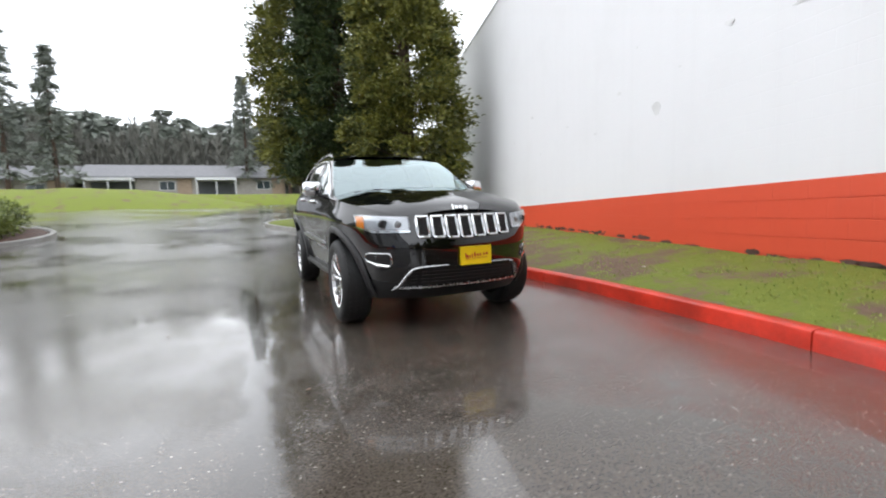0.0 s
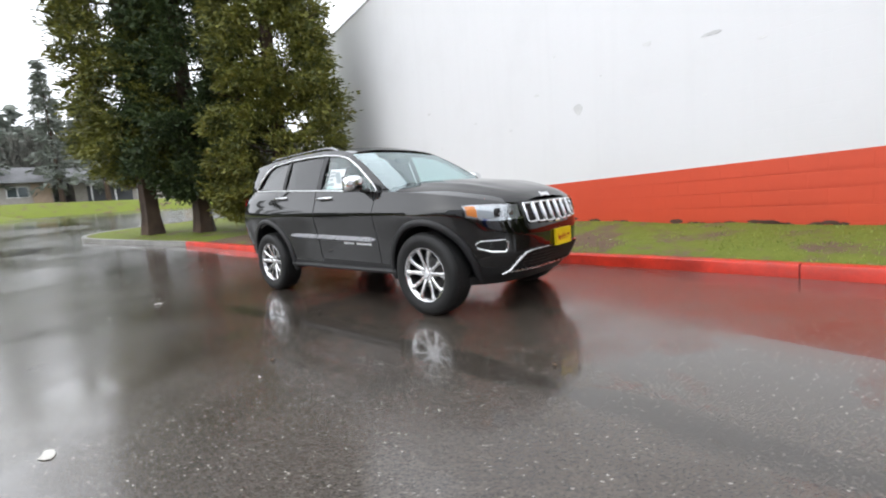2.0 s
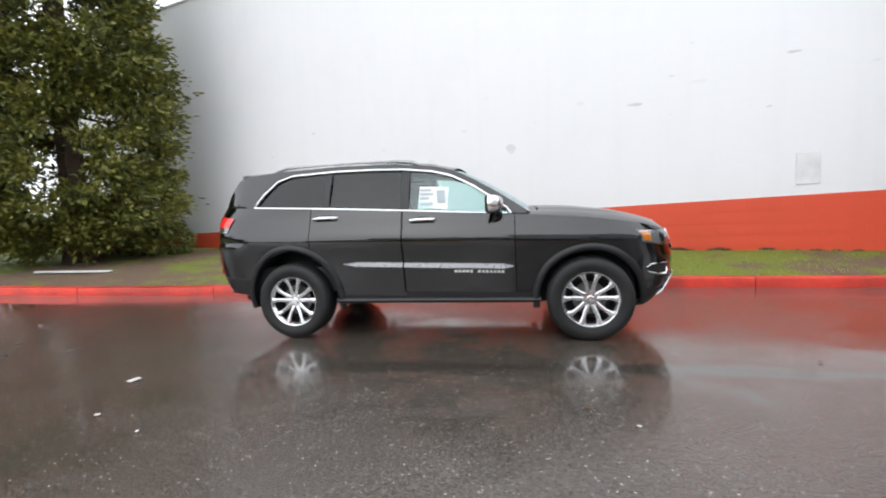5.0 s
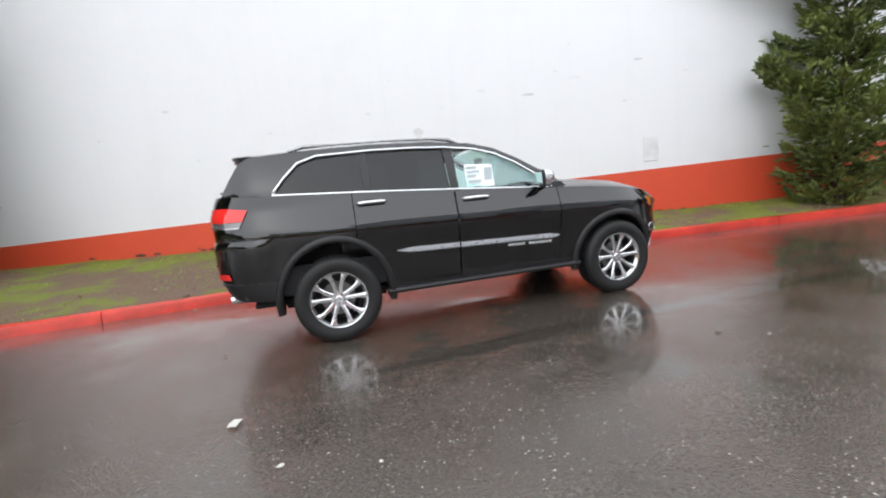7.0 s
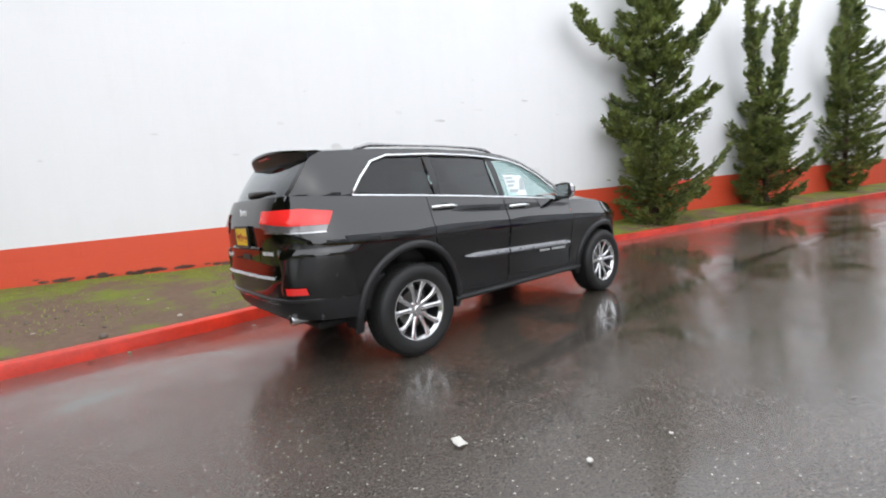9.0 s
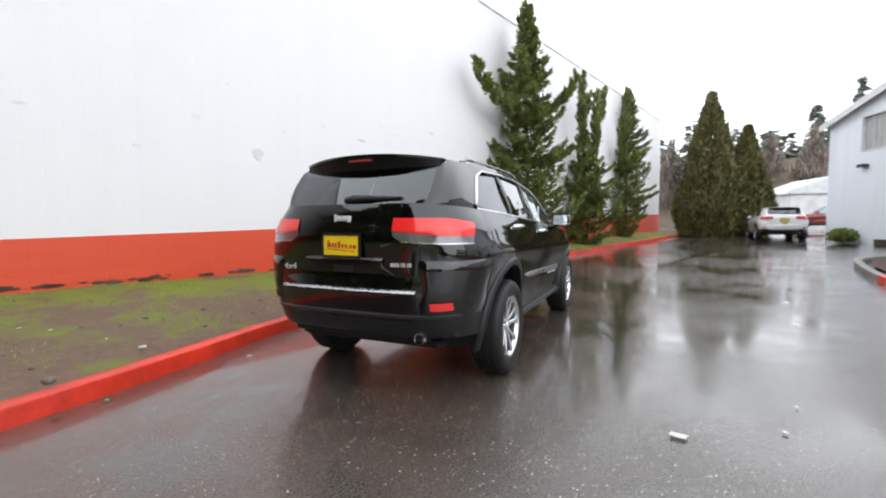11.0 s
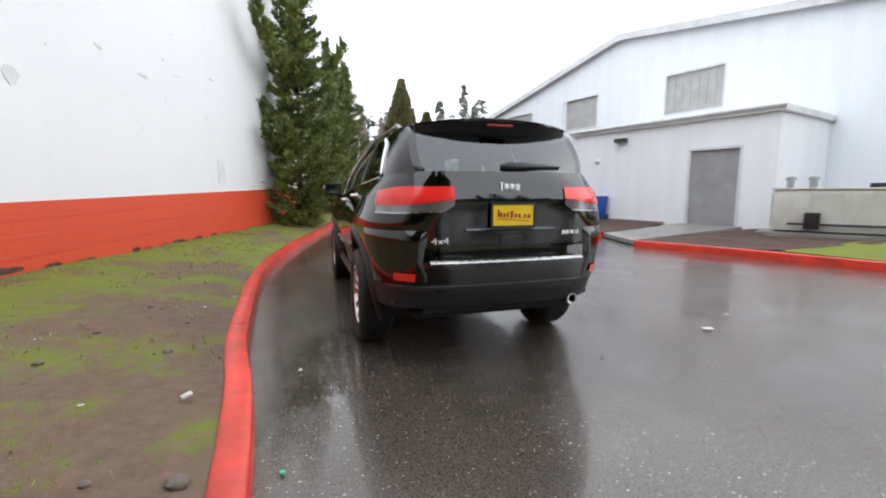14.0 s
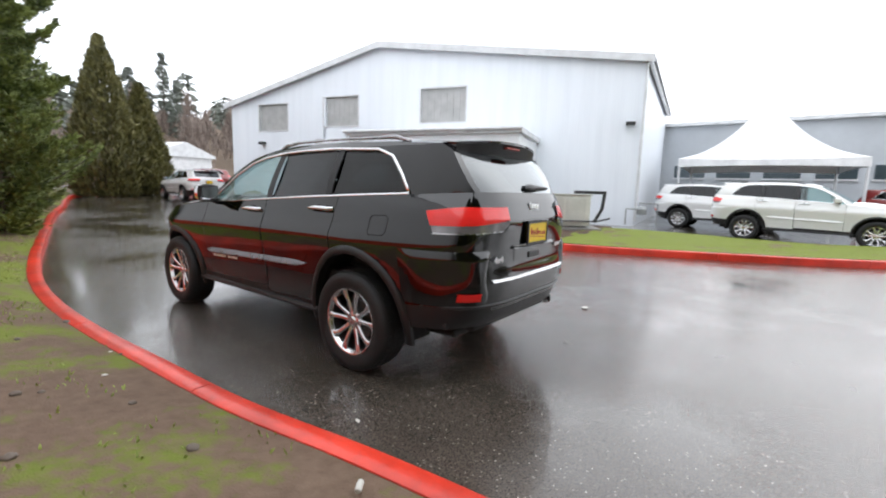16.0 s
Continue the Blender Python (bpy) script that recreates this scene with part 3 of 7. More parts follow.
for u0, u1, z0, z1 in WINS:
    w = part("window", box(u0 + 0.05, u1 - 0.05, -0.12, -0.10, z0 + 0.05, z1 - 0.05), WINDOW_GREY, shed, "grey translucent corrugated window panel")
    fr = bmesh.new()
    for a in ((u0, u1, -0.14, 0.02, z1 - 0.05, z1), (u0, u1, -0.14, 0.02, z0, z0 + 0.05), (u0, u0 + 0.05, -0.14, 0.02, z0 + 0.05, z1 - 0.05), (u1 - 0.05, u1, -0.14, 0.02, z0 + 0.05, z1 - 0.05)):
        add_box(fr, *a)
    part("frame", fr, TRIM_WHITE, w)
    n = 7
    for k in range(1, n):
        u = lerp(u0 + 0.05, u1 - 0.05, k / n)
        part("mullion", box(u - 0.012, u + 0.012, -0.098, -0.085, z0 + 0.05, z1 - 0.05), WINDOW_GREY, w)
rd = part("roller_door", box(ROLL[0] - 0.4, ROLL[1] + 0.02, -0.12, -0.08, 0.3, ROLL[3]), TRIM_WHITE, shed, "white sectional roller door")
for k in range(1, 8):
    part("door_slat", box(ROLL[0], ROLL[1], -0.078, -0.06, 0.3 + k * 0.42 - 0.36, 0.3 + k * 0.42), TRIM_WHITE, rd)


def wall_lamp(u, z, v0):
    lamp = part("wall_lamp", box(u - 0.16, u + 0.16, v0 + 0.01, v0 + 0.24, z - 0.10, z + 0.02, 0.02), GREY_TRIM, shed, "dark wall pack lamp")
    part("lens", box(u - 0.13, u + 0.13, v0 + 0.04, v0 + 0.2, z - 0.125, z - 0.102), LAMP_CLEAR, lamp)


wall_lamp(17.15, 3.4, 0.0)
wall_lamp(0.35, 3.9, 0.0)
# low annex in front of it
AZ = 3.22
annex = thing("annex", "low white clad annex with a flat roof and grey door", "building", fac_m, kind="structure")


def from_facade(x, y):
    d = Vector((x - 0.29, y + 13.95))
    return d.dot(FD), d.dot(Vector((-FD.y, FD.x)))


DU = (from_facade(3.73, -9.68)[0], from_facade(5.09, -9.31)[0])
AV = from_facade(4.4, -9.5)[1]
AU0, AU1 = from_facade(2.95, -9.9)[0], from_facade(9.1, -8.2)[0]
bm = bmesh.new()
for a in ((AU0, DU[0], AV - 0.15, AV, 0, AZ), (DU[1], AU1, AV - 0.15, AV, 0, AZ), (DU[0], DU[1], AV - 0.15, AV, 2.48, AZ)):
    add_box(bm, *a)
part("front_wall", bm, ANNEX, annex, "white ribbed cladding")
part("side_wall", box(AU0, AU0 + 0.15, 0.01, AV - 0.16, 0, AZ), ANNEX, annex)
part("side_wall", box(AU1 - 0.15, AU1, 0.01, AV - 0.16, 0, AZ), ANNEX, annex)
part("roof", box(AU0 - 0.12, AU1 + 0.12, 0.01, AV + 0.12, AZ + 0.003, AZ + 0.17, 0.01), TRIM_WHITE, annex, "flat roof edged with white trim")
part("gutter", tube([(AU0 - 0.15, AV + 0.17, AZ + 0.14), (AU1 + 0.15, AV + 0.17, AZ + 0.14)], 0.055, 8), TRIM_WHITE, annex)
part("downpipe", tube([(AU1 + 0.05, AV + 0.05, AZ), (AU1 + 0.05, AV + 0.05, 0.3)], 0.04, 8), TRIM_WHITE, annex)
gd = part("grey_door", box(DU[0] + 0.04, DU[1] - 0.04, AV - 0.12, AV - 0.06, 0.3, 2.44), DOOR_GREY, annex, "plain grey steel door")
fr = bmesh.new()
for a in ((DU[0], DU[0] + 0.06, AV - 0.1, AV + 0.03, 0.3, 2.48), (DU[1] - 0.06, DU[1], AV - 0.1, AV + 0.03, 0.3, 2.48), (DU[0] + 0.06, DU[1] - 0.06, AV - 0.1, AV + 0.03, 2.42, 2.48)):
    add_box(fr, *a)
part("door_frame", fr, TRIM_WHITE, gd)
lamp = part("wall_lamp", box(from_facade(7.2, -8.7)[0] - 0.2, from_facade(7.2, -8.7)[0] + 0.2, AV + 0.005, AV + 0.22, 2.86, 2.98, 0.02), GREY_TRIM, annex, "dark wall pack lamp")
part("lens", box(from_facade(7.2, -8.7)[0] - 0.17, from_facade(7.2, -8.7)[0] + 0.17, AV + 0.03, AV + 0.19, 2.83, 2.857), LAMP_CLEAR, lamp)

part("dome_lamp", lathe([(0.001, 0.10), (0.05, 0.085), (0.08, 0.04), (0.085, 0.0)], 18), TRIM_WHITE, annex, "small white dome lamp", smooth=50, m=pose(AU1 - 1.0, AV + 0.002, 2.3))

# ---- beds and kerbs on that side ----
EAST = [(-16.0, -13.2), (-9.0, -9.8), (-5.6, -8.2), (-3.3, -7.4), (-1.4, -6.8), (0.5, -6.35), (1.5, -6.05), (2.75, -5.62)]
kerb_run("red_kerb", "red painted concrete kerb by the lawn", [p for p in spline(EAST, 0.25)], lambda p: True, [2.4, 3.05])
ISLE = [(4.45, -6.0), (5.6, -6.02), (7.3, -6.3), (9.0, -6.75), (9.7, -7.3), (9.9, -8.1)]
kerb_run("grey_kerb", "worn concrete kerb with a red painted end", [p for p in spline(ISLE, 0.25)], lambda p: p.x < 5.7, [1.2, 1.6])


def bed(name, label, outline, mat, rise, z_far=0.0):
    c = sum((Vector(p) for p in outline), Vector((0, 0))) / len(outline)
    rows = []
    pts = spline(list(outline) + [outline[0]], 0.5)
    for p in pts:
        row = []
        for k in range(7):
            q = p.lerp(c, k / 6)
            row.append((q.x, q.y, height(q.x, q.y) + rise + (0.03 * noise.noise((q.x * 2, q.y * 2, 5.0)) if k else 0)))
        rows.append(row)
    return tagged(part(name, grid(rows), mat, smooth=60), label, "bed", kind="structure")


bed("mulch_bed", "dark red bark mulch beside the annex", [(4.55, -6.15), (5.6, -6.17), (7.3, -6.45), (8.9, -6.9), (9.55, -7.5), (9.3, -8.5), (7.5, -8.6), (5.6, -9.1)], MULCH, 0.10)
bed("mulch_bed", "dark red bark mulch by the air conditioner", [(2.6, -5.85), (1.6, -6.2), (0.6, -6.6), (0.1, -8.0), (0.4, -11.5), (3.0, -9.85)], MULCH, 0.115)
bed("lawn_bed", "strip of green grass behind the kerb", [(0.4, -6.62), (-1.4, -6.96), (-3.3, -7.56), (-5.6, -8.36), (-9.0, -9.96), (-15.5, -13.2), (-14.5, -15.0), (-8, -11.9), (-4.5, -10.6), (-1.5, -10.9), (0.3, -10.6)], GRASS, 0.12)
walkway = slab([(2.95, -5.65), (4.4, -5.98), (5.15, -9.3), (3.6, -9.72)], 0.09, lambda u, v, w: (u, v, height(u, v) + 0.02 + w))
tagged(part("path_slab", walkway, GREY_KERB), "wet concrete path slab leading to the door", "path", kind="structure")


# ---- sport utility cars ----
# lengthwise x (nose at +x), across y (driver's side +y), wheel centres at x = +-BASE
BASE, TYRE_R, TRACK = 1.4575, 0.385, 0.815
NOSE = [(0.26, 2.10), (0.34, 2.19), (0.40, 2.25), (0.55, 2.315), (0.72, 2.325), (0.80, 2.305), (0.86, 2.285), (1.00, 2.235), (1.06, 2.17), (1.12, 2.08)]
TAIL = [(0.30, -2.26), (0.42, -2.36), (0.50, -2.43), (0.62, -2.475), (0.78, -2.495), (0.86, -2.475), (1.00, -2.475), (1.20, -2.485), (1.33, -2.45), (1.40, -2.42)]
FLANK = [(0.26, 0.825), (0.34, 0.852), (0.44, 0.868), (0.55, 0.881), (0.66, 0.894), (0.76, 0.908), (0.86, 0.926), (0.94, 0.942), (0.985, 0.948), (1.005, 0.945), (1.03, 0.932), (1.08, 0.912), (1.14, 0.894), (1.20, 0.877), (1.26, 0.858), (1.32, 0.834), (1.40, 0.805)]
SHOULDER = [(-2.5, 1.385), (-1.9, 1.348), (-1.0, 1.298), (-0.25, 1.250), (0.7, 1.186), (1.05, 1.168), (1.5, 1.125), (1.9, 1.06), (2.1, 1.01), (2.2, 0.975)]
HOOD = [(0.6, 1.25), (0.95, 1.243), (1.3, 1.235), (1.7, 1.188), (2.0, 1.118), (2.14, 1.070), (2.2, 1.03), (2.235, 0.99)]
ROOF = [(-2.25, 1.722), (-2.0, 1.744), (-1.6, 1.766), (-1.0, 1.778), (-0.4, 1.766), (0.0, 1.724), (0.25, 1.668)]
BOTTOM = [(-2.5, 0.465), (-2.0, 0.44), (-1.0, 0.375), (1.0, 0.350), (1.9, 0.33), (2.3, 0.295)]
DOORS = [(-1.235, -0.285), (-0.275, 0.80)]


def flank_w(x, z):
    """Half width of the flank, its crease rising towards the tail, with a slight haunch over each wheel."""
    c = z - 0.034 * (0.1 - x) / 1.5
    w = sum(curve_at(c + d, FLANK) for d in (-0.012, -0.006, 0.0, 0.006, 0.012)) / 5
    tail = min(1.0, max(0.0, (-x - 1.0) / 0.9))
    roll = min(1.0, max(0.0, (z - 1.20) / 0.20))
    w -= tail * 0.045 * roll * roll * (3 - 2 * roll)
    for cx in (BASE, -BASE):
        w += 0.014 * math.exp(-((x - cx) / 0.42) ** 2 - ((z - 0.93) / 0.16) ** 2)
    return w


def outline_points():
    """The way round half the body, nose to tail: a kind and its measure."""
    out = [("nose", radians(a)) for a in np.linspace(0, 90, 40)[:-1]]
    xs = sorted({*np.linspace(1.15, -1.45, 53), *[v + d for ab in DOORS for v in ab for d in (-0.004, 0.004)]}, reverse=True)
    out += [("side", x) for x in xs]
    return out + [("tail", radians(a)) for a in np.linspace(90, 0, 40)[1:]]


def body_point(kind, v, f):
    """A place on the lower body: f runs from the sill to the shoulder line."""
    def at(x_guess):
        top = smooth_at(x_guess, SHOULDER)
        z = lerp(smooth_at(x_guess, BOTTOM), top, f)
        return z, top
    if kind == "side":
        z, _ = at(v)
        return (v, flank_w(v, z), z)
    c, s = max(0.0, math.cos(v)), max(0.0, math.sin(v))
    if kind == "nose":
        x = 1.15 + 1.1 * c ** (2 / 3.0)
        for _ in range(3):
            z, _ = at(x)
            x = 1.15 + (smooth_nose(z) - 1.15) * c ** (2 / 3.0)
        return (x, flank_w(x, z) * s ** (2 / 3.0), z)
    x = -1.45 - c ** (2 / 4.4)
    for _ in range(3):
        z, _ = at(x)
        x = -1.45 + (curve_at(z, TAIL) + 1.45) * c ** (2 / 4.4)
    return (x, flank_w(x, z) * s ** (2 / 4.4), z)


def smooth_nose(z):
    return curve_at(z, NOSE)


def arch_radius(cx, d):
    """Reach of a wheel opening along a direction from the hub: the rear one stands taller."""
    rx, rz = (0.458, 0.458) if cx > 0 else (0.480, 0.522)
    u = d.normalized()
    return 1 / math.sqrt((u.x / rx) ** 2 + (u.y / rz) ** 2)


def arch_snap(p):
    """Tells whether a place lies inside a wheel opening, and its way from the hub."""
    x, y, z = p
    for cx in (BASE, -BASE):
        d = Vector((x - cx, z - TYRE_R))
        if abs(y) > 0.5 and d.length < arch_radius(cx, d):
            return True, d
    return False, None


def flank_at(x, z):
    """The half width of the body side at a place, nose and tail rounding included."""
    w = flank_w(x, z)
    if x > 1.15:
        a = (x - 1.15) / (smooth_nose(z) - 1.15)
        return w * max(0.0, 1 - a ** 3.0) ** (1 / 3.0) if a < 1 else 0.0
    if x < -1.45:
        a = (x + 1.45) / (curve_at(z, TAIL) + 1.45)
        return w * max(0.0, 1 - a ** 4.4) ** (1 / 4.4) if a < 1 else 0.0
    return w


def nose_x(y, z, out=0.0):
    """How far forward the nose reaches at a place across it."""
    w = flank_w(2.0, z)
    return 1.15 + (smooth_nose(z) - 1.15) * max(0.0, 1 - (abs(y) / w) ** 3.0) ** (1 / 3.0) + out


def tail_x(y, z, out=0.0):
    w = flank_w(-2.2, z)
    return -1.45 + (curve_at(z, TAIL) + 1.45) * max(0.0, 1 - min(1, abs(y) / w) ** 4.4) ** (1 / 4.4) - out


def side_y(x, z):
    """Half width of the glasshouse, leaning in towards the roof."""
    base = min(smooth_at(x, [(-2.4, 0.735), (-1.9, 0.785), (-1.0, 0.845), (0.3, 0.850), (0.9, 0.822)]), flank_at(x, smooth_at(x, SHOULDER)) - 0.004)
    lean = smooth_at(z - smooth_at(x, SHOULDER), [(0.0, 0.0), (0.1, 0.030), (0.25, 0.092), (0.40, 0.170), (0.46, 0.215), (0.52, 0.27)])
    return base - lean


WIN_OUT = [(-1.905, 1.352), (-1.885, 1.385), (-1.80, 1.49), (-1.665, 1.618), (-1.50, 1.672), (-1.0, 1.688), (-0.6, 1.684), (-0.3, 1.670), (0.0, 1.634), (0.2, 1.578), (0.4, 1.476), (0.58, 1.355), (0.72, 1.248), (0.775, 1.192), (0.72, 1.188), (0.3, 1.218), (-0.25, 1.256), (-0.8, 1.291), (-1.3, 1.320)]
SHELL_OUT = [(-2.335, 1.376), (-2.260, 1.50), (-2.155, 1.655), (-2.06, 1.704), (-1.6, 1.732), (-1.0, 1.746), (-0.4, 1.736), (0.0, 1.696), (0.22, 1.634), (0.44, 1.522), (0.66, 1.388), (0.86, 1.255), (0.96, 1.180), (0.7, 1.184), (-0.25, 1.248), (-1.0, 1.296), (-1.9, 1.347), (-2.1, 1.360)]


def spread(poly, keys, counts):
    """An outline read again with a set number of even steps between its key corners."""
    out = []
    for n, k in enumerate(keys):
        e = keys[n + 1] if n + 1 < len(keys) else len(poly)
        run = [poly[i % len(poly)] for i in range(k, e + 1)]
        at = [0.0]
        for a, b in zip(run, run[1:]):
            at.append(at[-1] + math.hypot(b[0] - a[0], b[1] - a[1]))
        for j in range(counts[n]):
            s = at[-1] * j / counts[n]
            out.append((curve_at(s, list(zip(at, [p[0] for p in run]))), curve_at(s, list(zip(at, [p[1] for p in run])))))
    return out


def inside(poly, x0, x1):
    """The piece of an outline between two uprights."""
    def cut(pts, keep, at):
        out = []
        for i in range(len(pts)):
            a, b = pts[i], pts[(i + 1) % len(pts)]
            if keep(a[0]):
                out.append(a)
            if keep(a[0]) != keep(b[0]):
                t = (at - a[0]) / (b[0] - a[0])
                out.append((at, lerp(a[1], b[1], t)))
        return out
    return cut(cut(poly, lambda x: x >= x0, x0), lambda x: x <= x1, x1)


def shrunk(poly, d):
    c = Vector((sum(p[0] for p in poly) / len(poly), sum(p[1] for p in poly) / len(poly)))
    out = []
    n = len(poly)
    for i in range(n):
        a, b, e = Vector(poly[i - 1]), Vector(poly[i]), Vector(poly[(i + 1) % n])
        nn = Vector(((e - a).y, -(e - a).x)).normalized()
        if (c - b).dot(nn) < 0:
            nn = -nn
        q = b + nn * d
        out.append((q.x, q.y))
    return out


def wheel_parts(parent, x, side, rim_mat):
    w = part("wheel", lathe([(0.226, -0.088), (0.236, -0.104), (0.244, -0.116), (0.252, -0.119), (0.257, -0.112), (0.257, -0.09), (0.243, -0.05)], 56), rim_mat, parent, "polished alloy wheel", smooth=35)
    w.matrix_basis = pose(x, side * TRACK, TYRE_R, 0, 0, 0 if side < 0 else 180)
    # barrel coloured dark to stand for the shade behind the spokes
    part("barrel", lathe([(0.226, -0.0875), (0.222, -0.06), (0.212, 0.02), (0.205, 0.05)], 40), BARREL, w, "inner barrel with its shade painted in", smooth=35)
    prof = [(0.254, -0.105), (0.262, -0.122), (0.295, -0.135), (0.325, -0.138), (0.355, -0.130), (0.372, -0.116), (0.381, -0.095), (0.385, -0.05), (0.3855, 0.0), (0.385, 0.05), (0.381, 0.095), (0.368, 0.118), (0.33, 0.135), (0.28, 0.13), (0.262, 0.105)]
    part("tyre", lathe(prof, 64), RUBBER, w, "black rubber tyre", smooth=30)
    groove = bmesh.new()
    for k in range(48):
        for o in (-0.075, -0.02, 0.035, 0.08):
            add_box(groove, -0.016, 0.016, o - 0.012, o + 0.012, 0.383, 0.3885, 0.0, Matrix.Rotation(6.2832 * (k + (o > 0) * 0.5) / 48, 4, "Y"))
    tagged(part("tread", groove, RUBBER, w), kind="stuff")
    # five pairs of spokes
    for k in range(5):
        bm = bmesh.new()
        for d in (-1, 1):
            rows = []
            for r, a, hw, o in ((0.040, 0.40, 0.022, -0.080), (0.075, 0.285, 0.0195, -0.086), (0.12, 0.255, 0.0175, -0.093), (0.17, 0.262, 0.0175, -0.101), (0.205, 0.285, 0.0215, -0.107), (0.236, 0.315, 0.034, -0.110)):
                a *= d
                c = Vector((r * math.sin(a), 0, r * math.cos(a)))
                t = Vector((math.cos(a), 0, -math.sin(a)))
                rows.append([c + t * u * hw + Vector((0, o + w2, 0)) for u, w2 in ((-1, 0.034), (-1, 0.007), (-0.5, 0), (0.5, 0), (1, 0.007), (1, 0.034))])
            add_grid(bm, rows, close=True)
        part("double_spoke", bm, rim_mat, w, smooth=30, m=pose(0, 0, 0, 0, 72 * k, 0))
    part("hub", lathe([(0.001, -0.092), (0.026, -0.092), (0.031, -0.088), (0.035, -0.084), (0.066, -0.082), (0.076, -0.070), (0.072, -0.03)], 28), rim_mat, w, smooth=35)
    for k in range(5):
        part("wheel_nut", lathe([(0.001, -0.088), (0.009, -0.087), (0.010, -0.076)], 6), STEEL, w, m=pose(0.047 * math.sin(1.2566 * k + 0.63), 0, 0.047 * math.cos(1.2566 * k + 0.63)))
    part("brake_disc", lathe([(0.06, -0.02), (0.150, -0.018), (0.153, -0.012), (0.150, 0.01), (0.06, 0.01)], 40), STEEL, w, smooth=35)
    part("wheel_well_back", lathe([(0.001, 0.052), (0.21, 0.052)], 24), DARK, w)
    return w


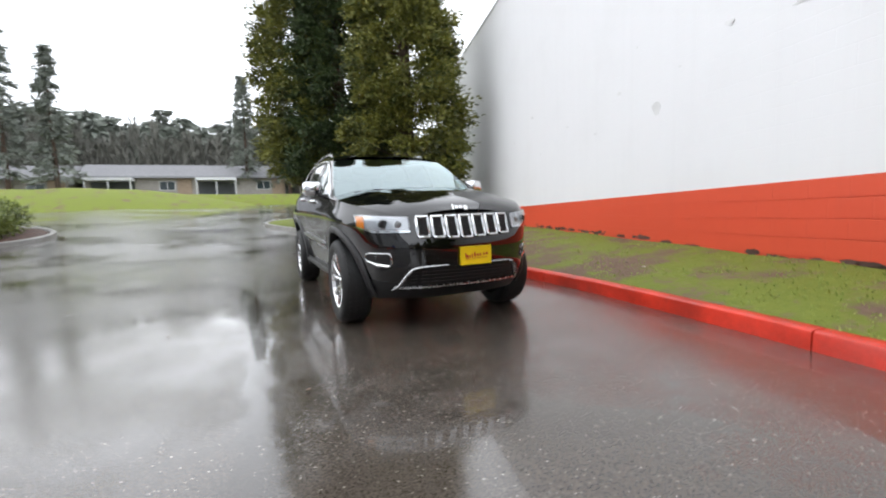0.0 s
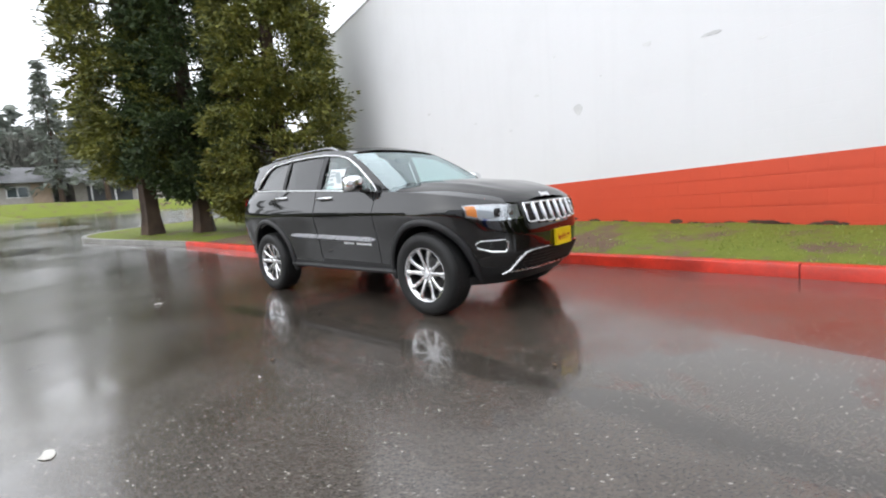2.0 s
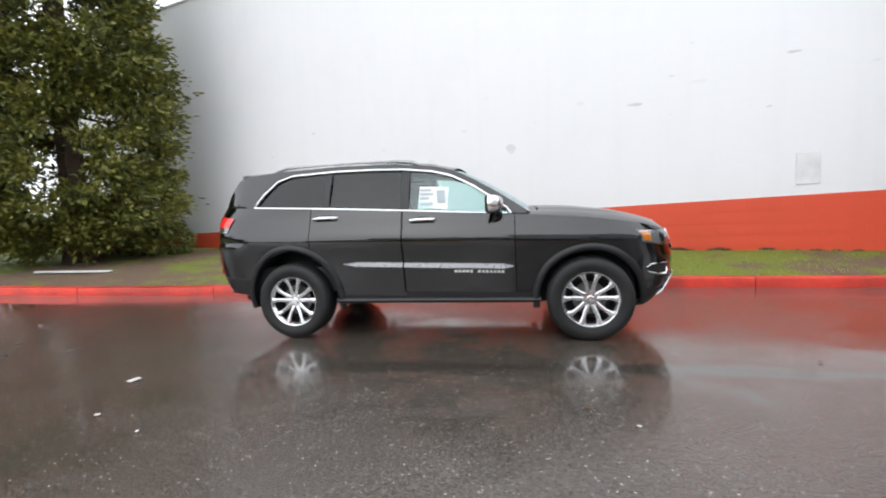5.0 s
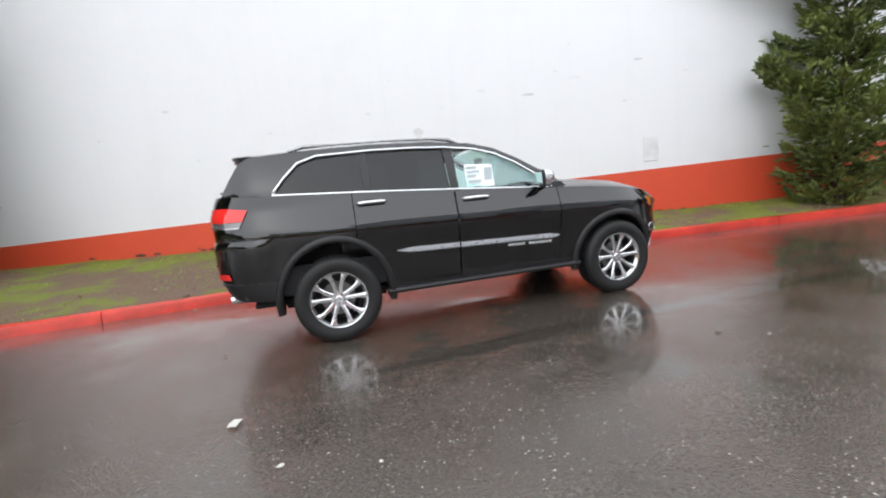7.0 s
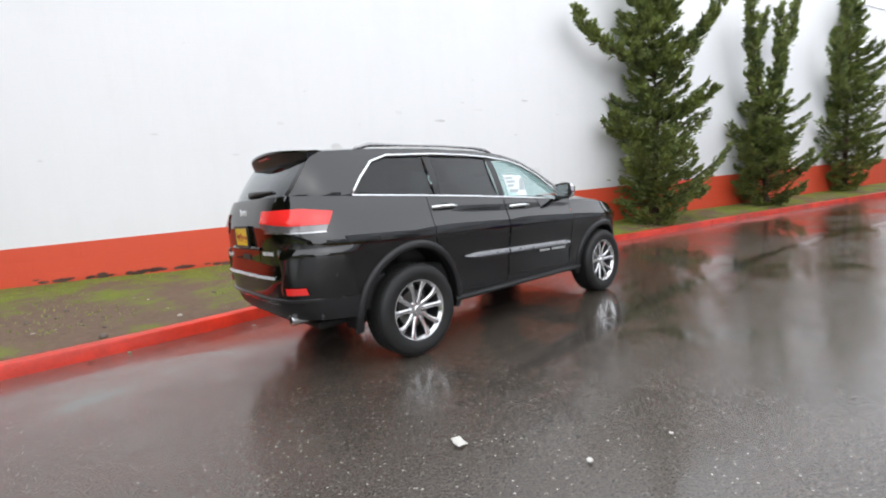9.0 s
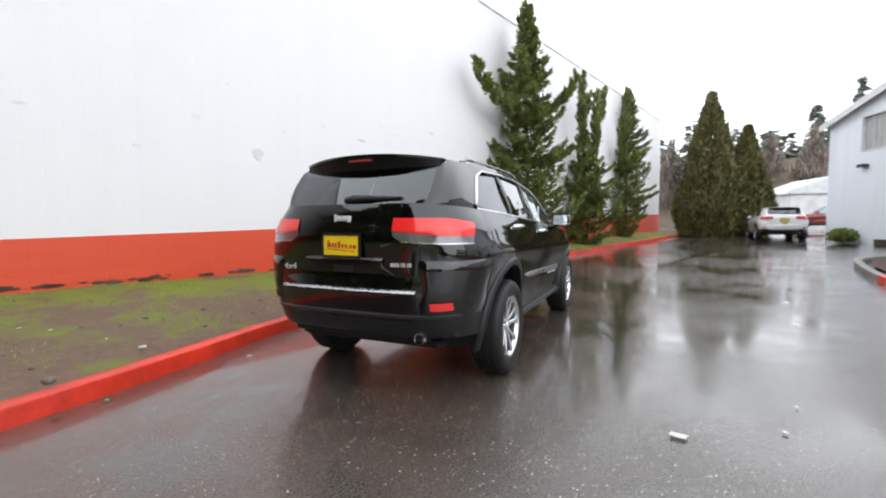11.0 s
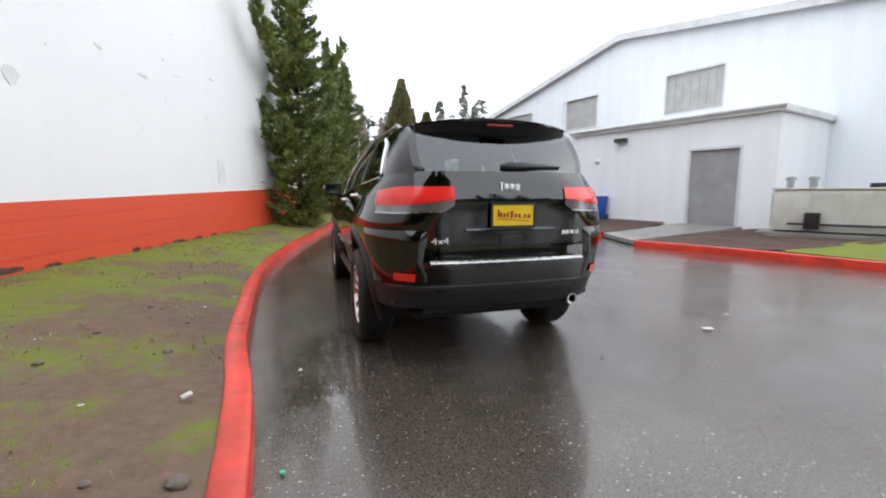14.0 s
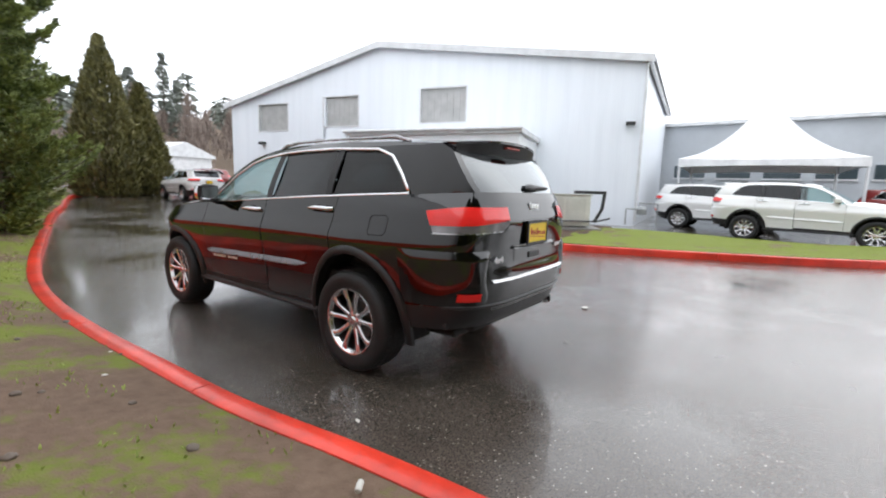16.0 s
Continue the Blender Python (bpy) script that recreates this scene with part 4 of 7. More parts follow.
def build_suv(label, paint, m, full=True, group="", rim_mat=None):
    car = thing("car", label, "car", m, group)
    ring = outline_points()
    FS = [0.0, 0.03, 0.07, 0.12, 0.18, 0.24, 0.30, 0.36, 0.42, 0.47, 0.52, 0.58, 0.64, 0.70, 0.76, 0.82, 0.87, 0.91, 0.945, 0.975, 1.0]
    pts = [[body_point(k, v, f) for k, v in ring] for f in FS]
    hit = [[arch_snap(p) for p in row] for row in pts]

    def snap(p, h):
        inn, d = h
        if not inn or p[2] < 0.2:
            return p
        cx = BASE if p[0] > 0 else -BASE
        d = d.normalized() * arch_radius(cx, d)
        z = max(0.33, TYRE_R + d.y)
        return (cx + d.x, p[1], z)

    def owner(i, j):
        q = [hit[i][j][0], hit[i][j + 1][0], hit[i + 1][j][0], hit[i + 1][j + 1][0]]
        if all(q):
            return None
        (k, v), (k2, v2) = ring[j], ring[j + 1]
        if k == "side" and k2 == "side" and 3 <= i:
            for n, (a, b) in enumerate(DOORS):
                if v2 >= a + 0.003 and v <= b - 0.003:
                    return ("rear", "front")[n]
                if abs((v + v2) / 2 - a) < 0.0035 or abs((v + v2) / 2 - b) < 0.0035:
                    return None
        return "body"

    placed = [[snap(p, h) for p, h in zip(row, hrow)] for row, hrow in zip(pts, hit)]
    mats = [paint, BLACK_TRIM]
    bm = bmesh.new()
    for side in (-1, 1):
        rows = [[(x, side * y, z) for x, y, z in row] for row in placed]
        add_grid(bm, rows, keep=lambda i, j: owner(i, j) == "body")
    bmesh.ops.remove_doubles(bm, verts=bm.verts[:], dist=1e-4)
    bmesh.ops.delete(bm, geom=[v for v in bm.verts if not v.link_faces], context="VERTS")
    for f in bm.faces:
        c = f.calc_center_median()
        # unpainted lower cladding
        if c.z < 0.45 or (c.x < -1.95 and c.z < 0.60):
            f.material_index = 1
    body = part("body", bm, mats, car, "painted steel body with dark lower cladding", smooth=50)
    # doors: the same skin, set off by open gaps, with dark returns behind
    for side in (-1, 1):
        for n, name in enumerate(("rear", "front")):
            a, b = DOORS[n]
            rows = [[(x, side * y, z) for x, y, z in row] for row in placed]
            d = bmesh.new()
            add_grid(d, rows, keep=lambda i, j: owner(i, j) == name)
            bmesh.ops.remove_doubles(d, verts=d.verts[:], dist=1e-4)
            bmesh.ops.delete(d, geom=[v for v in d.verts if not v.link_faces], context="VERTS")
            for f in d.faces:
                if f.calc_center_median().z < 0.45:
                    f.material_index = 1
            door = part("door", d, mats, car, smooth=50)
            hx = -1.072 if n == 0 else -0.078
            hz = 1.214 if n == 0 else 1.162
            hy = flank_at(hx, hz)
            pts_h = [(hx - 0.125, side * (hy - 0.005), hz), (hx - 0.11, side * (hy + 0.028), hz), (hx - 0.05, side * (hy + 0.034), hz + 0.003), (hx + 0.05, side * (hy + 0.034), hz + 0.003), (hx + 0.11, side * (hy + 0.028), hz), (hx + 0.125, side * (hy - 0.005), hz)]
            part("handle", tube(pts_h, 0.017, 10), CHROME, door, "chrome pull handle", smooth=40)
            part("handle_cup", lathe([(0.001, -0.012), (0.05, -0.010), (0.062, 0.004)], 20), BLACK_TRIM, door, m=pose(hx, side * (hy + 0.001), hz, 0, 0, 0) @ Matrix.Diagonal((1.4, side * -0.3, 0.55, 1)))
            # bright rubbing strip low on the door
            x0, x1 = (-0.895, -0.287) if n == 0 else (-0.272, 0.785)
            rr = []
            for x in np.linspace(x0, x1, 12):
                zc = lerp(0.755, 0.700, (x + 0.93) / 1.75)
                tall = 0.030 * min(1.0, (x + 0.91) / 0.16, (0.80 - x) / 0.10)
                y = flank_at(x, zc)
                rr.append([(x, side * (y - 0.004), zc - tall * 1.2), (x, side * (y + 0.014), zc - tall * 1.0), (x, side * (y + 0.020), zc - tall * 0.8), (x, side * (y + 0.019), zc - tall * 0.6), (x, side * (y + 0.003), zc + tall * 0.75), (x, side * (y - 0.005), zc + tall)])
            part("rub_strip", grid(rr), LEDGE if full else paint, door, "satin grey ledge low on the door", smooth=40)
            if n == 1 and full:
                for k in range(13):
                    if k == 5:
                        continue
                    bars = bmesh.new()
                    x = 0.22 + k * 0.037
                    zc = lerp(0.755, 0.700, (x + 0.93) / 1.75) - 0.055
                    add_box(bars, x, x + 0.027, side * (flank_at(x, zc) + 0.001) - 0.003, side * (flank_at(x, zc) + 0.001) + 0.003, zc - 0.011, zc + 0.011)
                    part("name_bar", bars, BADGE, door)
    # sills, floor and inner arches close the underside
    part("floor_pan", box(-2.2, 2.05, -0.62, 0.62, 0.34, 0.40, 0.02), DARK, car)
    part("inner_body", box(-1.0, 1.0, -0.80, 0.80, 0.39, 0.62, 0.02), DARK, car)
    part("inner_body", box(-2.34, 2.0, -0.58, 0.58, 0.41, 0.72, 0.02), DARK, car)
    for side in (-1, 1):
        part("side_sill", tube([(x, side * (flank_at(x, 0.37) + 0.004), 0.378) for x in np.linspace(-1.0, 1.02, 10)], 0.028, 8), BLACK_TRIM, car, smooth=40)
        for cx in (BASE, -BASE):
            a0, a1 = (-10, 190)
            arc = []
            for k in range(29):
                t = radians(lerp(a0, a1, k / 28))
                ra = arch_radius(cx, Vector((math.cos(t), math.sin(t)))) + 0.007
                x, z = cx + ra * math.cos(t), TYRE_R + ra * math.sin(t)
                y = flank_at(min(max(x, -2.2), 2.02), max(z, 0.3))
                arc.append((t, x, y, z))
            rows = []
            for t, x, y, z in arc:
                c, s = math.cos(t), math.sin(t)
                def off(r, w):
                    return (x + c * r, side * (y + w), z + s * r)
                rows.append([off(-0.014, -0.05), off(-0.012, 0.016), off(-0.004, 0.024), off(0.012, 0.027), off(0.036, 0.022), off(0.050, 0.010), off(0.054, -0.014)])
            part("arch_moulding", grid(rows), BLACK_TRIM, car, "dark wheel arch moulding", smooth=40)
            rows = [[(x, side * y * 1.0, z) for t, x, y, z in arc], [(x, side * 0.56, z) for t, x, y, z in arc]]
            part("inner_arch", grid(rows), DARK, car, smooth=40)
            part("inner_arch", grid([[(cx - 0.47, side * 0.57, 0.3), (cx + 0.47, side * 0.57, 0.3)], [(cx - 0.47, side * 0.57, 0.95), (cx + 0.47, side * 0.57, 0.95)]]), DARK, car)
            wheel_parts(car, cx, side, rim_mat or ALLOY)
    # hood with two raised folds and a crowned middle
    rows = []
    for a in np.linspace(0, 1, 34):
        x = lerp(0.80, 2.222, 1 - (1 - a) ** 1.8)
        ye = flank_at(x, smooth_at(x, SHOULDER))
        ze, zc = smooth_at(x, SHOULDER), smooth_at(x, HOOD)
        row = []
        for f in np.linspace(-1, 1, 41):
            g = abs(f)
            z = ze + (zc - ze) * (1 - g ** 3.2)
            fold = 0.012 * math.exp(-((g - 0.60) / 0.07) ** 2) * min(1, (2.15 - x) * 2)
            dome = 0.018 * max(0.0, 1 - (g / 0.42) ** 6) * min(1, max(0, (2.1 - x)))
            row.append((x, f * ye, z + fold + dome))
        rows.append(row)
    part("hood", grid(rows), paint, car, "long hood with raised folds", smooth=50)
    # glasshouse shell, roof, screens
    for side in (-1, 1):
        outer = spread(SHELL_OUT, (0, 3, 8, 12), (14, 26, 18, 34))
        inner = spread(WIN_OUT, (0, 4, 8, 13), (14, 26, 18, 34))
        rows = [[(x, side * side_y(x, z), z) for x, z in [(lerp(a[0], b[0], k / 5), lerp(a[1], b[1], k / 5)) for a, b in zip(outer, inner)]] for k in range(6)]
        part("side_frame", grid(rows, close=True), paint, car, smooth=60)
        loop = [(u, side * (side_y(u, v) + 0.006), v) for u, v in WIN_OUT]
        part("window_surround", tube(loop, 0.013, 8, closed=True), CHROME, car, "chrome window surround", smooth=50)
        for a, b, tint in ((-1.95, -1.115, TINT), (-1.055, -0.305, TINT), (-0.225, 0.9, GLASS)):
            poly = shrunk(inside(WIN_OUT, a, b), 0.006)
            win = part("side_window", slab(poly, 0.004, lambda u, v, w: (u, side * (side_y(u, v) - 0.012 - w), v)), tint, car, "tinted side window" if tint is TINT else "clear side window")
            win.visible_shadow = False
        for xc, hw, lean in ((-1.085, 0.034, 0.0), (-0.265, 0.044, -0.10)):
            b0 = curve_at(xc, sorted([p for p in WIN_OUT[14:]] + [WIN_OUT[0]]))
            t0 = curve_at(xc, WIN_OUT[:14])
            rows = [[(x, side * (side_y(x, z) - 0.006), z) for x in (xc - hw, xc + hw)] for z in np.linspace(b0, t0, 8)]
            part("pillar_cover", grid(rows), BLACK_TRIM, car, smooth=50)
        # roof rail with feet
        rail = [(x, side * (0.615 - 0.02 * abs(x + 0.7)), smooth_at(x, ROOF) + o) for x, o in ((-0.12, -0.030), (-0.22, -0.002), (-0.4, 0.000), (-0.8, -0.002), (-1.3, -0.002), (-1.6, 0.002), (-1.74, -0.026))]
        part("roof_rail", tube(rail, [0.012, 0.020, 0.013, 0.010, 0.010, 0.018, 0.012], 8), DARK_SATIN if full else GREY_TRIM, car, "satin roof rail", smooth=50)
        # mirror
        mm = pose(0.615, side * 0.985, 1.283, 0, 0, side * 10)

        def pod(x_of, k, reach):
            rows = []
            for a in np.linspace(-1.5708, 1.5708, 13):
                ring = []
                for q in np.linspace(0, 6.2832, 25):
                    e = abs(math.cos(q)) ** 0.6 * (1 if math.cos(q) > 0 else -1), abs(math.sin(q)) ** 0.6 * (1 if math.sin(q) > 0 else -1)
                    c = max(0.0, 1 - ((a + 1.5708) / 3.1416) ** 2.6)
                    ring.append((x_of + reach * (a + 1.5708) / 3.1416, 0.108 * k * e[0] * c ** 0.45, 0.084 * k * e[1] * c ** 0.45))
                rows.append(ring)
            return grid(rows)
        mir = part("mirror", pod(-0.045, 0.97, 0.11), BLACK_TRIM if full else paint, car, "door mirror with a chrome cap", smooth=60, m=mm)
        part("mirror_cap", pod(-0.028, 1.0, 0.118), CHROME if full else paint, mir, "chrome cap", smooth=60)
        part("mirror_rim", box(-0.056, -0.040, -0.100, 0.100, -0.074, 0.074, 0.007), BLACK_TRIM, mir)
        part("mirror_glass", box(-0.0600, -0.0565, -0.088, 0.088, -0.060, 0.060, 0.0), MIRROR, mir)
        part("mirror_arm", tube([(0.66, side * 0.83, 1.192), (0.650, side * 0.89, 1.203), (0.632, side * 0.945, 1.222)], [0.030, 0.024, 0.020], 8), BLACK_TRIM, mir, smooth=50, m=mm.inverted())
    rows = []
    for x in np.linspace(-2.06, 0.22, 30):
        z0 = smooth_at(x, ROOF)
        zs = curve_at(x, SHELL_OUT[2:9])
        ys = side_y(x, zs)
        rows.append([(x, f * ys, zs + (z0 + 0.012 - zs) * (1 - abs(f) ** 3.0)) for f in np.linspace(-1, 1, 21)])
    part("roof", grid(rows), paint, car, smooth=60)
    if full:
        bm = bmesh.new()
        add_grid(bm, [[(x, f * 0.40, smooth_at(x, ROOF) + 0.016 - 0.01 * f * f) for f in (-1, -0.5, 0, 0.5, 1)] for x in np.linspace(-0.75, 0.0, 8)])
        part("sunroof", bm, TINT, car, "dark glass roof panel", smooth=60)
    # windscreen between the front pillars
    pil = SHELL_OUT[8:13]
    rows = []
    for k in range(14):
        t = k / 13
        x, z = curve_at(t, [(0, pil[0][0]), (0.3, pil[1][0]), (0.6, pil[2][0]), (0.85, pil[3][0]), (1, pil[4][0])]), curve_at(t, [(0, pil[0][1]), (0.3, pil[1][1]), (0.6, pil[2][1]), (0.85, pil[3][1]), (1, pil[4][1])])
        ys = side_y(x, z)
        rows.append([(x + 0.055 * (1 - f * f) * (0.3 + 0.7 * t) - 0.008, f * ys, z + (0.030 - 0.004 * t) * (1 - abs(f) ** 2.5)) for f in np.linspace(-1, 1, 21)])
    ws = part("windscreen", grid(rows), SCREEN, car, "raked clear windscreen", smooth=60)
    ws.visible_shadow = False
    part("cowl", box(0.72, 1.02, -0.70, 0.70, 1.13, 1.175, 0.02), BLACK_TRIM, car)
    for y0, y1 in ((-0.62, -0.02), (0.05, 0.62)):
        part("wiper", tube([(1.01, y0, 1.225), (0.985, lerp(y0, y1, 0.5), 1.247), (0.975, y1, 1.243)], 0.010, 6), BLACK_TRIM, car)
    # tailgate: painted frame below, glass above
    rows = []
    for z in np.linspace(1.378, 1.698, 12):
        xs0 = curve_at(z, [(1.376, -2.335), (1.50, -2.260), (1.655, -2.155), (1.704, -2.06)])
        bulge = curve_at(z, [(1.376, 0.075), (1.50, 0.060), (1.63, 0.044), (1.70, 0.025)])
        ys = side_y(xs0, z)
        rows.append([(xs0 - bulge * (1 - abs(f) ** 2.6), f * ys, z) for f in np.linspace(-1, 1, 25)])
    bm = bmesh.new()
    add_grid(bm, rows, keep=lambda i, j: j < 1 or j > 22 or i > 9)
    part("tailgate_frame", bm, paint, car, smooth=60)
    bm = bmesh.new()
    add_grid(bm, rows, keep=lambda i, j: 1 <= j <= 22 and i <= 9)
    rw = part("rear_window", bm, REAR_GLASS, car, "dark tinted rear window", smooth=60)
    rw.visible_shadow = False
    bm = grid([[(x - 0.008, y, 1.380) for x, y, z in rows[0]], [(tail_x(min(abs(y), 0.76), 1.335), y, 1.335) for x, y, z in rows[0]]])
    part("tailgate_ledge", bm, paint, car, smooth=60)
    # roof spoiler, dark scooped underside
    top, low = [], []
    for f in np.linspace(-1, 1, 25):
        y = f * 0.60
        back = -2.272 + 0.125 * abs(f) ** 2.8
        zs = 1.702 + 0.048 * (1 - abs(f) ** 3)
        lip = 1.752 - 0.040 * f * f
        top.append([(-1.90, y, zs + 0.003), (-1.98, y, zs + 0.006), (lerp(-1.98, back, 0.6), y, lerp(zs, lip, 0.6) + 0.008), (back, y * 0.985, lip), (back + 0.002, y * 0.98, lip - 0.016)])
        low.append([(back + 0.002, y * 0.98, lip - 0.016), (lerp(back, -2.15, 0.45), y * 0.97, lip - 0.062), (-2.185 + 0.035 * f * f, y * 0.95, 1.612 + 0.022 * f * f), (-2.11 + 0.05 * f * f, y * 0.93, 1.585 + 0.03 * f * f)])
    sp = part("spoiler", grid(top), paint, car, "roof spoiler over the rear window", smooth=50)
    part("spoiler_underside", grid(low), BLACK_TRIM, sp, smooth=50)
    for side in (-1, 1):
        bm = bmesh.new()
        k = -1 if side > 0 else 0
        e = top[k][:4] + low[k]
        bm.faces.new([bm.verts.new((x, y * 1.0, z)) for x, y, z in e])
        part("spoiler_end", bm, paint, sp)
    part("brake_light", box(-2.268, -2.235, -0.10, 0.10, 1.700, 1.716, 0.003), RUST, sp, "high red brake light")
    part("rear_wiper", tube([(-2.388, 0.04, 1.412), (-2.398, -0.03, 1.414), (-2.390, -0.16, 1.420), (-2.366, -0.42, 1.420)], [0.020, 0.032, 0.022, 0.010], 8), BLACK_TRIM, car, "rear wiper", smooth=50)
    # rear lamps: red above, clear below, wrapping round the corner
    for side in (-1, 1):
        def wrap(z0, z1, n=16, out=0.006, in0=0.0, in1=0.0):
            rows = []
            for f in np.linspace(0, 1, 6):
                row = []
                for k in range(n + 1):
                    t = k / n
                    a, b = max(0.0, 1 - t / 0.52), max(0.0, (t - 0.52) / 0.48)
                    z = lerp(z0 + in0 * a, z1 + in1 * a - 0.03 * b * (z1 > 1.2), f)
                    if t < 0.52:
                        y = lerp(0.405 + max(0.0, 1.160 - z) * 1.6, 0.735, t / 0.52)
                        p = (tail_x(y, z, out), side * y, z)
                    else:
                        x = lerp(tail_x(0.735, z), -2.10 - (1.27 - z) * 0.55, (t - 0.52) / 0.48)
                        p = (x, side * (flank_at(x, z) + out), z)
                    row.append(p)
                rows.append(row)
            return grid(rows)
        lampr = part("rear_lamp", wrap(1.166, 1.280, out=0.010, in0=0.035), RED_LENS, car, "red rear lamp", smooth=60)
        part("reversing_lens", wrap(1.106, 1.160, out=0.007, in0=0.012, in1=0.035), CLOUDY, lampr, "clear silver lens", smooth=60)
        part("lamp_divider", wrap(1.159, 1.168, out=0.013, in0=0.035, in1=0.035), RED_LENS, lampr, smooth=60)
        part("lamp_trim", wrap(1.104, 1.113, out=0.012, in0=0.012, in1=0.012), SATIN, lampr, smooth=60)
        rf = bmesh.new()
        add_grid(rf, [[(tail_x(y, z, 0.030), side * y, z) for y in np.linspace(0.662, 0.785, 6)] for z in (0.662, 0.715)])
        part("reflector", rf, RED_LENS, car, "red bumper reflector")
        # painted bumper shoulder under the lamp
        rows = []
        for z, o in ((1.000, -0.004), (0.988, 0.004), (0.972, 0.016), (0.950, 0.026), (0.92, 0.030), (0.86, 0.029), (0.80, 0.024), (0.70, 0.016), (0.62, 0.004)):
            row = []
            for k in range(19):
                t = k / 18
                if t < 0.45:
                    y = lerp(0.57 + 0.25 * max(0, 0.94 - z) * (z > 0.79), 0.755, t / 0.45)
                    g = min(1.0, t * 6)
                    row.append((tail_x(y, z, o * g * g * (3 - 2 * g) - 0.004 * (t == 0)), side * y, z))
                else:
                    x = lerp(tail_x(0.755, z), -1.93, (t - 0.45) / 0.55)
                    row.append((x, side * (flank_at(x, z) + o * min(1.0, (1 - t) * 6)), z))
            rows.append(row)
        part("bumper_corner", grid(rows), paint, car, smooth=50)
    if full:
        flap = [(-1.795, 1.065), (-1.665, 1.060), (-1.645, 1.08), (-1.640, 1.175), (-1.66, 1.195), (-1.79, 1.200), (-1.81, 1.18), (-1.815, 1.085)]
        part("filler_flap", tube([(x, flank_at(x, z) + 0.0005, z) for x, z in spread(flap, (0, 2, 4, 6), (10, 8, 10, 8))], 0.0028, 5, closed=True), DARK, car, "thin seam round the fuel filler flap")
    # bumper details: bright strip, step, plate well
    rows = [[(tail_x(y, z, o), y, z) for y in np.linspace(-0.57, 0.57, 21)] for z, o in ((0.772, 0.002), (0.775, 0.014), (0.781, 0.018), (0.792, 0.011), (0.799, -0.004))]
    part("bumper_strip", grid(rows), SATIN, car, "chrome strip across the rear bumper", smooth=40)
    rows = [[(tail_x(y, z, o), y, z) for y in np.linspace(-0.86, 0.86, 31)] for z, o in ((0.600, -0.003), (0.606, 0.014), (0.622, 0.016), (0.632, -0.003))]
    part("bumper_lip", grid(rows), GREY_TRIM, car, smooth=40)
    rows = [[(tail_x(y, z, 0.003), y, z) for y in np.linspace(-0.30, 0.30, 21)] for z in (0.90, 0.94, 0.985)]
    part("handle_recess", grid(rows), paint, car)
    part("latch", box(-0.012, 0.006, -0.085, 0.085, -0.022, 0.022, 0.004), BLACK_TRIM, car, m=pose(tail_x(0, 0.925), 0, 0.925))
    rows = [[(tail_x(y, 1.0, o), y, z) for y in np.linspace(-0.33, 0.33, 21)] for z, o in ((0.985, 0.002), (0.988, 0.018), (0.993, 0.022), (1.006, 0.010), (1.012, 0.0))]
    part("light_bar", grid(rows), paint, car, smooth=40)
    part("exhaust", lathe([(0.030, 0.0), (0.032, -0.10), (0.040, -0.102), (0.042, -0.08), (0.042, 0.05)], 20, "x"), CHROME, car, m=pose(-2.29, -0.555, 0.455))
    pl = part("rear_plate", box(-0.004, 0.004, -0.152, 0.152, -0.077, 0.077, 0.0), YELLOW, car, "yellow dealer plate with red script bars", m=pose(-2.502, 0, 1.090))
    fr = bmesh.new()
    for a in ((-0.163, 0.163, 0.070, 0.086), (-0.163, 0.163, -0.088, -0.068), (-0.163, -0.149, -0.068, 0.070), (0.149, 0.163, -0.068, 0.070)):
        add_box(fr, -0.009, 0.006, a[0], a[1], a[2], a[3])
    part("plate_frame", fr, BLACK_TRIM, pl)
    bars = bmesh.new()
    for k, (y0, y1, z0, z1) in enumerate(((0.104, 0.116, -0.02, 0.03), (0.085, 0.10, -0.02, 0.012), (0.06, 0.075, -0.02, 0.010), (0.036, 0.05, -0.02, 0.016), (0.004, 0.022, -0.02, 0.028), (-0.024, -0.008, -0.016, 0.012), (-0.052, -0.036, -0.016, 0.012), (-0.066, -0.060, -0.016, -0.010), (-0.092, -0.076, -0.014, 0.012), (-0.128, -0.104, -0.012, 0.012), (-0.12, 0.12, -0.034, -0.029))):
        add_box(bars, -0.0065, -0.0045, y0, y1, z0, z1, 0, Matrix.Rotation(radians(4), 4, "X"))
    part("plate_print", bars, PLATE_RED, pl)
    # badges
    bars = bmesh.new()
    for k, (y0, y1, z0, z1) in enumerate(((0.062, 0.082, -0.03, 0.028), (0.022, 0.056, -0.02, 0.016), (-0.020, 0.016, -0.02, 0.016), (-0.062, -0.026, -0.032, 0.016))):
        add_box(bars, -0.006, 0.004, y0, y1, z0, z1, 0.008)
    part("maker_badge", bars, BADGE, car, "chrome maker's badge", m=pose(tail_x(0, 1.285) - 0.005, 0, 1.283))
    if full:
        writing("drive_badge", "4x4", 0.062, BADGE, car, pose(tail_x(0.5, 0.93) - 0.010, 0.50, 0.925, 90, 0, -90) @ Matrix.Diagonal((1.3, 1, 1, 1)))
        bars = bmesh.new()
        for k in range(7):
            add_box(bars, -0.003, 0.003, -0.076 + k * 0.022, -0.076 + k * 0.022 + (0.006 if k in (1, 3) else 0.015), -0.013, 0.013, 0)
        part("trim_badge", bars, BADGE, car, m=pose(tail_x(0.46, 0.965) - 0.006, -0.46, 0.965, 0, 0, 8))
    # nose: seven bright-framed slots
    gr = part("grille", grid([[(nose_x(y, z, 0.004), y, z) for y in np.linspace(-0.46, 0.46, 25)] for z in np.linspace(0.765, 0.985, 6)]), paint, car, "black panel with seven chrome framed slots", smooth=50)
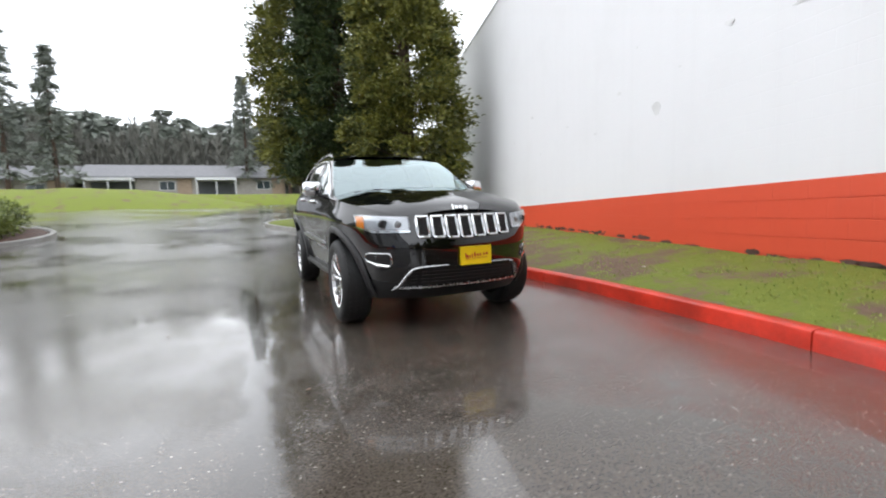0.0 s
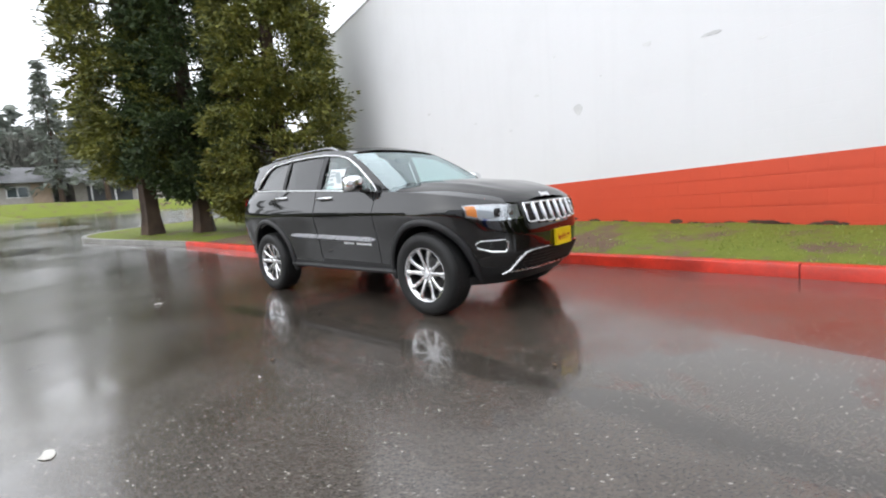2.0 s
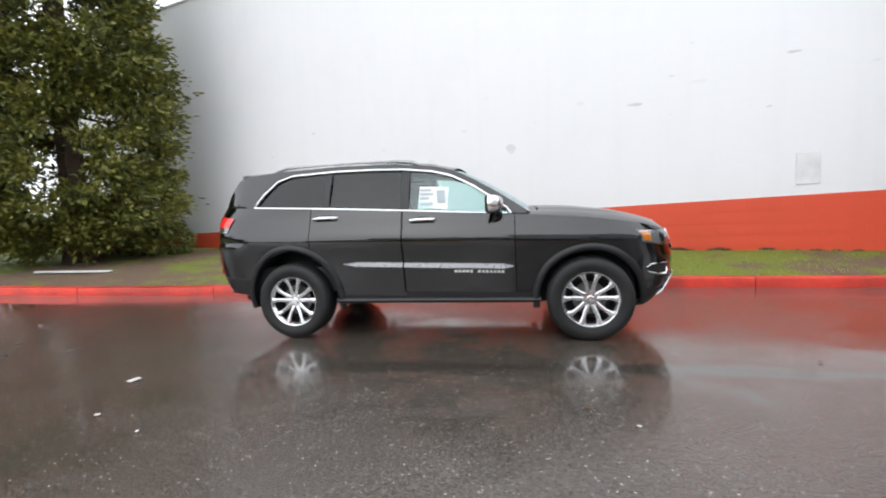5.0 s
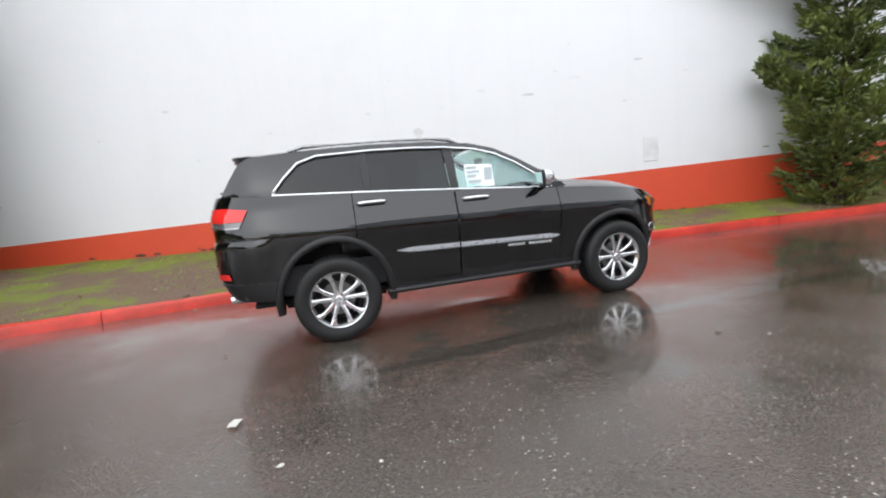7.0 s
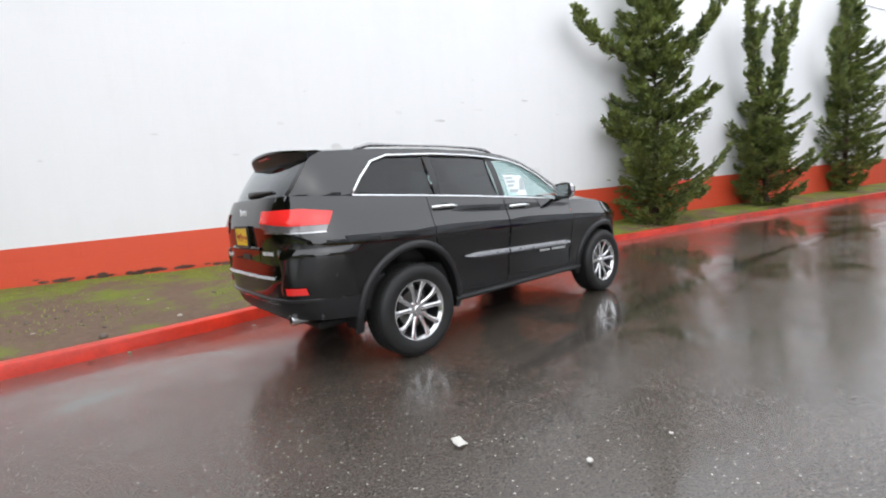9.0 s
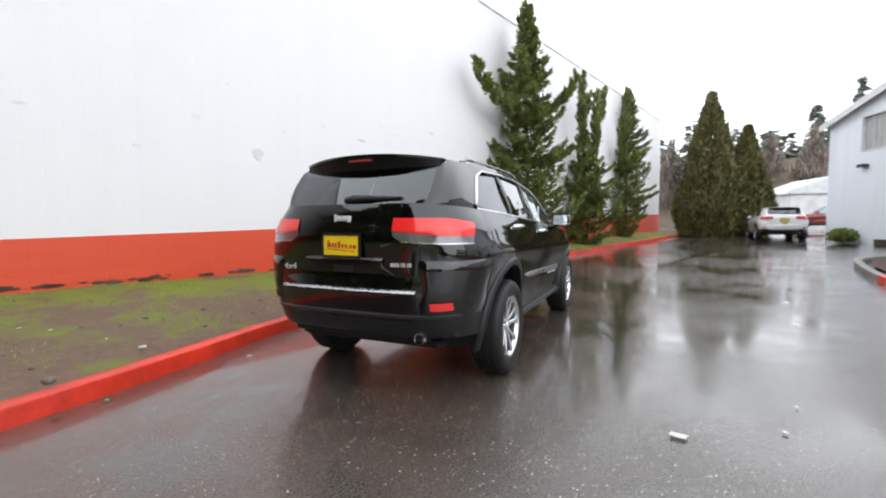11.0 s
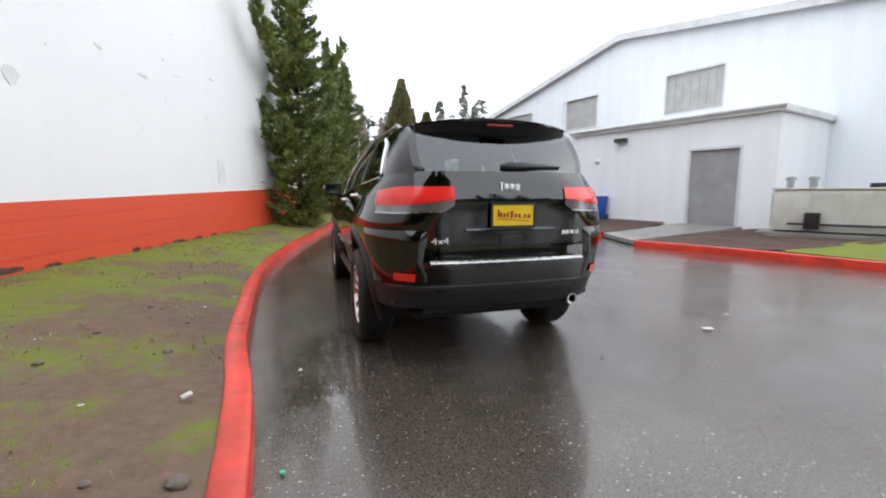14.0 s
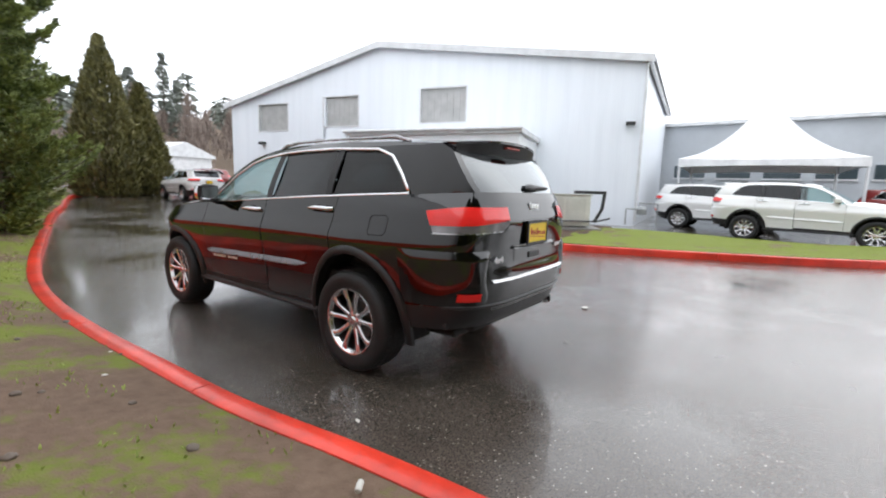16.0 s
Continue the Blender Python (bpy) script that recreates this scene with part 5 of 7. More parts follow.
    for k in range(7):
        yc = (k - 3) * 0.124
        z0, z1, hw = 0.785 + 0.006 * abs(k - 3), 0.965, 0.046
        loop = [(yc - hw * 0.95, z0), (yc + hw * 0.95, z0), (yc + hw, z0 + 0.02), (yc + hw * 1.05, z1 - 0.02), (yc + hw, z1), (yc - hw, z1), (yc - hw * 1.05, z1 - 0.02), (yc - hw, z0 + 0.02)]
        part("slot_frame", tube([(nose_x(y, z, 0.012), y, z) for y, z in loop], 0.0125, 6, closed=True), CHROME, gr, "chrome slot frame", smooth=50)
        bm = bmesh.new()
        bm.faces.new([bm.verts.new((nose_x(y, z, 0.007), y, z)) for y, z in loop])
        part("slot", bm, DARK, gr)
        mesh = bmesh.new()
        for q in range(1, 9):
            z = lerp(z0, z1, q / 9)
            add_box(mesh, nose_x(yc, z, 0.008), nose_x(yc, z, 0.011), yc - hw * 0.9, yc + hw * 0.9, z - 0.002, z + 0.002)
        part("slot_mesh", mesh, BLACK_TRIM, gr)
    bars = bmesh.new()
    for y0, y1, z0, z1 in ((-0.082, -0.062, -0.03, 0.028), (-0.056, -0.022, -0.02, 0.016), (-0.016, 0.020, -0.02, 0.016), (0.026, 0.062, -0.032, 0.016)):
        add_box(bars, -0.004, 0.006, y0, y1, z0, z1, 0.006)
    part("maker_badge", bars, BADGE, car, "chrome maker's badge", m=pose(2.205, 0, 1.035, 0, -40, 0))
    for side in (-1, 1):
        def front(y0, y1, z0f, z1f, n=14, out=0.008, k=7):
            rows = []
            for i in range(k):
                row = []
                for j in range(n + 1):
                    y = lerp(y0, y1, j / n)
                    z = lerp(z0f(y), z1f(y), i / (k - 1))
                    row.append((nose_x(y, z, out), side * y, z))
                rows.append(row)
            return grid(rows)
        lo, hi = (lambda y: 0.850 + 0.05 * max(0, (y - 0.70) / 0.14) ** 2), (lambda y: 0.966 + 0.028 * max(0, (y - 0.48) / 0.36))
        hl = part("headlight", front(0.482, 0.836, lo, hi, out=0.006), SILVER, car, "clear headlight with an amber corner", smooth=60)
        part("lens", front(0.476, 0.842, lambda y: lo(y) - 0.006, lambda y: hi(y) + 0.005, out=0.030), LAMP_CLEAR, hl, smooth=60)
        part("amber_marker", front(0.790, 0.834, lambda y: lo(y) + 0.006, lambda y: hi(y) - 0.01, out=0.018), AMBER_LENS, hl, "amber side marker", smooth=60)
        part("lamp_bezel", front(0.48, 0.834, lambda y: lo(y) - 0.006, lambda y: lo(y) + 0.010, out=0.026), CHROME, hl, smooth=60)
        part("projector", lathe([(0.001, 0.010), (0.03, 0.008), (0.038, 0.0), (0.042, -0.02)], 20, "x"), DARK, hl, m=pose(nose_x(0.66, 0.91, 0.012), side * 0.66, 0.912))
        part("projector", lathe([(0.001, 0.010), (0.02, 0.008), (0.028, 0.0), (0.032, -0.02)], 20, "x"), STEEL, hl, m=pose(nose_x(0.56, 0.905, 0.012), side * 0.555, 0.905))
        fg = part("fog_lamp", front(0.632, 0.782, lambda y: 0.578 + 0.3 * (y - 0.632), lambda y: 0.672, out=0.004), DARK, car, "fog lamp in a chrome surround", smooth=60)
        loop = [(0.635, 0.572), (0.71, 0.580), (0.775, 0.612), (0.788, 0.650), (0.77, 0.678), (0.64, 0.676), (0.622, 0.65), (0.620, 0.60)]
        part("surround", tube([(nose_x(y, z, 0.010), side * y, z) for y, z in loop], [0.011, 0.012, 0.009, 0.006, 0.005, 0.005, 0.006, 0.009], 6, closed=True), CHROME, fg, smooth=50)
        part("fog_lens", lathe([(0.001, 0.012), (0.03, 0.010), (0.042, 0.0)], 20, "x"), LAMP_CLEAR, fg, m=pose(nose_x(0.71, 0.625, 0.003), side * 0.70, 0.630))
    # lower intake with a bright lower lip
    part("lower_intake", grid([[(nose_x(y, z, 0.004), y, z) for y in np.linspace(-0.50, 0.50, 25)] for z in np.linspace(0.40, 0.555, 5)]), DARK, car, "black mesh lower intake", smooth=50)
    mesh = bmesh.new()
    for z in (0.43, 0.46, 0.49, 0.52):
        for k in range(12):
            y0 = -0.48 + k * 0.08
            add_box(mesh, nose_x(y0 + 0.04, z, 0.005), nose_x(y0 + 0.04, z, 0.011), y0, y0 + 0.078, z - 0.003, z + 0.003)
    part("intake_mesh", mesh, BLACK_TRIM, car)
    lip = [(-0.60, 0.365), (-0.56, 0.40), (-0.505, 0.50), (-0.47, 0.545), (-0.40, 0.560), (-0.18, 0.567)]
    for side in (-1, 1):
        part("intake_trim", tube([(nose_x(y, z, 0.014), side * y, z) for y, z in lip], [0.010, 0.013, 0.012, 0.010, 0.008, 0.005], 6), SATIN, car, "satin chrome intake trim", smooth=50)
    rows = [[(nose_x(y, 0.385, o), y, z) for y in np.linspace(-0.56, 0.56, 25)] for z, o in ((0.372, 0.002), (0.376, 0.022), (0.392, 0.024), (0.398, 0.006))]
    part("intake_lip", grid(rows), SATIN, car, "satin chrome lower lip", smooth=40)
    part("chin", grid([[(nose_x(y, z, 0.003), y, z) for y in np.linspace(-0.8, 0.8, 25)] for z in (0.275, 0.31, 0.355)]), BLACK_TRIM, car, smooth=50)
    if full:
        fp = part("front_plate", box(-0.004, 0.004, -0.152, 0.152, -0.077, 0.077), YELLOW, car, "yellow dealer plate with red script bars", m=pose(2.345, 0.062, 0.632) @ Matrix.Scale(0.87, 4))
        fr = bmesh.new()
        for a in ((-0.163, 0.163, 0.070, 0.086), (-0.163, 0.163, -0.088, -0.068), (-0.163, -0.149, -0.068, 0.070), (0.149, 0.163, -0.068, 0.070)):
            add_box(fr, -0.02, 0.008, a[0], a[1], a[2], a[3])
        part("plate_frame", fr, YELLOW, fp)
        bars = bmesh.new()
        for y0, y1, z0, z1 in ((-0.116, -0.104, -0.02, 0.03), (-0.10, -0.085, -0.02, 0.012), (-0.075, -0.06, -0.02, 0.010), (-0.05, -0.036, -0.02, 0.016), (-0.022, -0.004, -0.02, 0.028), (0.008, 0.024, -0.016, 0.012), (0.036, 0.052, -0.016, 0.012), (0.076, 0.092, -0.014, 0.012), (0.104, 0.128, -0.012, 0.012), (-0.12, 0.12, -0.034, -0.029)):
            add_box(bars, 0.0045, 0.0065, y0, y1, z0, z1, 0, Matrix.Rotation(radians(4), 4, "X"))
        part("plate_print", bars, PLATE_RED, fp)
    # cabin
    part("dashboard", box(0.28, 0.72, -0.70, 0.70, 0.80, 1.13, 0.06), CABIN, car, smooth=50)
    part("cabin_floor", box(-2.25, 0.9, -0.78, 0.78, 0.45, 0.72, 0.02), CABIN, car)
    part("headliner", box(-1.95, 0.05, -0.56, 0.56, 1.655, 1.668), SEAT, car)
    for y in (-0.38, 0.38):
        part("seat", box(-0.50, 0.10, y - 0.25, y + 0.25, 0.72, 0.92, 0.06), SEAT, car, "dark leather seat", smooth=50)
        part("seat_back", box(-0.10, 0.06, -0.24, 0.24, 0.0, 0.58, 0.06, pose(-0.50, y, 0.88, 0, -14, 0)), SEAT, car, smooth=50)
        part("headrest", box(-0.05, 0.05, -0.13, 0.13, 0.0, 0.19, 0.04, pose(-0.66, y, 1.45, 0, -10, 0)), SEAT, car, smooth=50)
        part("headrest", box(-0.05, 0.05, -0.12, 0.12, 0.0, 0.17, 0.04, pose(-1.56, y, 1.33, 0, -14, 0)), SEAT, car, smooth=50)
    part("rear_bench", box(-1.4, -0.95, -0.62, 0.62, 0.72, 0.90, 0.06), SEAT, car, smooth=50)
    part("rear_bench_back", box(-0.09, 0.07, -0.62, 0.62, 0.0, 0.52, 0.06, pose(-1.40, 0, 0.86, 0, -16, 0)), SEAT, car, smooth=50)
    part("steering_wheel", tube([(0.22 + 0.07 * math.sin(a), 0.38 + 0.185 * math.cos(a), 1.05 + 0.17 * math.sin(a)) for a in np.linspace(0, 6.2832, 25)[:-1]], 0.015, 6, closed=True), CABIN, car, "steering wheel", smooth=50)
    part("interior_mirror", box(0.30, 0.33, -0.11, 0.11, 1.52, 1.58, 0.012), CABIN, car)
    if full:
        st = part("window_sticker", slab([(-0.13, 1.27), (0.16, 1.255), (0.17, 1.47), (-0.12, 1.49)], 0.001, lambda u, v, w: (u, -side_y(u, v) + 0.022 + w, v)), PAPER, car, "white price sheet behind the front side window")
        bars = bmesh.new()
        for u0, u1, v0, v1 in ((-0.11, 0.0, 1.44, 1.46), (-0.11, 0.02, 1.40, 1.42), (-0.11, -0.02, 1.36, 1.38), (0.06, 0.14, 1.32, 1.44), (-0.11, 0.02, 1.30, 1.33)):
            add_box(bars, u0, u1, -side_y(u0, v0) + 0.018, -side_y(u0, v0) + 0.020, v0, v1)
        part("sheet_print", bars, INK, st)
    return car


suv = build_suv("glossy black four wheel drive wagon parked beside the red kerb", BLACK_PAINT, pose(0, 0, 0))


# ---- plants ----
def cards(name, pos, axis, size, wide, mat, seed, parent=None, label="", curl=0.25):
    """Many small leaf sprays as one mesh: each a bent two-piece blade at pos along axis."""
    rng = np.random.default_rng(seed)
    n = len(pos)
    axis = axis / np.linalg.norm(axis, axis=1)[:, None]
    side = np.cross(axis, rng.normal(size=(n, 3)))
    side /= np.linalg.norm(side, axis=1)[:, None]
    nor = np.cross(axis, side)
    s, w = size[:, None], wide[:, None]
    v = np.empty((n, 6, 3))
    v[:, 0] = pos - side * w * 0.35
    v[:, 1] = pos + side * w * 0.35
    v[:, 2] = pos + axis * s * 0.5 + side * w * 0.55 + nor * s * curl * 0.4
    v[:, 3] = pos + axis * s * 0.5 - side * w * 0.55 + nor * s * curl * 0.4
    v[:, 4] = pos + axis * s + side * w * 0.15 - nor * s * curl * 0.3
    v[:, 5] = pos + axis * s - side * w * 0.15 - nor * s * curl * 0.3
    base = np.arange(n)[:, None] * 6
    f = np.concatenate([base + [0, 1, 2, 3], base + [3, 2, 4, 5]])
    me = bpy.data.meshes.new(name)
    me.from_pydata(v.reshape(-1, 3).tolist(), [], f.tolist())
    me.materials.append(mat)
    ob = new(name, me)
    ob.parent = parent
    return tagged(ob, label)


CEDAR = foliage("cedar_sprays", (0.022, 0.040, 0.009), (0.200, 0.195, 0.030))
CEDAR_DARK = foliage("dark_cedar_sprays", (0.014, 0.030, 0.010), (0.050, 0.075, 0.018))
JUNIPER = foliage("juniper_sprays", (0.044, 0.068, 0.018), (0.21, 0.25, 0.060))
BRONZE = foliage("bronzed_cypress", (0.060, 0.060, 0.020), (0.150, 0.135, 0.040))
# far leaf colours are paled and greyed: the distance haze is put into them
FAR_GREEN = foliage("haze_tinted_evergreen", (0.105, 0.12, 0.10), (0.185, 0.205, 0.17))
FAR_MIX = foliage("haze_tinted_mixed_wood", (0.095, 0.098, 0.082), (0.165, 0.160, 0.135))
FAR_BROWN = foliage("haze_tinted_bare_wood", (0.16, 0.125, 0.105), (0.27, 0.21, 0.175))
SHRUB = foliage("shrub_leaves", (0.05, 0.075, 0.015), (0.14, 0.17, 0.03))


def big_conifer(x, y, z, tall, radius, foot, mat, seed, label, count=15000):
    """A broad column of drooping sprays in lobes, on a bare fluted trunk."""
    rng = np.random.default_rng(seed)
    t = thing("conifer_tree", label, "tree", pose(x, y, z), "tall conifers on the island")
    n = 18
    prof = [(0.42, -0.3), (0.33, 0.15), (0.27, 0.6), (0.24, 2.0), (0.16, tall * 0.6), (0.03, tall * 0.97)]
    rows = []
    for r, h in prof:
        rows.append([(r * (1 + 0.16 * math.sin(5 * a + seed)) * math.cos(a), r * (1 + 0.16 * math.sin(5 * a + seed)) * math.sin(a), h) for a in np.linspace(0, 6.2832, n, endpoint=False)])
    part("trunk", grid(rows, close=True), BARK, t, "brown fluted trunk", smooth=60)
    limbs = bmesh.new()
    for k in range(26):
        a, h = rng.uniform(0, 6.28), foot * 0.7 + (tall * 0.6) * (k / 26)
        d = Vector((math.cos(a), math.sin(a), 0))
        L = radius * rng.uniform(0.6, 0.95)
        add_tube(limbs, [Vector((0, 0, h)), d * L * 0.5 + Vector((0, 0, h - 0.05)), d * L + Vector((0, 0, h + 0.15))], [0.05, 0.03, 0.01], 5)
    part("limb", limbs, BARK, t)
    # lobes: clusters of sprays that hang from branch ends
    m = count // 36
    h = foot + (tall - foot) * rng.random(m) ** 1.15
    a = rng.uniform(0, 2 * np.pi, m)
    wob = 1 + 0.10 * np.sin(3 * a + seed) + 0.07 * np.sin(h * 1.7 + 2 * a)
    taper = np.clip(1.02 - ((h - foot) / (tall - foot)) ** 2.2, 0.03, 1) * np.clip(0.62 + (h - foot) / 1.6, 0, 1)
    depth = 1 - 0.45 * rng.random(m) ** 1.6
    R = radius * wob * taper * depth
    cx, cy = R * np.cos(a), R * np.sin(a)
    k = 200
    lobe = rng.normal(size=(m, k, 3)) * np.array([0.19, 0.19, 0.13])
    pos = np.stack([cx, cy, h], 1)[:, None, :] + lobe
    out = np.stack([np.cos(a), np.sin(a), np.zeros(m)], 1)[:, None, :]
    ax = out * 0.8 + lobe * 2.2 + rng.normal(size=(m, k, 3)) * 0.45 + np.array([0, 0, -0.12])
    pos, ax = pos.reshape(-1, 3), ax.reshape(-1, 3)
    cards("crown", pos, ax, rng.uniform(0.08, 0.18, len(pos)), rng.uniform(0.03, 0.07, len(pos)), mat, seed, t, "dense hanging sprays of scale leaves")
    return t


big_conifer(-13.4, 0.85, height(-13.4, 0.8) + 0.16, 15.0, 1.75, 1.9, CEDAR, 11, "tall conifer with olive green hanging sprays on grass")
big_conifer(-12.1, 2.05, height(-12, 2) + 0.18, 16.0, 1.65, 1.3, CEDAR_DARK, 12, "tall dark green conifer with a bare trunk foot")
big_conifer(-9.75, 3.9, height(-9.7, 3.8) + 0.2, 14.0, 2.02, 0.45, CEDAR, 13, "broad yellow green conifer by the block wall", 21000)


def limb_tree(x, y, z, limbs, seed, label, mat=JUNIPER, per=95):
    """An uneven evergreen: boughs in loose tiers round a trunk, and long arms; each limb is a line of (x, y, z, spread)."""
    rng = np.random.default_rng(seed)
    t = thing("juniper_tree", label, "tree", pose(x, y, z), "junipers along the wall")
    allp, alla = [], []
    twigs = bmesh.new()
    up = np.array([0, 0, 1.0])

    def bough(root, d, reach, rise, tip, count):
        """A flat fan of sprays along one bough, its end turned up."""
        side = np.cross(d, up)
        u = 0.22 + 0.80 * rng.random(count) ** 0.85
        lat = rng.normal(size=count) * (0.20 * reach * (1.05 - u) + 0.045)
        drop = np.abs(lat) * -0.25 + rng.normal(size=count) * 0.035
        line = root[None] + d[None] * (reach * u)[:, None] + up[None] * (rise * reach * u + tip * reach * u ** 3 + drop)[:, None]
        allp.append(line + side[None] * lat[:, None])
        alla.append(d[None] * 0.9 + side[None] * (lat * 4)[:, None] + up[None] * (0.15 + 0.75 * u ** 2)[:, None] + rng.normal(size=(count, 3)) * 0.32)
        pts = [Vector(root + d * reach * q + up * (rise * reach * q + tip * reach * q ** 3)) for q in (0.0, 0.5, 0.9)]
        add_tube(twigs, pts, [0.022, 0.014, 0.005], 4)

    for n, limb in enumerate(limbs):
        pts = [Vector((p[0] * 1.08, p[1] * 1.08, p[2] * 0.895)) for p in limb]
        rr = [p[3] for p in limb]
        part("trunk" if n == 0 else "limb", tube(pts, [max(0.012, (0.11 if n == 0 else 0.05) * (1 - i / len(pts))) for i in range(len(pts))], 7), BARK, t, smooth=50)
        run = [0.0]
        for p, q in zip(pts, pts[1:]):
            run.append(run[-1] + (q - p).length)
        along = lambda v, f: curve_at(v, list(zip(run, f)))
        m = int(run[-1] * (24 if n == 0 else 13))
        for k in range(m):
            v = run[-1] * (k + rng.random()) / m
            root = np.array([along(v, [p.x for p in pts]), along(v, [p.y for p in pts]), along(v, [p.z for p in pts])])
            a = 2.39996 * k + rng.normal() * 0.35
            lump = 0.86 + 0.30 * math.sin(v * 2.7 + 2 * a + seed) + 0.16 * rng.normal()
            reach = max(0.10, along(v, rr) * (1.18 if n == 0 else 0.72) * max(0.50, min(1.30, lump)))
            d = np.array([math.cos(a), math.sin(a), 0.0])
            if n:
                ahead = np.array((pts[-1] - pts[0]).normalized())
                d = d * 0.9 + ahead * 0.7
                d /= np.linalg.norm(d)
            bough(root, d, reach, rng.uniform(-0.05, 0.28), rng.uniform(0.15, 0.45), int(per * (0.35 + 1.0 * reach)))
    tagged(part("bough_wood", twigs, BARK, t), "thin brown boughs", kind="stuff")
    pos, ax = np.concatenate(allp), np.concatenate(alla)
    cards("crown", pos, ax, rng.uniform(0.07, 0.16, len(pos)), rng.uniform(0.025, 0.050, len(pos)), mat, seed, t, "short dark green needles in tufts")
    return t


limb_tree(8.3, 1.42, height(8.3, 1.4) + 0.14, [
    [(0, 0, -0.1, 0.5), (0, 0, 0.3, 0.95), (0.0, 0, 1.0, 1.10), (0.05, 0, 2.0, 0.95), (0.1, -0.05, 3.2, 0.86), (0.1, 0, 4.4, 0.74), (0.05, 0, 5.6, 0.58), (0.0, 0, 6.6, 0.42), (0, 0, 7.6, 0.22), (0, 0, 8.3, 0.06)],
    [(0, 0, 4.3, 0.35), (-0.6, 0.25, 4.75, 0.32), (-1.2, 0.5, 5.0, 0.28), (-1.75, 0.7, 5.5, 0.2), (-1.9, 0.75, 5.95, 0.08)],
    [(0, 0, 4.4, 0.35), (0.3, -0.5, 4.8, 0.32), (0.5, -0.95, 5.3, 0.28), (0.6, -1.3, 6.0, 0.1)],
    [(0, 0, 2.2, 0.4), (-0.6, 0.2, 2.6, 0.35), (-1.3, 0.35, 3.1, 0.12)],
    [(0, 0, 3.0, 0.4), (0.3, -0.7, 3.2, 0.35), (0.4, -1.15, 3.6, 0.12)],
    [(0, 0, 0.6, 0.3), (0.6, -0.3, 0.7, 0.35), (1.3, -0.45, 0.75, 0.25), (1.7, -0.5, 0.95, 0.1)],
    [(0, 0, 5.4, 0.2), (-0.4, 0, 6.1, 0.15), (-0.6, 0, 6.7, 0.06)],
    [(0, 0, 5.6, 0.2), (0.4, 0, 6.3, 0.15), (0.55, 0, 6.9, 0.06)]], 21, "bushy dark green juniper with upswept arms beside the wall", per=150)
limb_tree(13.6, 0.25, height(13.7, 0.3) + 0.14, [
    [(0, 0, -0.1, 0.4), (0, 0, 0.3, 0.85), (0, 0, 1.0, 1.05), (0.0, 0, 2.0, 0.95), (0.1, 0, 3.0, 0.8), (0.15, 0, 3.8, 0.55)],
    [(0.0, 0, 3.2, 0.45), (-0.45, 0.1, 4.2, 0.38), (-0.85, 0.1, 5.2, 0.32), (-1.1, 0.1, 6.2, 0.25), (-1.0, 0.1, 7.2, 0.07)],
    [(0.15, 0, 3.4, 0.5), (0.6, -0.1, 4.4, 0.5), (0.8, -0.2, 5.2, 0.42), (0.7, -0.2, 6.0, 0.28), (0.45, -0.2, 6.9, 0.08)],
    [(0.7, -0.1, 5.2, 0.3), (1.2, -0.3, 6.0, 0.25), (1.45, -0.4, 7.3, 0.07)],
    [(-0.85, 0.1, 5.2, 0.2), (-0.4, 0, 6.0, 0.15), (-0.2, 0, 6.6, 0.06)],
    [(0, 0, 1.8, 0.3), (-0.7, 0, 2.3, 0.28), (-1.2, 0, 3.1, 0.08)],
    [(0, 0, 1.4, 0.3), (0.9, -0.2, 1.9, 0.25), (1.4, -0.3, 2.4, 0.1)]], 22, "forked dark green juniper beside the wall", per=140)
limb_tree(19.3, -0.95, height(19.3, -1) + 0.14, [
    [(0, 0, -0.1, 0.2), (0, 0, 0.5, 0.5), (0, 0, 1.2, 1.0), (0, 0, 2.2, 1.15), (0.1, 0, 3.4, 0.95), (0.3, 0, 4.8, 0.75), (0.4, 0, 6.2, 0.55), (0.5, 0, 7.4, 0.3), (0.5, 0, 8.5, 0.06)],
    [(0, 0, 3.4, 0.4), (-0.9, 0.1, 4.4, 0.35), (-1.4, 0.1, 5.2, 0.35), (-1.7, 0.1, 6.4, 0.08)],
    [(0.3, 0, 4.8, 0.3), (1.1, 0, 5.2, 0.3), (1.7, 0, 5.9, 0.1)],
    [(0.3, 0, 5.6, 0.25), (-0.4, 0, 6.6, 0.2), (-0.7, 0, 7.9, 0.07)],
    [(0, 0, 2.0, 0.4), (1.2, 0, 2.4, 0.3), (1.7, 0, 3.1, 0.1)]], 23, "tall dark green juniper near the building's end", per=120)


def cypress(x, y, z, tall, radius, seed):
    rng = np.random.default_rng(seed)
    t = thing("cypress_tree", "dense bronze green conical cypress at the road's end", "tree", pose(x, y, z), "cypresses")
    part("trunk", tube([(0, 0, -0.2), (0, 0, tall * 0.8)], [0.16, 0.03], 8), BARK, t)
    m = 11000
    h = tall * rng.random(m) ** 1.25
    a = rng.uniform(0, 6.2832, m)
    f = h / tall
    R = radius * np.clip(1.0 - f ** 1.5, 0.02, 1) * np.clip(0.72 + f * 1.6, 0, 1) * (0.82 + 0.18 * rng.random(m)) * (1 + 0.08 * np.sin(4 * a + h * 1.3))
    pos = np.stack([R * np.cos(a), R * np.sin(a), h], 1)
    ax = np.stack([np.cos(a) * 0.5, np.sin(a) * 0.5, np.full(m, 0.9)], 1) + rng.normal(size=(m, 3)) * 0.25
    cards("crown", pos, ax, rng.uniform(0.18, 0.38, m), rng.uniform(0.06, 0.13, m), BRONZE, seed, t, "dense bronze green sprays")


cypress(25.4, -5.25, height(25, -5), 8.2, 1.95, 31)
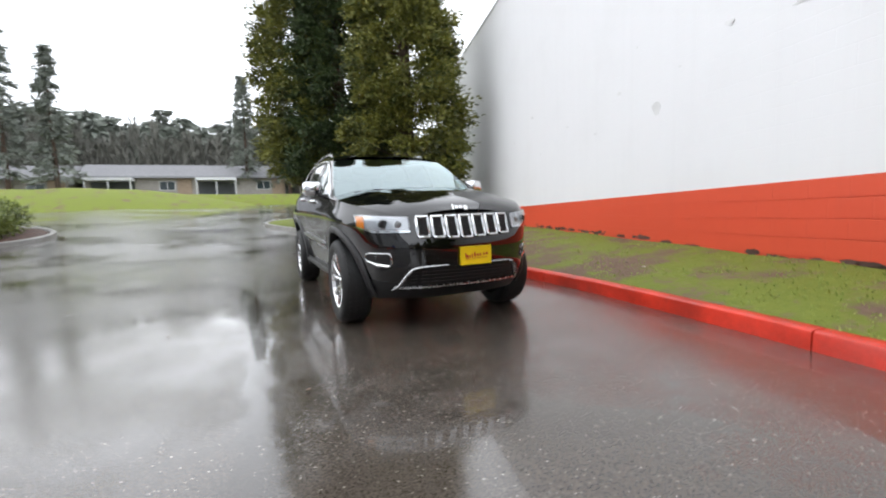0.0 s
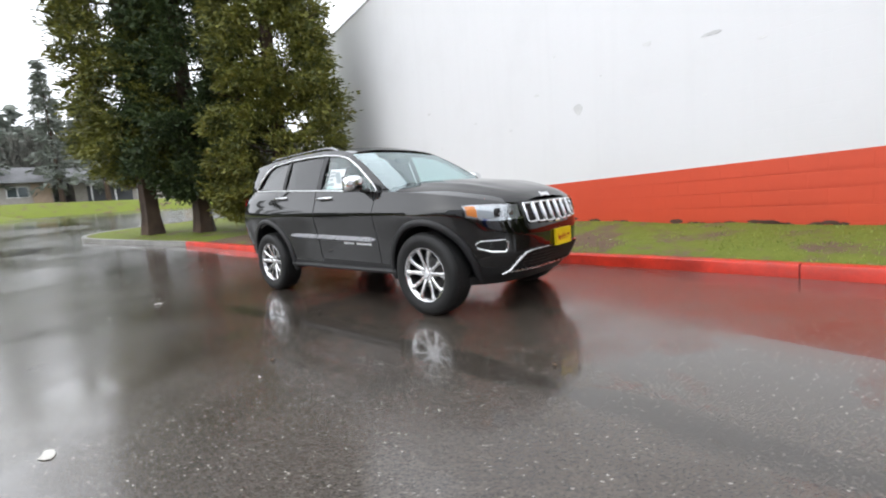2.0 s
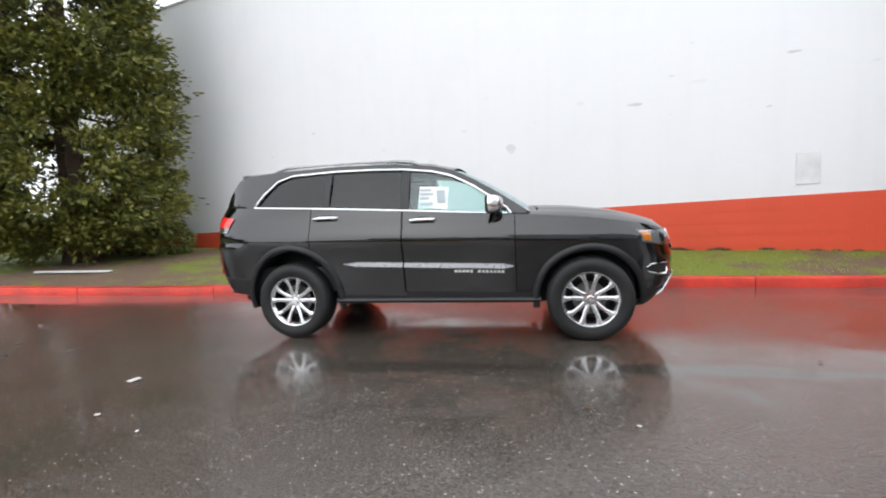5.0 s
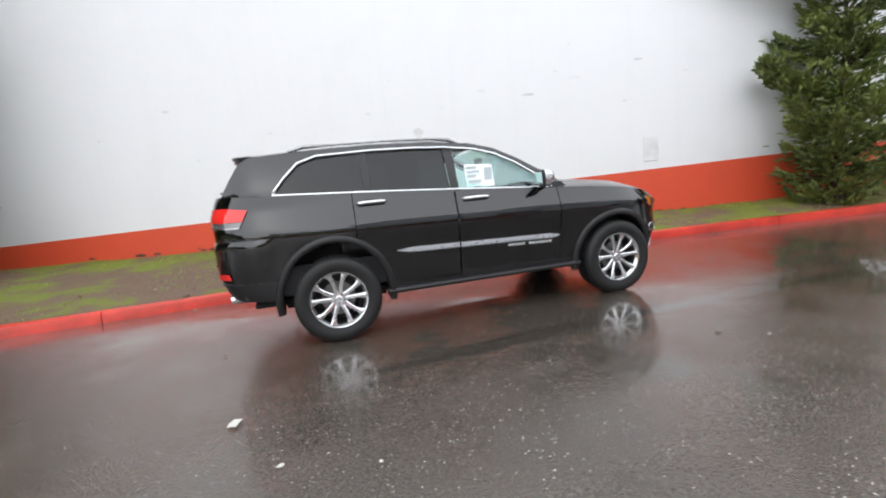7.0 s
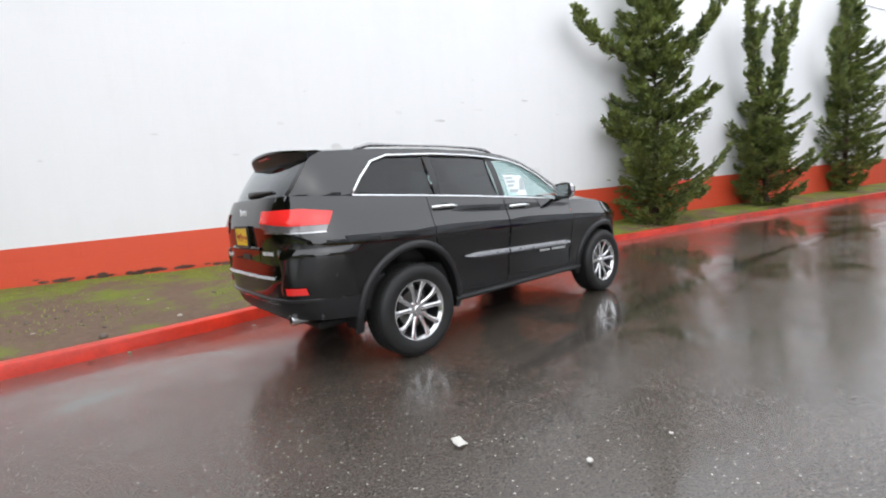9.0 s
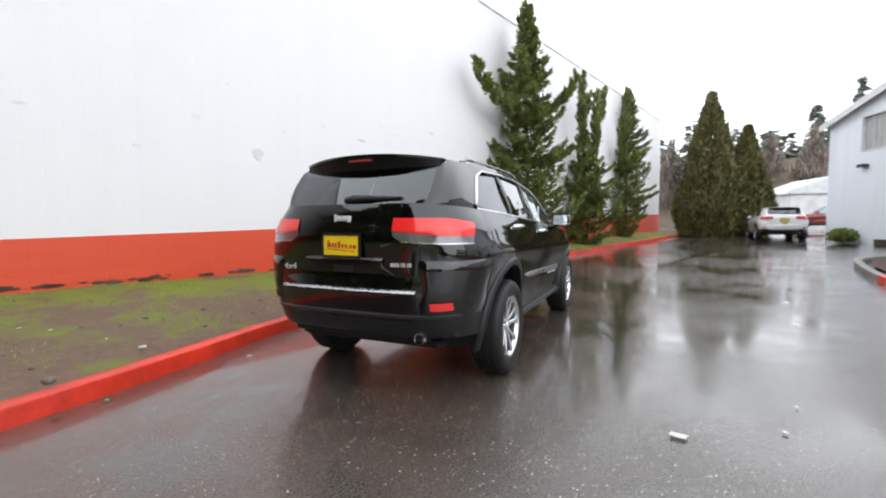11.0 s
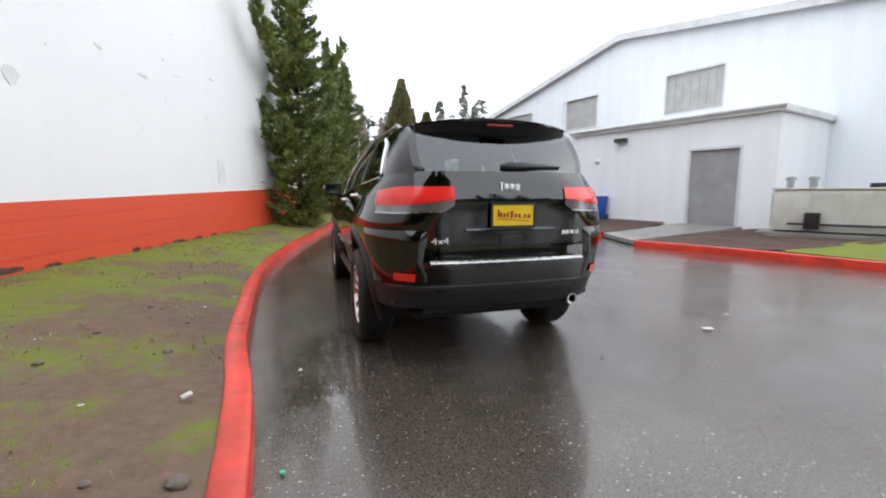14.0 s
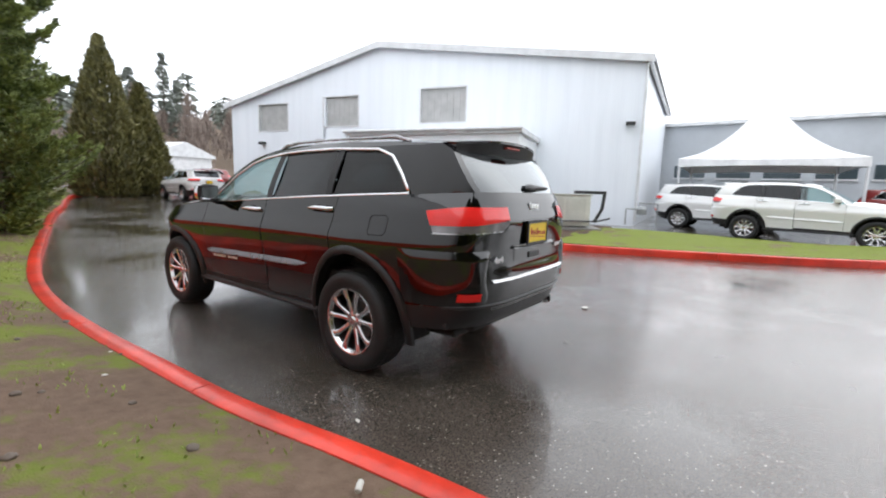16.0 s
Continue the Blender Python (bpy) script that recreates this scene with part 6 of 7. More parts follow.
cypress(25.9, -7.15, height(26, -7), 6.1, 1.5, 32)


def far_fir(bm_pos, bm_ax, x, y, z, tall, wide, rng, n=260, gap=0.0):
    """Adds one distant evergreen to a wood: tiers of drooping boughs."""
    h = tall * (0.12 + 0.88 * rng.random(n))
    tier = 0.75 + 0.25 * np.sin(h * 14 / tall * 3)
    a = rng.uniform(0, 6.2832, n)
    R = wide * (1.05 - h / tall) * tier * np.sqrt(rng.random(n)) * (1 - gap * rng.random(n))
    bm_pos.append(np.stack([x + R * np.cos(a), y + R * np.sin(a), z + h], 1))
    bm_ax.append(np.stack([np.cos(a), np.sin(a), rng.uniform(-0.6, 0.1, n)], 1))


def woods(name, label, mat, spots, seed, size, n, upright=False):
    rng = np.random.default_rng(seed)
    ps, axs = [], []
    for x, y, z, tall, wide in spots:
        far_fir(ps, axs, x, y, z, tall, wide, rng, n)
    pos, ax = np.concatenate(ps), np.concatenate(axs)
    thin = 1.0
    if upright:
        ax, thin = np.stack([rng.normal(size=len(pos)) * 0.25, rng.normal(size=len(pos)) * 0.25, np.ones(len(pos))], 1), 0.3
    ob = cards(name, pos, ax, rng.uniform(0.6, 1.3, len(pos)) * size / thin ** 0.5, rng.uniform(0.25, 0.6, len(pos)) * size * thin, mat, seed)
    return tagged(ob, label, "trees", kind="stuff")


rng = np.random.default_rng(77)
# wood behind the low houses, and on the hill past the far end of the road
spots = [(rng.uniform(-95, -72), v, 3.0, rng.uniform(11, 15), rng.uniform(4.0, 6.0)) for v in np.arange(-70, 45, 0.8)]
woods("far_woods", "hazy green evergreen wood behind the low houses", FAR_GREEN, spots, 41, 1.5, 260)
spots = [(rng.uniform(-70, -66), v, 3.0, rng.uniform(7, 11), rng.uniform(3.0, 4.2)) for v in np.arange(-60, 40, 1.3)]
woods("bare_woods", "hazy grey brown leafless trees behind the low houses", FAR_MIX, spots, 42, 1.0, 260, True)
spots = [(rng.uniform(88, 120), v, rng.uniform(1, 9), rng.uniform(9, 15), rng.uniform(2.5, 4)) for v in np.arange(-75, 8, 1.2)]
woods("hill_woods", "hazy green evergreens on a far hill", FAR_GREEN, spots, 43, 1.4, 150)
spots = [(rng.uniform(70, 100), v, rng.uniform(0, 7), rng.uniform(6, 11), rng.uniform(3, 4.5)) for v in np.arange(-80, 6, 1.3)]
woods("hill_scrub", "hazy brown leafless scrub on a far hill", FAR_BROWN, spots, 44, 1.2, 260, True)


def tall_fir(x, y, z, tall, wide, seed, label):
    rng = np.random.default_rng(seed)
    t = thing("fir_tree", label, "tree", pose(x, y, z), "tall far firs")
    part("trunk", tube([(0, 0, 0), (0, 0, tall * 0.97)], [0.28, 0.03], 7), BARK, t)
    ps, axs = [], []
    tiers = 20
    for k in range(tiers):
        f = (k + 0.5 * rng.random()) / tiers
        h = tall * (0.18 + 0.80 * f)
        for b in range(6):
            a = rng.uniform(0, 6.2832)
            L = (0.12 + wide * (1 - f) ** 0.9) * rng.uniform(0.45, 1.1)
            u = rng.random(26) ** 0.8
            d = np.array([math.cos(a), math.sin(a), 0.0])
            p = d[None] * (L * u)[:, None] + np.array([0, 0, 1.0])[None] * (h - 0.28 * L * u + 0.12 * rng.normal(size=26))[:, None]
            ps.append(p + rng.normal(size=(26, 3)) * 0.14)
            axs.append(d[None] + np.array([0, 0, -0.35])[None] + rng.normal(size=(26, 3)) * 0.35)
    pos = np.concatenate(ps)
    # the crown's pale green carries the haze in its colour
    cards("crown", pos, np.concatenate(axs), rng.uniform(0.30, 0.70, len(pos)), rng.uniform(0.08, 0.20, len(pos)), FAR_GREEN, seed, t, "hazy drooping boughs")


# tall firs standing over the far wood, by bearing and distance from the road's dip
for k, (yaw, far, tall, wide) in enumerate(((109.5, 62, 19, 3.2), (106.0, 60, 16.5, 2.6), (88.7, 66, 17.5, 2.6), (84.0, 64, 16, 2.8), (80.5, 60, 15, 2.8), (113.5, 66, 17, 3.0))):
    tall_fir(5.3 - far * math.sin(radians(yaw)), -2.2 + far * math.cos(radians(yaw)), 2.6, tall, wide, 60 + k, "tall hazy fir standing above the far wood")
for k, (x, y, tall) in enumerate(((92, -34, 20), (96, -38, 16), (88, -27, 15))):
    tall_fir(x, y, 6.0, tall, 2.8, 70 + k, "tall hazy fir on the far hill")


# ---- far side of the lot, towards the low houses ----
def heap(name, label, cx, cy, rx, ry, tall, mat, turn=0.0):
    rows = []
    for k in range(12):
        f = k / 11
        row = []
        for a in np.linspace(0, 6.2832, 40, endpoint=False):
            u, v = rx * (1 - f) * math.cos(a), ry * (1 - f) * math.sin(a)
            x, y = cx + u * math.cos(turn) - v * math.sin(turn), cy + u * math.sin(turn) + v * math.cos(turn)
            z = height(x, y) - 0.05 + tall * (1 - (1 - f) ** 2.2) + (0.12 * noise.noise((x * 0.4, y * 0.4, 0)) if k else 0)
            row.append((x, y, z))
        rows.append(row)
    return tagged(part(name, grid(rows, close=True), mat, smooth=60), label, "bank", kind="structure")


heap("grass_bank", "green grass bank beyond the drive", -39, -15, 7.0, 15.0, 1.6, GRASS, 0.1)
heap("grass_bank", "long green verge before the houses", -52, -8, 4.0, 60.0, 1.6, GRASS)
heap("far_hill", "brown wooded hillside far off", 118, -40, 42, 62, 16, plain("leaf_litter_hill", (0.20, 0.15, 0.11), 0.9, grain=0.3, scale=0.6))


def low_house(y0, y1, x, z, label):
    h = thing("low_house", label, "building", pose(x, 0, z))
    part("wall", box(-7, 0, y0, y1, -2, 1.75), BRICK_RED, h, "pale weathered brick wall")
    part("roof", slab([(-8, 1.7), (1.0, 1.7), (0.9, 1.95), (-3.5, 3.7), (-8, 1.95)], y1 - y0 + 1.2, lambda u, v, w: (u, y0 - 0.6 + w, v)), ROOFING, h, "grey low pitched roof")
    n = int((y1 - y0) / 5.6)
    for k in range(n):
        yc = lerp(y0, y1, (k + 0.5) / n)
        if k % 2:
            w = part("window", box(0.0, 0.06, yc - 0.9, yc + 0.9, 0.2, 1.35), TRIM_WHITE, h, "white framed window")
            for d in (-0.42, 0.42):
                part("pane", box(0.061, 0.075, yc + d - 0.38, yc + d + 0.38, 0.28, 1.27), plain_glass, w)
            part("boarding", box(0.003, 0.16, yc + 1.1, yc + 2.7, -1.5, 1.68), plain_tan, h, "tan boarded wall")
        else:
            c = part("carport", box(0.0, 2.6, yc - 2.3, yc + 2.3, 1.30, 1.62), TRIM_WHITE, h, "carport with a white fascia")
            # flat dark sheet in place of the shaded depth of the carport
            part("carport_shade", box(0.004, 0.05, yc - 2.2, yc + 2.2, -1.5, 1.297), plain_shade, c)
            for d in (-2.2, 0.0, 2.2):
                part("post", box(2.40, 2.52, yc + d - 0.06, yc + d + 0.06, -1.5, 1.297), TRIM_WHITE, c)
    return h


plain_glass = plain("dark_window_glass", (0.06, 0.08, 0.09), 0.1, coat=0.5)
# near-black grey that paints the shade inside the carports
plain_shade = plain("opening_shade", (0.07, 0.075, 0.085), 0.6)
plain_tan = plain("tan_boarding", (0.40, 0.30, 0.22), 0.7)
low_house(-44, -20, -60, 4.0, "long low pale brick house with a grey roof")
low_house(-18.5, 4.0, -60, 4.2, "low pale brick house with white windows")
low_house(6.0, 26, -61, 4.2, "far low brick house behind the conifers")

# planting bed with shrubs near the drive
bed("planting_bed", "dark mulch bed with low shrubs beside the drive", [(-9.4, -8.0), (-11.8, -7.4), (-14.5, -8.2), (-17, -11), (-13, -12.5), (-9.6, -10.0)], MULCH, 0.10)
kerb_run("grey_kerb", "worn grey concrete kerb round the planting bed", spline([(-9.2, -10.2), (-9.1, -8.6), (-9.6, -7.75), (-11.8, -7.2), (-14.6, -8.0), (-17.2, -10.9)], 0.3), lambda p: False, [2.4])


def shrub(x, y, r, tall, seed, label, mat):
    rng = np.random.default_rng(seed)
    t = thing("shrub", label, "shrub", pose(x, y, height(x, y) + 0.08), "shrubs in the bed")
    part("stem", tube([(0, 0, -0.1), (0.03, 0, tall * 0.5)], [0.03, 0.01], 6), BARK, t)
    m = 2200
    d = rng.normal(size=(m, 3))
    d /= np.linalg.norm(d, axis=1)[:, None]
    pos = d * (0.35 + 0.65 * rng.random(m) ** 0.4)[:, None] * np.array([r, r, tall * 0.5]) * (1 + 0.2 * np.sin(d[:, :1] * 7 + seed)) + np.array([0, 0, tall * 0.5])
    cards("leaves", pos, d + rng.normal(size=(m, 3)) * 0.5, rng.uniform(0.05, 0.12, m), rng.uniform(0.03, 0.06, m), mat, seed, t)


shrub(-11.4, -8.6, 0.8, 0.9, 1, "low yellow green shrub in the mulch bed", SHRUB)
shrub(-12.8, -8.9, 0.9, 1.0, 2, "low dark green shrub in the mulch bed", JUNIPER)
shrub(-10.3, -8.9, 0.6, 0.6, 3, "small dark green shrub in the mulch bed", JUNIPER)
shrub(-14.6, -9.6, 1.0, 1.1, 4, "rounded green shrub in the mulch bed", SHRUB)
shrub(-10.4, 5.3, 0.9, 1.3, 5, "dark shrub behind the conifer by the wall", JUNIPER)
shrub(-12.2, 6.0, 1.0, 1.4, 6, "dark shrub under the conifers", JUNIPER)
shrub(-8.6, 5.2, 0.7, 1.1, 7, "dark shrub at the foot of the wall", JUNIPER)

shrub(17.0, -8.85, 0.42, 0.42, 8, "low dark shrub at the foot of the steel building", JUNIPER)
tagged(part("timber", box(-0.75, 0.75, -0.10, 0.10, 0.0, 0.22, 0.015), BARK, m=pose(14.6, -9.45, height(14.6, -9.4) + 0.01, 0, 0, 15.4)), "dark timber baulk lying beside the steel building", "timber")

# ---- by the annex: bins, cooling unit, pipes ----
def bin_at(x, y, turn, label):
    b = thing("blue_bin", label, "bin", pose(x, y, height(x, y) + 0.10, 0, 0, turn) @ Matrix.Diagonal((0.72, 0.72, 0.88, 1)), "blue bins")
    body = box(-0.30, 0.30, -0.34, 0.34, 0.0, 0.80, 0.03)
    for v in body.verts:
        k = 0.86 + 0.14 * v.co.z / 0.8
        v.co.x *= k
        v.co.y *= k
    part("body", body, BLUE_BIN, b, smooth=40)
    part("lid", box(-0.33, 0.33, -0.37, 0.37, 0.803, 0.87, 0.025), BLUE_BIN, b, "blue hinged lid", smooth=40)
    part("label_panel", box(-0.12, 0.12, 0.340, 0.346, 0.35, 0.6), TRIM_WHITE, b)
    part("handle", tube([(-0.25, -0.38, 0.80), (0.25, -0.38, 0.80)], 0.018, 6), BLUE_BIN, b)
    for s in (-0.24, 0.24):
        part("wheel", lathe([(0.02, -0.03), (0.09, -0.03), (0.1, 0), (0.09, 0.03), (0.02, 0.03)], 16, "x"), RUBBER, b, m=pose(s, -0.34, 0.09))


bin_at(8.02, -7.88, -31, "dark blue wheeled bin with a white panel")
bin_at(7.80, -8.34, -29, "blue wheeled bin beside the annex")


CREAM = plain("cream_sheet", (0.56, 0.55, 0.50), 0.45)


def cooling_unit(x, y, turn):
    g = height(x, y) + 0.10
    u = thing("cooling_unit", "long grey outdoor air conditioning unit on a slab", "air conditioner", pose(x, y, g, 0, 0, turn))
    part("slab", box(-1.05, 1.45, -0.65, 0.65, -0.05, 0.06, 0.01), GREY_KERB, u)
    part("cabinet", box(-0.75, 1.2, -0.42, 0.42, 0.10, 0.98, 0.03), plain("beige_grey_sheet", (0.62, 0.61, 0.55), 0.45), u, "beige grey sheet metal cabinet", smooth=40)
    for k in range(6):
        part("grille_slat", box(1.203, 1.22, -0.36 + k * 0.13, -0.29 + k * 0.13, 0.18, 0.90), STEEL_GREY, u)
    for k in range(2):
        part("access_panel", box(-0.62 + k * 0.62, -0.06 + k * 0.62, 0.422, 0.435, 0.18, 0.9, 0.005), CREAM, u)
    part("top_cover", box(-0.78, 1.23, -0.45, 0.45, 0.983, 1.02, 0.01), CREAM, u)
    for xx in (0.55, 0.95):
        part("vent_cap", lathe([(0.07, 0.0), (0.07, 0.18), (0.10, 0.18), (0.10, 0.24), (0.001, 0.27)], 14, "z"), STEEL_GREY, u, m=pose(xx, -0.1, 1.02))
    for k in range(1):
        part("pipe", tube([(0.9, 0.50 + k * 0.07, 0.25 + k * 0.1), (-0.9, 0.50 + k * 0.07, 0.25 + k * 0.1), (-1.3, 0.45, 0.35 + k * 0.1)], 0.025, 7), BLACK_TRIM, u)
    part("duct", box(-1.25, -0.35, -0.20, 0.05, 1.03, 1.12, 0.02), BLACK_TRIM, u, "black insulated duct")
    part("duct", tube([(-1.22, -0.05, 1.06), (-1.16, 0.0, 0.6), (-0.95, 0.05, 0.2)], 0.05, 8), BLACK_TRIM, u)
    part("junction_box", box(0.35, 0.62, 0.44, 0.60, 0.15, 0.5, 0.02), BLACK_TRIM, u)


cooling_unit(1.25, -9.6, 30)
mt = thing("gas_meter", "grey pipe meter against the steel building", "meter", pose(-0.1, -13.4, height(0, -13.4) + 0.1, 0, 0, 15))
part("body", lathe([(0.001, 0.0), (0.16, 0.02), (0.17, 0.2), (0.1, 0.3), (0.001, 0.31)], 16, "z"), STEEL_GREY, mt, m=pose(0, 0, 0.35))
part("pipe", tube([(-0.5, 0, 0), (-0.5, 0, 0.75), (0.1, 0, 0.75), (0.1, 0, 0.6)], 0.03, 8), STEEL_GREY, mt)
part("pipe", tube([(0.5, 0.1, 0), (0.5, 0.1, 0.55), (0.0, 0.1, 0.55)], 0.03, 8), STEEL_GREY, mt)

# ---- sales lot: tent, parked cars, building behind ----
def tent(x, y, turn, z):
    t = thing("canopy_tent", "white peaked canopy tent over parked cars", "tent", pose(x, y, z, 0, 0, turn))
    s, eave, peak = 2.95, 2.35, 5.5
    rows = []
    for k in range(11):
        f = k / 10
        r = s * (1 - f) + 0.05
        zz = eave + 0.35 + (peak - eave - 0.35) * (f ** 2.2 * 0.75 + f * 0.25)
        ring = []
        for e in range(4):
            for q in range(6):
                c = [(-1, -1), (1, -1), (1, 1), (-1, 1)]
                a, b = Vector(c[e]), Vector(c[(e + 1) % 4])
                p = a.lerp(b, q / 6) * r
                ring.append((p.x, p.y, zz - 0.06 * math.sin(q / 6 * 3.1416) * (1 - f)))
        rows.append(ring)
    part("canopy", grid(rows, close=True), CANVAS, t, "white canvas peak", smooth=50)
    rows = [[(x0, y0, z0 + dz) for x0, y0, z0 in rows[0]] for dz in (0.0, -0.35)]
    rows[1] = [(x0 * 1.005, y0 * 1.005, z0 + 0.12 * abs(math.sin(i / 24 * 6.2832 * 2))) for i, (x0, y0, z0) in enumerate(rows[1])]
    part("valance", grid(rows, close=True), CANVAS, t)
    for cx, cy in ((-1, -1), (1, -1), (1, 1), (-1, 1)):
        part("pole", tube([(cx * s, cy * s, -0.3), (cx * s, cy * s, eave + 0.3)], 0.05, 8), TRIM_WHITE, t)


LOT = height(-3, -14)
tent(-3.1, -21.2, 4, LOT)
white_suv = build_suv("white estate wagon parked on the wet sales lot", WHITE_PAINT, pose(-4.6, -12.25, LOT, 0, 0, 172) @ Matrix.Scale(0.90, 4), False, "cars on the lot")
lot_jeep = copy_thing(white_suv, pose(-2.35, -15.75, LOT, 0, 0, 176))
tagged(lot_jeep, "white estate wagon parked under the canopy tent")
far_sedan = copy_thing(white_suv, pose(20.6, -7.45, height(20, -7.4), 0, 0, -4))
far_sedan.scale = (0.96, 0.96, 0.84)
tagged(far_sedan, "white saloon parked near the road's far end", group="far parked cars")
red_car = build_suv("dark red wagon parked far across the lot", car_paint("dark_red_car_paint", (0.22, 0.012, 0.010)), pose(-8.6, -20.5, LOT, 0, 0, 160) @ Matrix.Scale(0.92, 4), False, "cars on the lot")
red_two = copy_thing(red_car, pose(31.5, -12.6, height(31, -12), 0, 0, 80))
tagged(red_two, "dark red wagon beside the white garage", group="far parked cars")

hall = thing("sales_hall", "grey low sales building behind the tent", "building", pose(0, 0, LOT))
part("wall", box(-10, 2.6, -36, -27, -0.5, 5.2), plain("grey_cladding", (0.50, 0.53, 0.56), 0.5, scale=4), hall)
part("roof", box(-10.3, 2.9, -36, -26.7, 5.203, 5.4), TRIM_WHITE, hall)
for k in range(5):
    w = part("window", box(-9 + k * 2.2, -7.4 + k * 2.2, -26.997, -26.93, 2.2, 2.9), plain_glass, hall, "dark strip window")
    part("sill", box(-9.05 + k * 2.2, -7.35 + k * 2.2, -26.995, -26.88, 2.12, 2.197), TRIM_WHITE, w)
gar = thing("white_garage", "small white garage at the road's far end", "building", pose(38, -14.5, height(38, -14), 0, 0, 12))
part("wall", box(-0.1, 5, -2.6, 2.6, -0.5, 2.7), SHED_WHITE, gar)
part("roof", slab([(-2.9, 2.6), (2.9, 2.6), (2.8, 2.85), (0, 3.9), (-2.8, 2.85)], 5.4, lambda u, v, w: (-0.3 + w, u, v)), TRIM_WHITE, gar)
dr = part("garage_door", box(-0.14, -0.103, -1.3, 1.3, 0.0, 2.1), TRIM_WHITE, gar)
for k in range(4):
    part("door_panel", box(-0.155, -0.142, -1.22, 1.22, 0.06 + k * 0.52, 0.53 + k * 0.52), SHED_WHITE, dr)

# ---- small clutter ----
LEAF = plain("wet_dead_leaf", (0.10, 0.06, 0.03), 0.4)
STONE = plain("grey_stone", (0.14, 0.11, 0.085), 0.6, bump=0.5)


def scrap(x, y, r, mat, name, label, cat, seed, lift=None, thick=0.003, group=""):
    rnd = random.Random(seed)
    n = 8
    z = (height(x, y) + 0.012) if lift is None else lift
    pts = [(r * (0.6 + 0.6 * rnd.random()) * math.cos(6.283 * k / n), 0.6 * r * (0.6 + 0.6 * rnd.random()) * math.sin(6.283 * k / n)) for k in range(n)]
    bm = slab(pts, thick, lambda u, v, w: (u, v, w + 0.03 * abs(u) * (0.5 + rnd.random() * 0.2)))
    ob = part(name, bm, mat, m=pose(x, y, z, 0, 0, rnd.uniform(0, 360)))
    return tagged(ob, label, cat, group)


scrap(-2.18, -2.14, 0.065, LITTER, "litter", "pale scrap of crumpled paper on wet asphalt", "litter", 1)
scrap(1.5, -3.6, 0.06, LITTER, "litter", "pale flattened scrap lying on asphalt", "litter", 2)
scrap(3.2, -3.9, 0.07, LITTER, "litter", "small pale scrap lying on asphalt", "litter", 3)
rnd = random.Random(9)
for k in range(34):
    x = rnd.uniform(-6.5, 4.5)
    y = rnd.uniform(-5.5, 1.5)
    if abs(x) < 2.4 and abs(y) < 1.1:
        continue
    scrap(x, y, rnd.uniform(0.012, 0.03), LEAF if k % 5 else LITTER, "fallen_leaf", "small wet fallen leaf on the asphalt", "leaf", 100 + k, group="leaves on the road")


def lawn_z(x, y):
    near = min(range(len(KERB_LINE)), key=lambda i: abs(KERB_LINE[i].x - x))
    p, n = KERB_LINE[near], KERB_NORMAL[near]
    f = min(1.0, max(0.0, (y - p.y - 0.15) / max(0.3, wall_y(x) - p.y - 0.15)))
    return lawn_top(p, n, f)[2]


def rock(x, y, r, seed, label):
    bm = bmesh.new()
    bmesh.ops.create_icosphere(bm, subdivisions=2, radius=r)
    for v in bm.verts:
        v.co *= 1 + 0.35 * noise.noise(v.co * (1.6 / r) + Vector((seed, 0, 0)))
        v.co.z *= 0.55
    ob = part("stone", bm, STONE, smooth=50, m=pose(x, y, lawn_z(x, y) + 0.2 * r))
    return tagged(ob, label, "stone", "stones on the lawn")


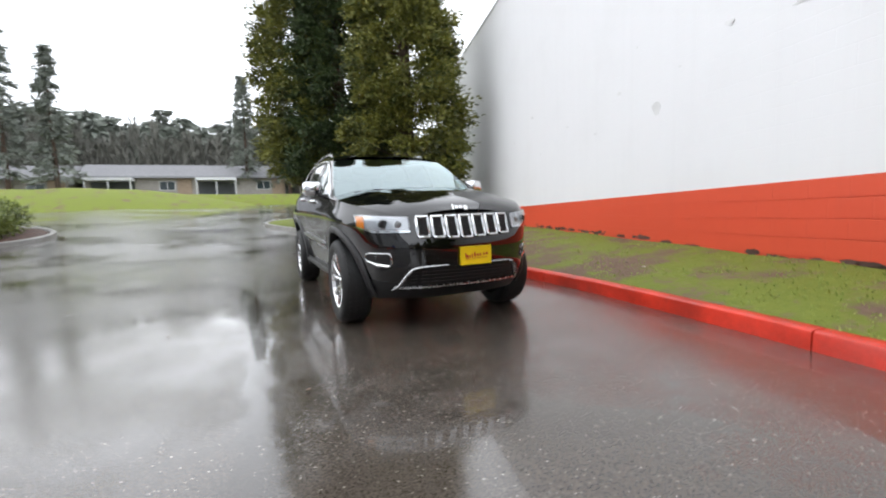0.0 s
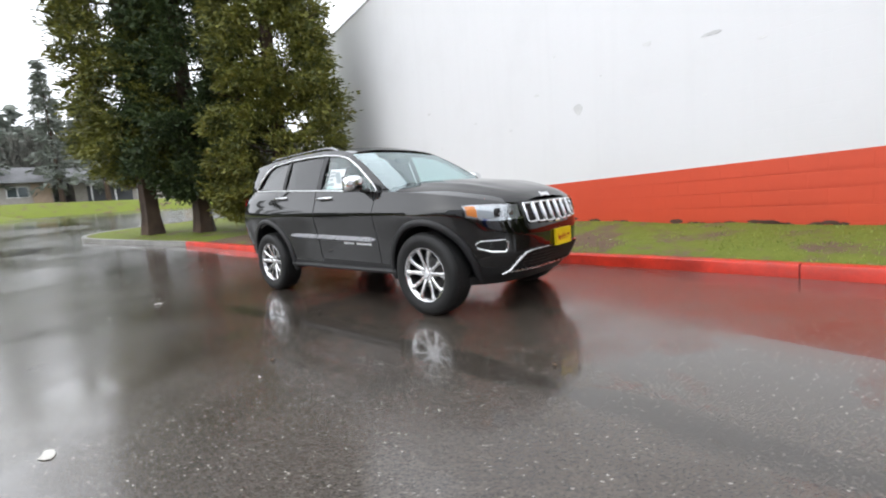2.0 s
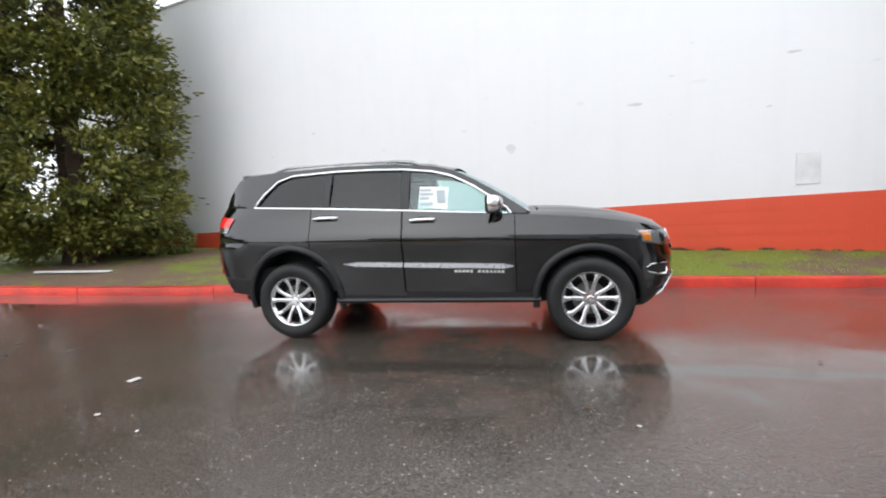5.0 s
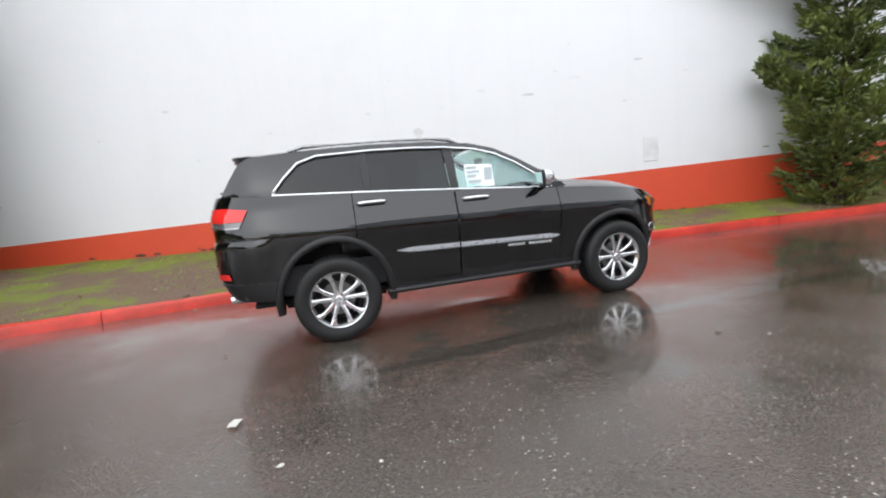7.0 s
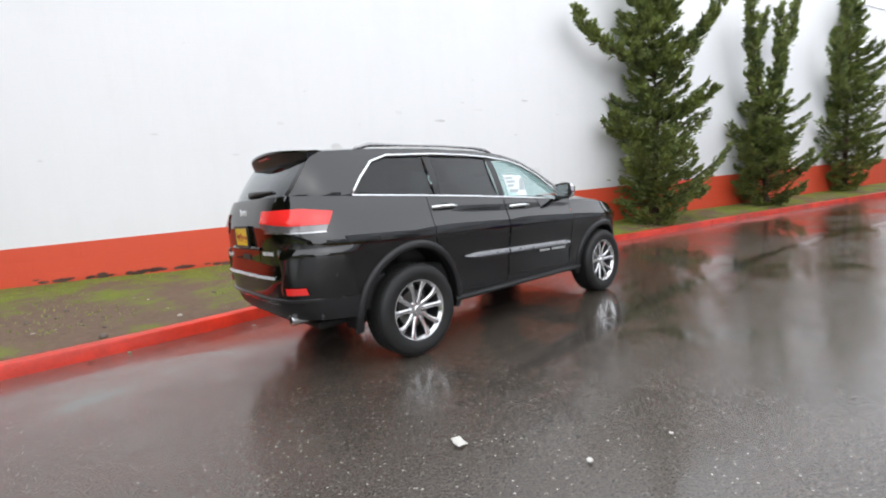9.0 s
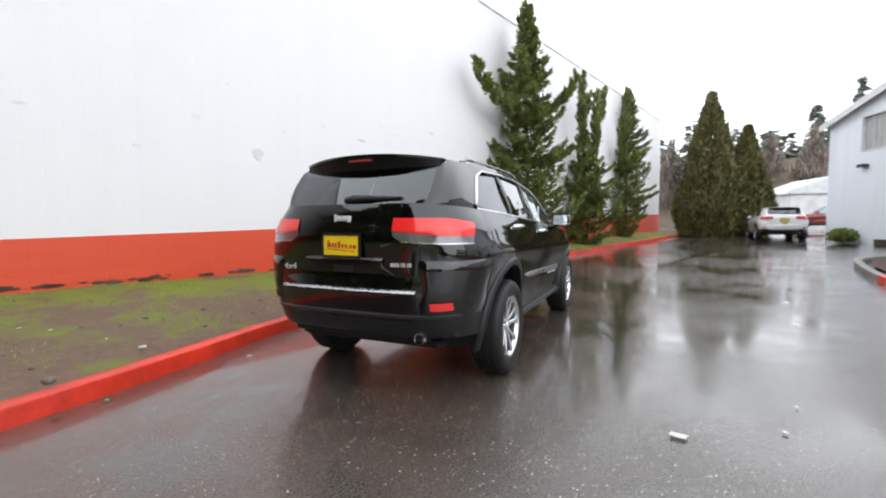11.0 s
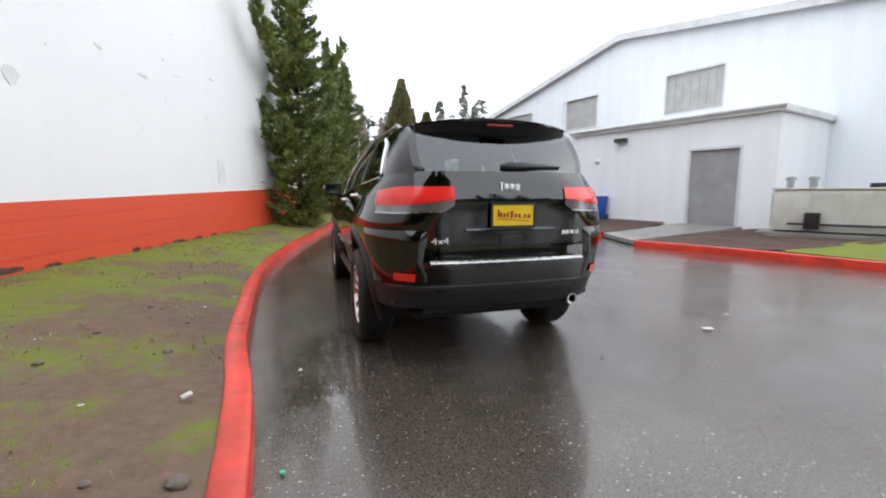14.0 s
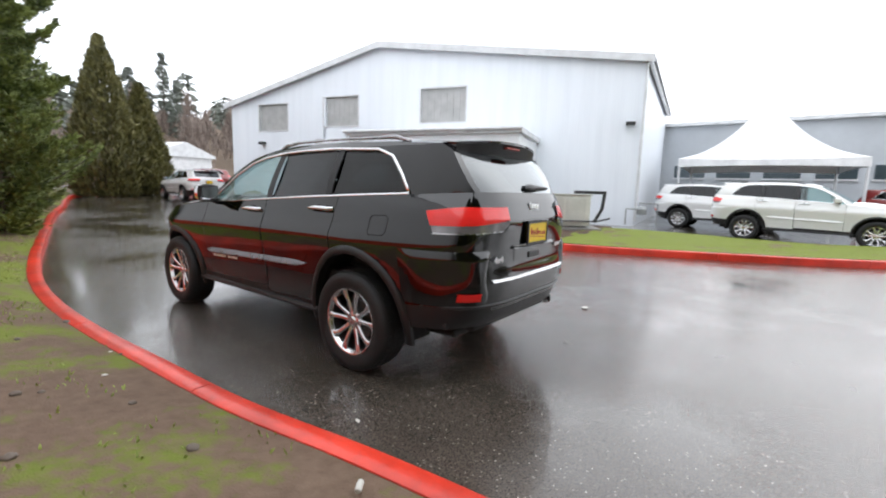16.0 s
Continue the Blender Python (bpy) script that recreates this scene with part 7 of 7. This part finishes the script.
rock(-3.42, 1.83, 0.045, 3, "dark grey stone on the muddy grass")
rock(-1.9, 2.25, 0.03, 5, "small pale stone on the muddy grass")
rnd = random.Random(12)
for k in range(22):
    x = rnd.uniform(-4.2, 1.5)
    rock(x, rnd.uniform(1.95 + 0.05 * abs(x), 3.2), rnd.uniform(0.012, 0.035), k, "small stone in the worn grass")
for k in range(9):
    x = rnd.uniform(-4.0, 2.0)
    y = rnd.uniform(2.0, 3.4)
    scrap(x, y, rnd.uniform(0.012, 0.026), LITTER, "litter", "pale scrap trodden into the worn grass", "litter", 300 + k, lawn_z(x, y) + 0.012)
can = tagged(part("drink_can", lathe([(0.001, 0.0), (0.012, 0.002), (0.014, 0.007), (0.014, 0.050), (0.011, 0.056), (0.001, 0.057)], 18, "z"), LITTER, smooth=40, m=pose(-2.72, 1.98, lawn_z(-2.72, 1.98) + 0.02, 80, 20, 30)), "pale crushed drink can in the grass", "can")
cap = tagged(part("bottle_cap", lathe([(0.001, 0.0), (0.013, 0.0), (0.013, 0.009), (0.001, 0.010)], 14, "z"), plain("mint_plastic", (0.05, 0.5, 0.3), 0.4), m=pose(-3.25, 1.47, height(-3, 1.4) + 0.008)), "mint green bottle cap beside the kerb", "bottle cap")
# fallen plank by the conifers
tagged(part("plank", box(-0.75, 0.75, -0.06, 0.06, 0, 0.03, 0.005), TRIM_WHITE, m=pose(-8.2, 2.4, lawn_z(-8.2, 2.4) + 0.03, 0, 2, 12)), "weathered white plank lying under the conifer", "plank")

# blades of grass, thickest where the lawn is not worn
rng = np.random.default_rng(5)
pos, ax = [], []
norm_i = [i for i, p in enumerate(KERB_LINE) if -9.4 < p.x < 12]
for k in range(9000):
    i = norm_i[int(rng.integers(len(norm_i)))]
    f = float(rng.random())
    p = lawn_top(KERB_LINE[i], KERB_NORMAL[i], f)
    x, y = p[0] + rng.normal() * 0.1, p[1]
    if noise.noise((x * 0.9, y * 0.9, 0.0)) + 0.5 * noise.noise((x * 2.6, y * 2.6, 4.0)) + (0.35 if x > 3 or f > 0.8 else 0.0) < 0.12:
        continue
    pos.append((x, y, p[2] - 0.008))
    ax.append((rng.normal() * 0.45, rng.normal() * 0.45, 1.0))
BLADE = foliage("grass_blades", (0.16, 0.21, 0.04), (0.30, 0.36, 0.075))
gb = cards("grass", np.array(pos), np.array(ax), rng.uniform(0.02, 0.045, len(pos)), rng.uniform(0.006, 0.014, len(pos)), BLADE, 6)
tagged(gb, "short uneven green grass blades", "grass", kind="stuff")
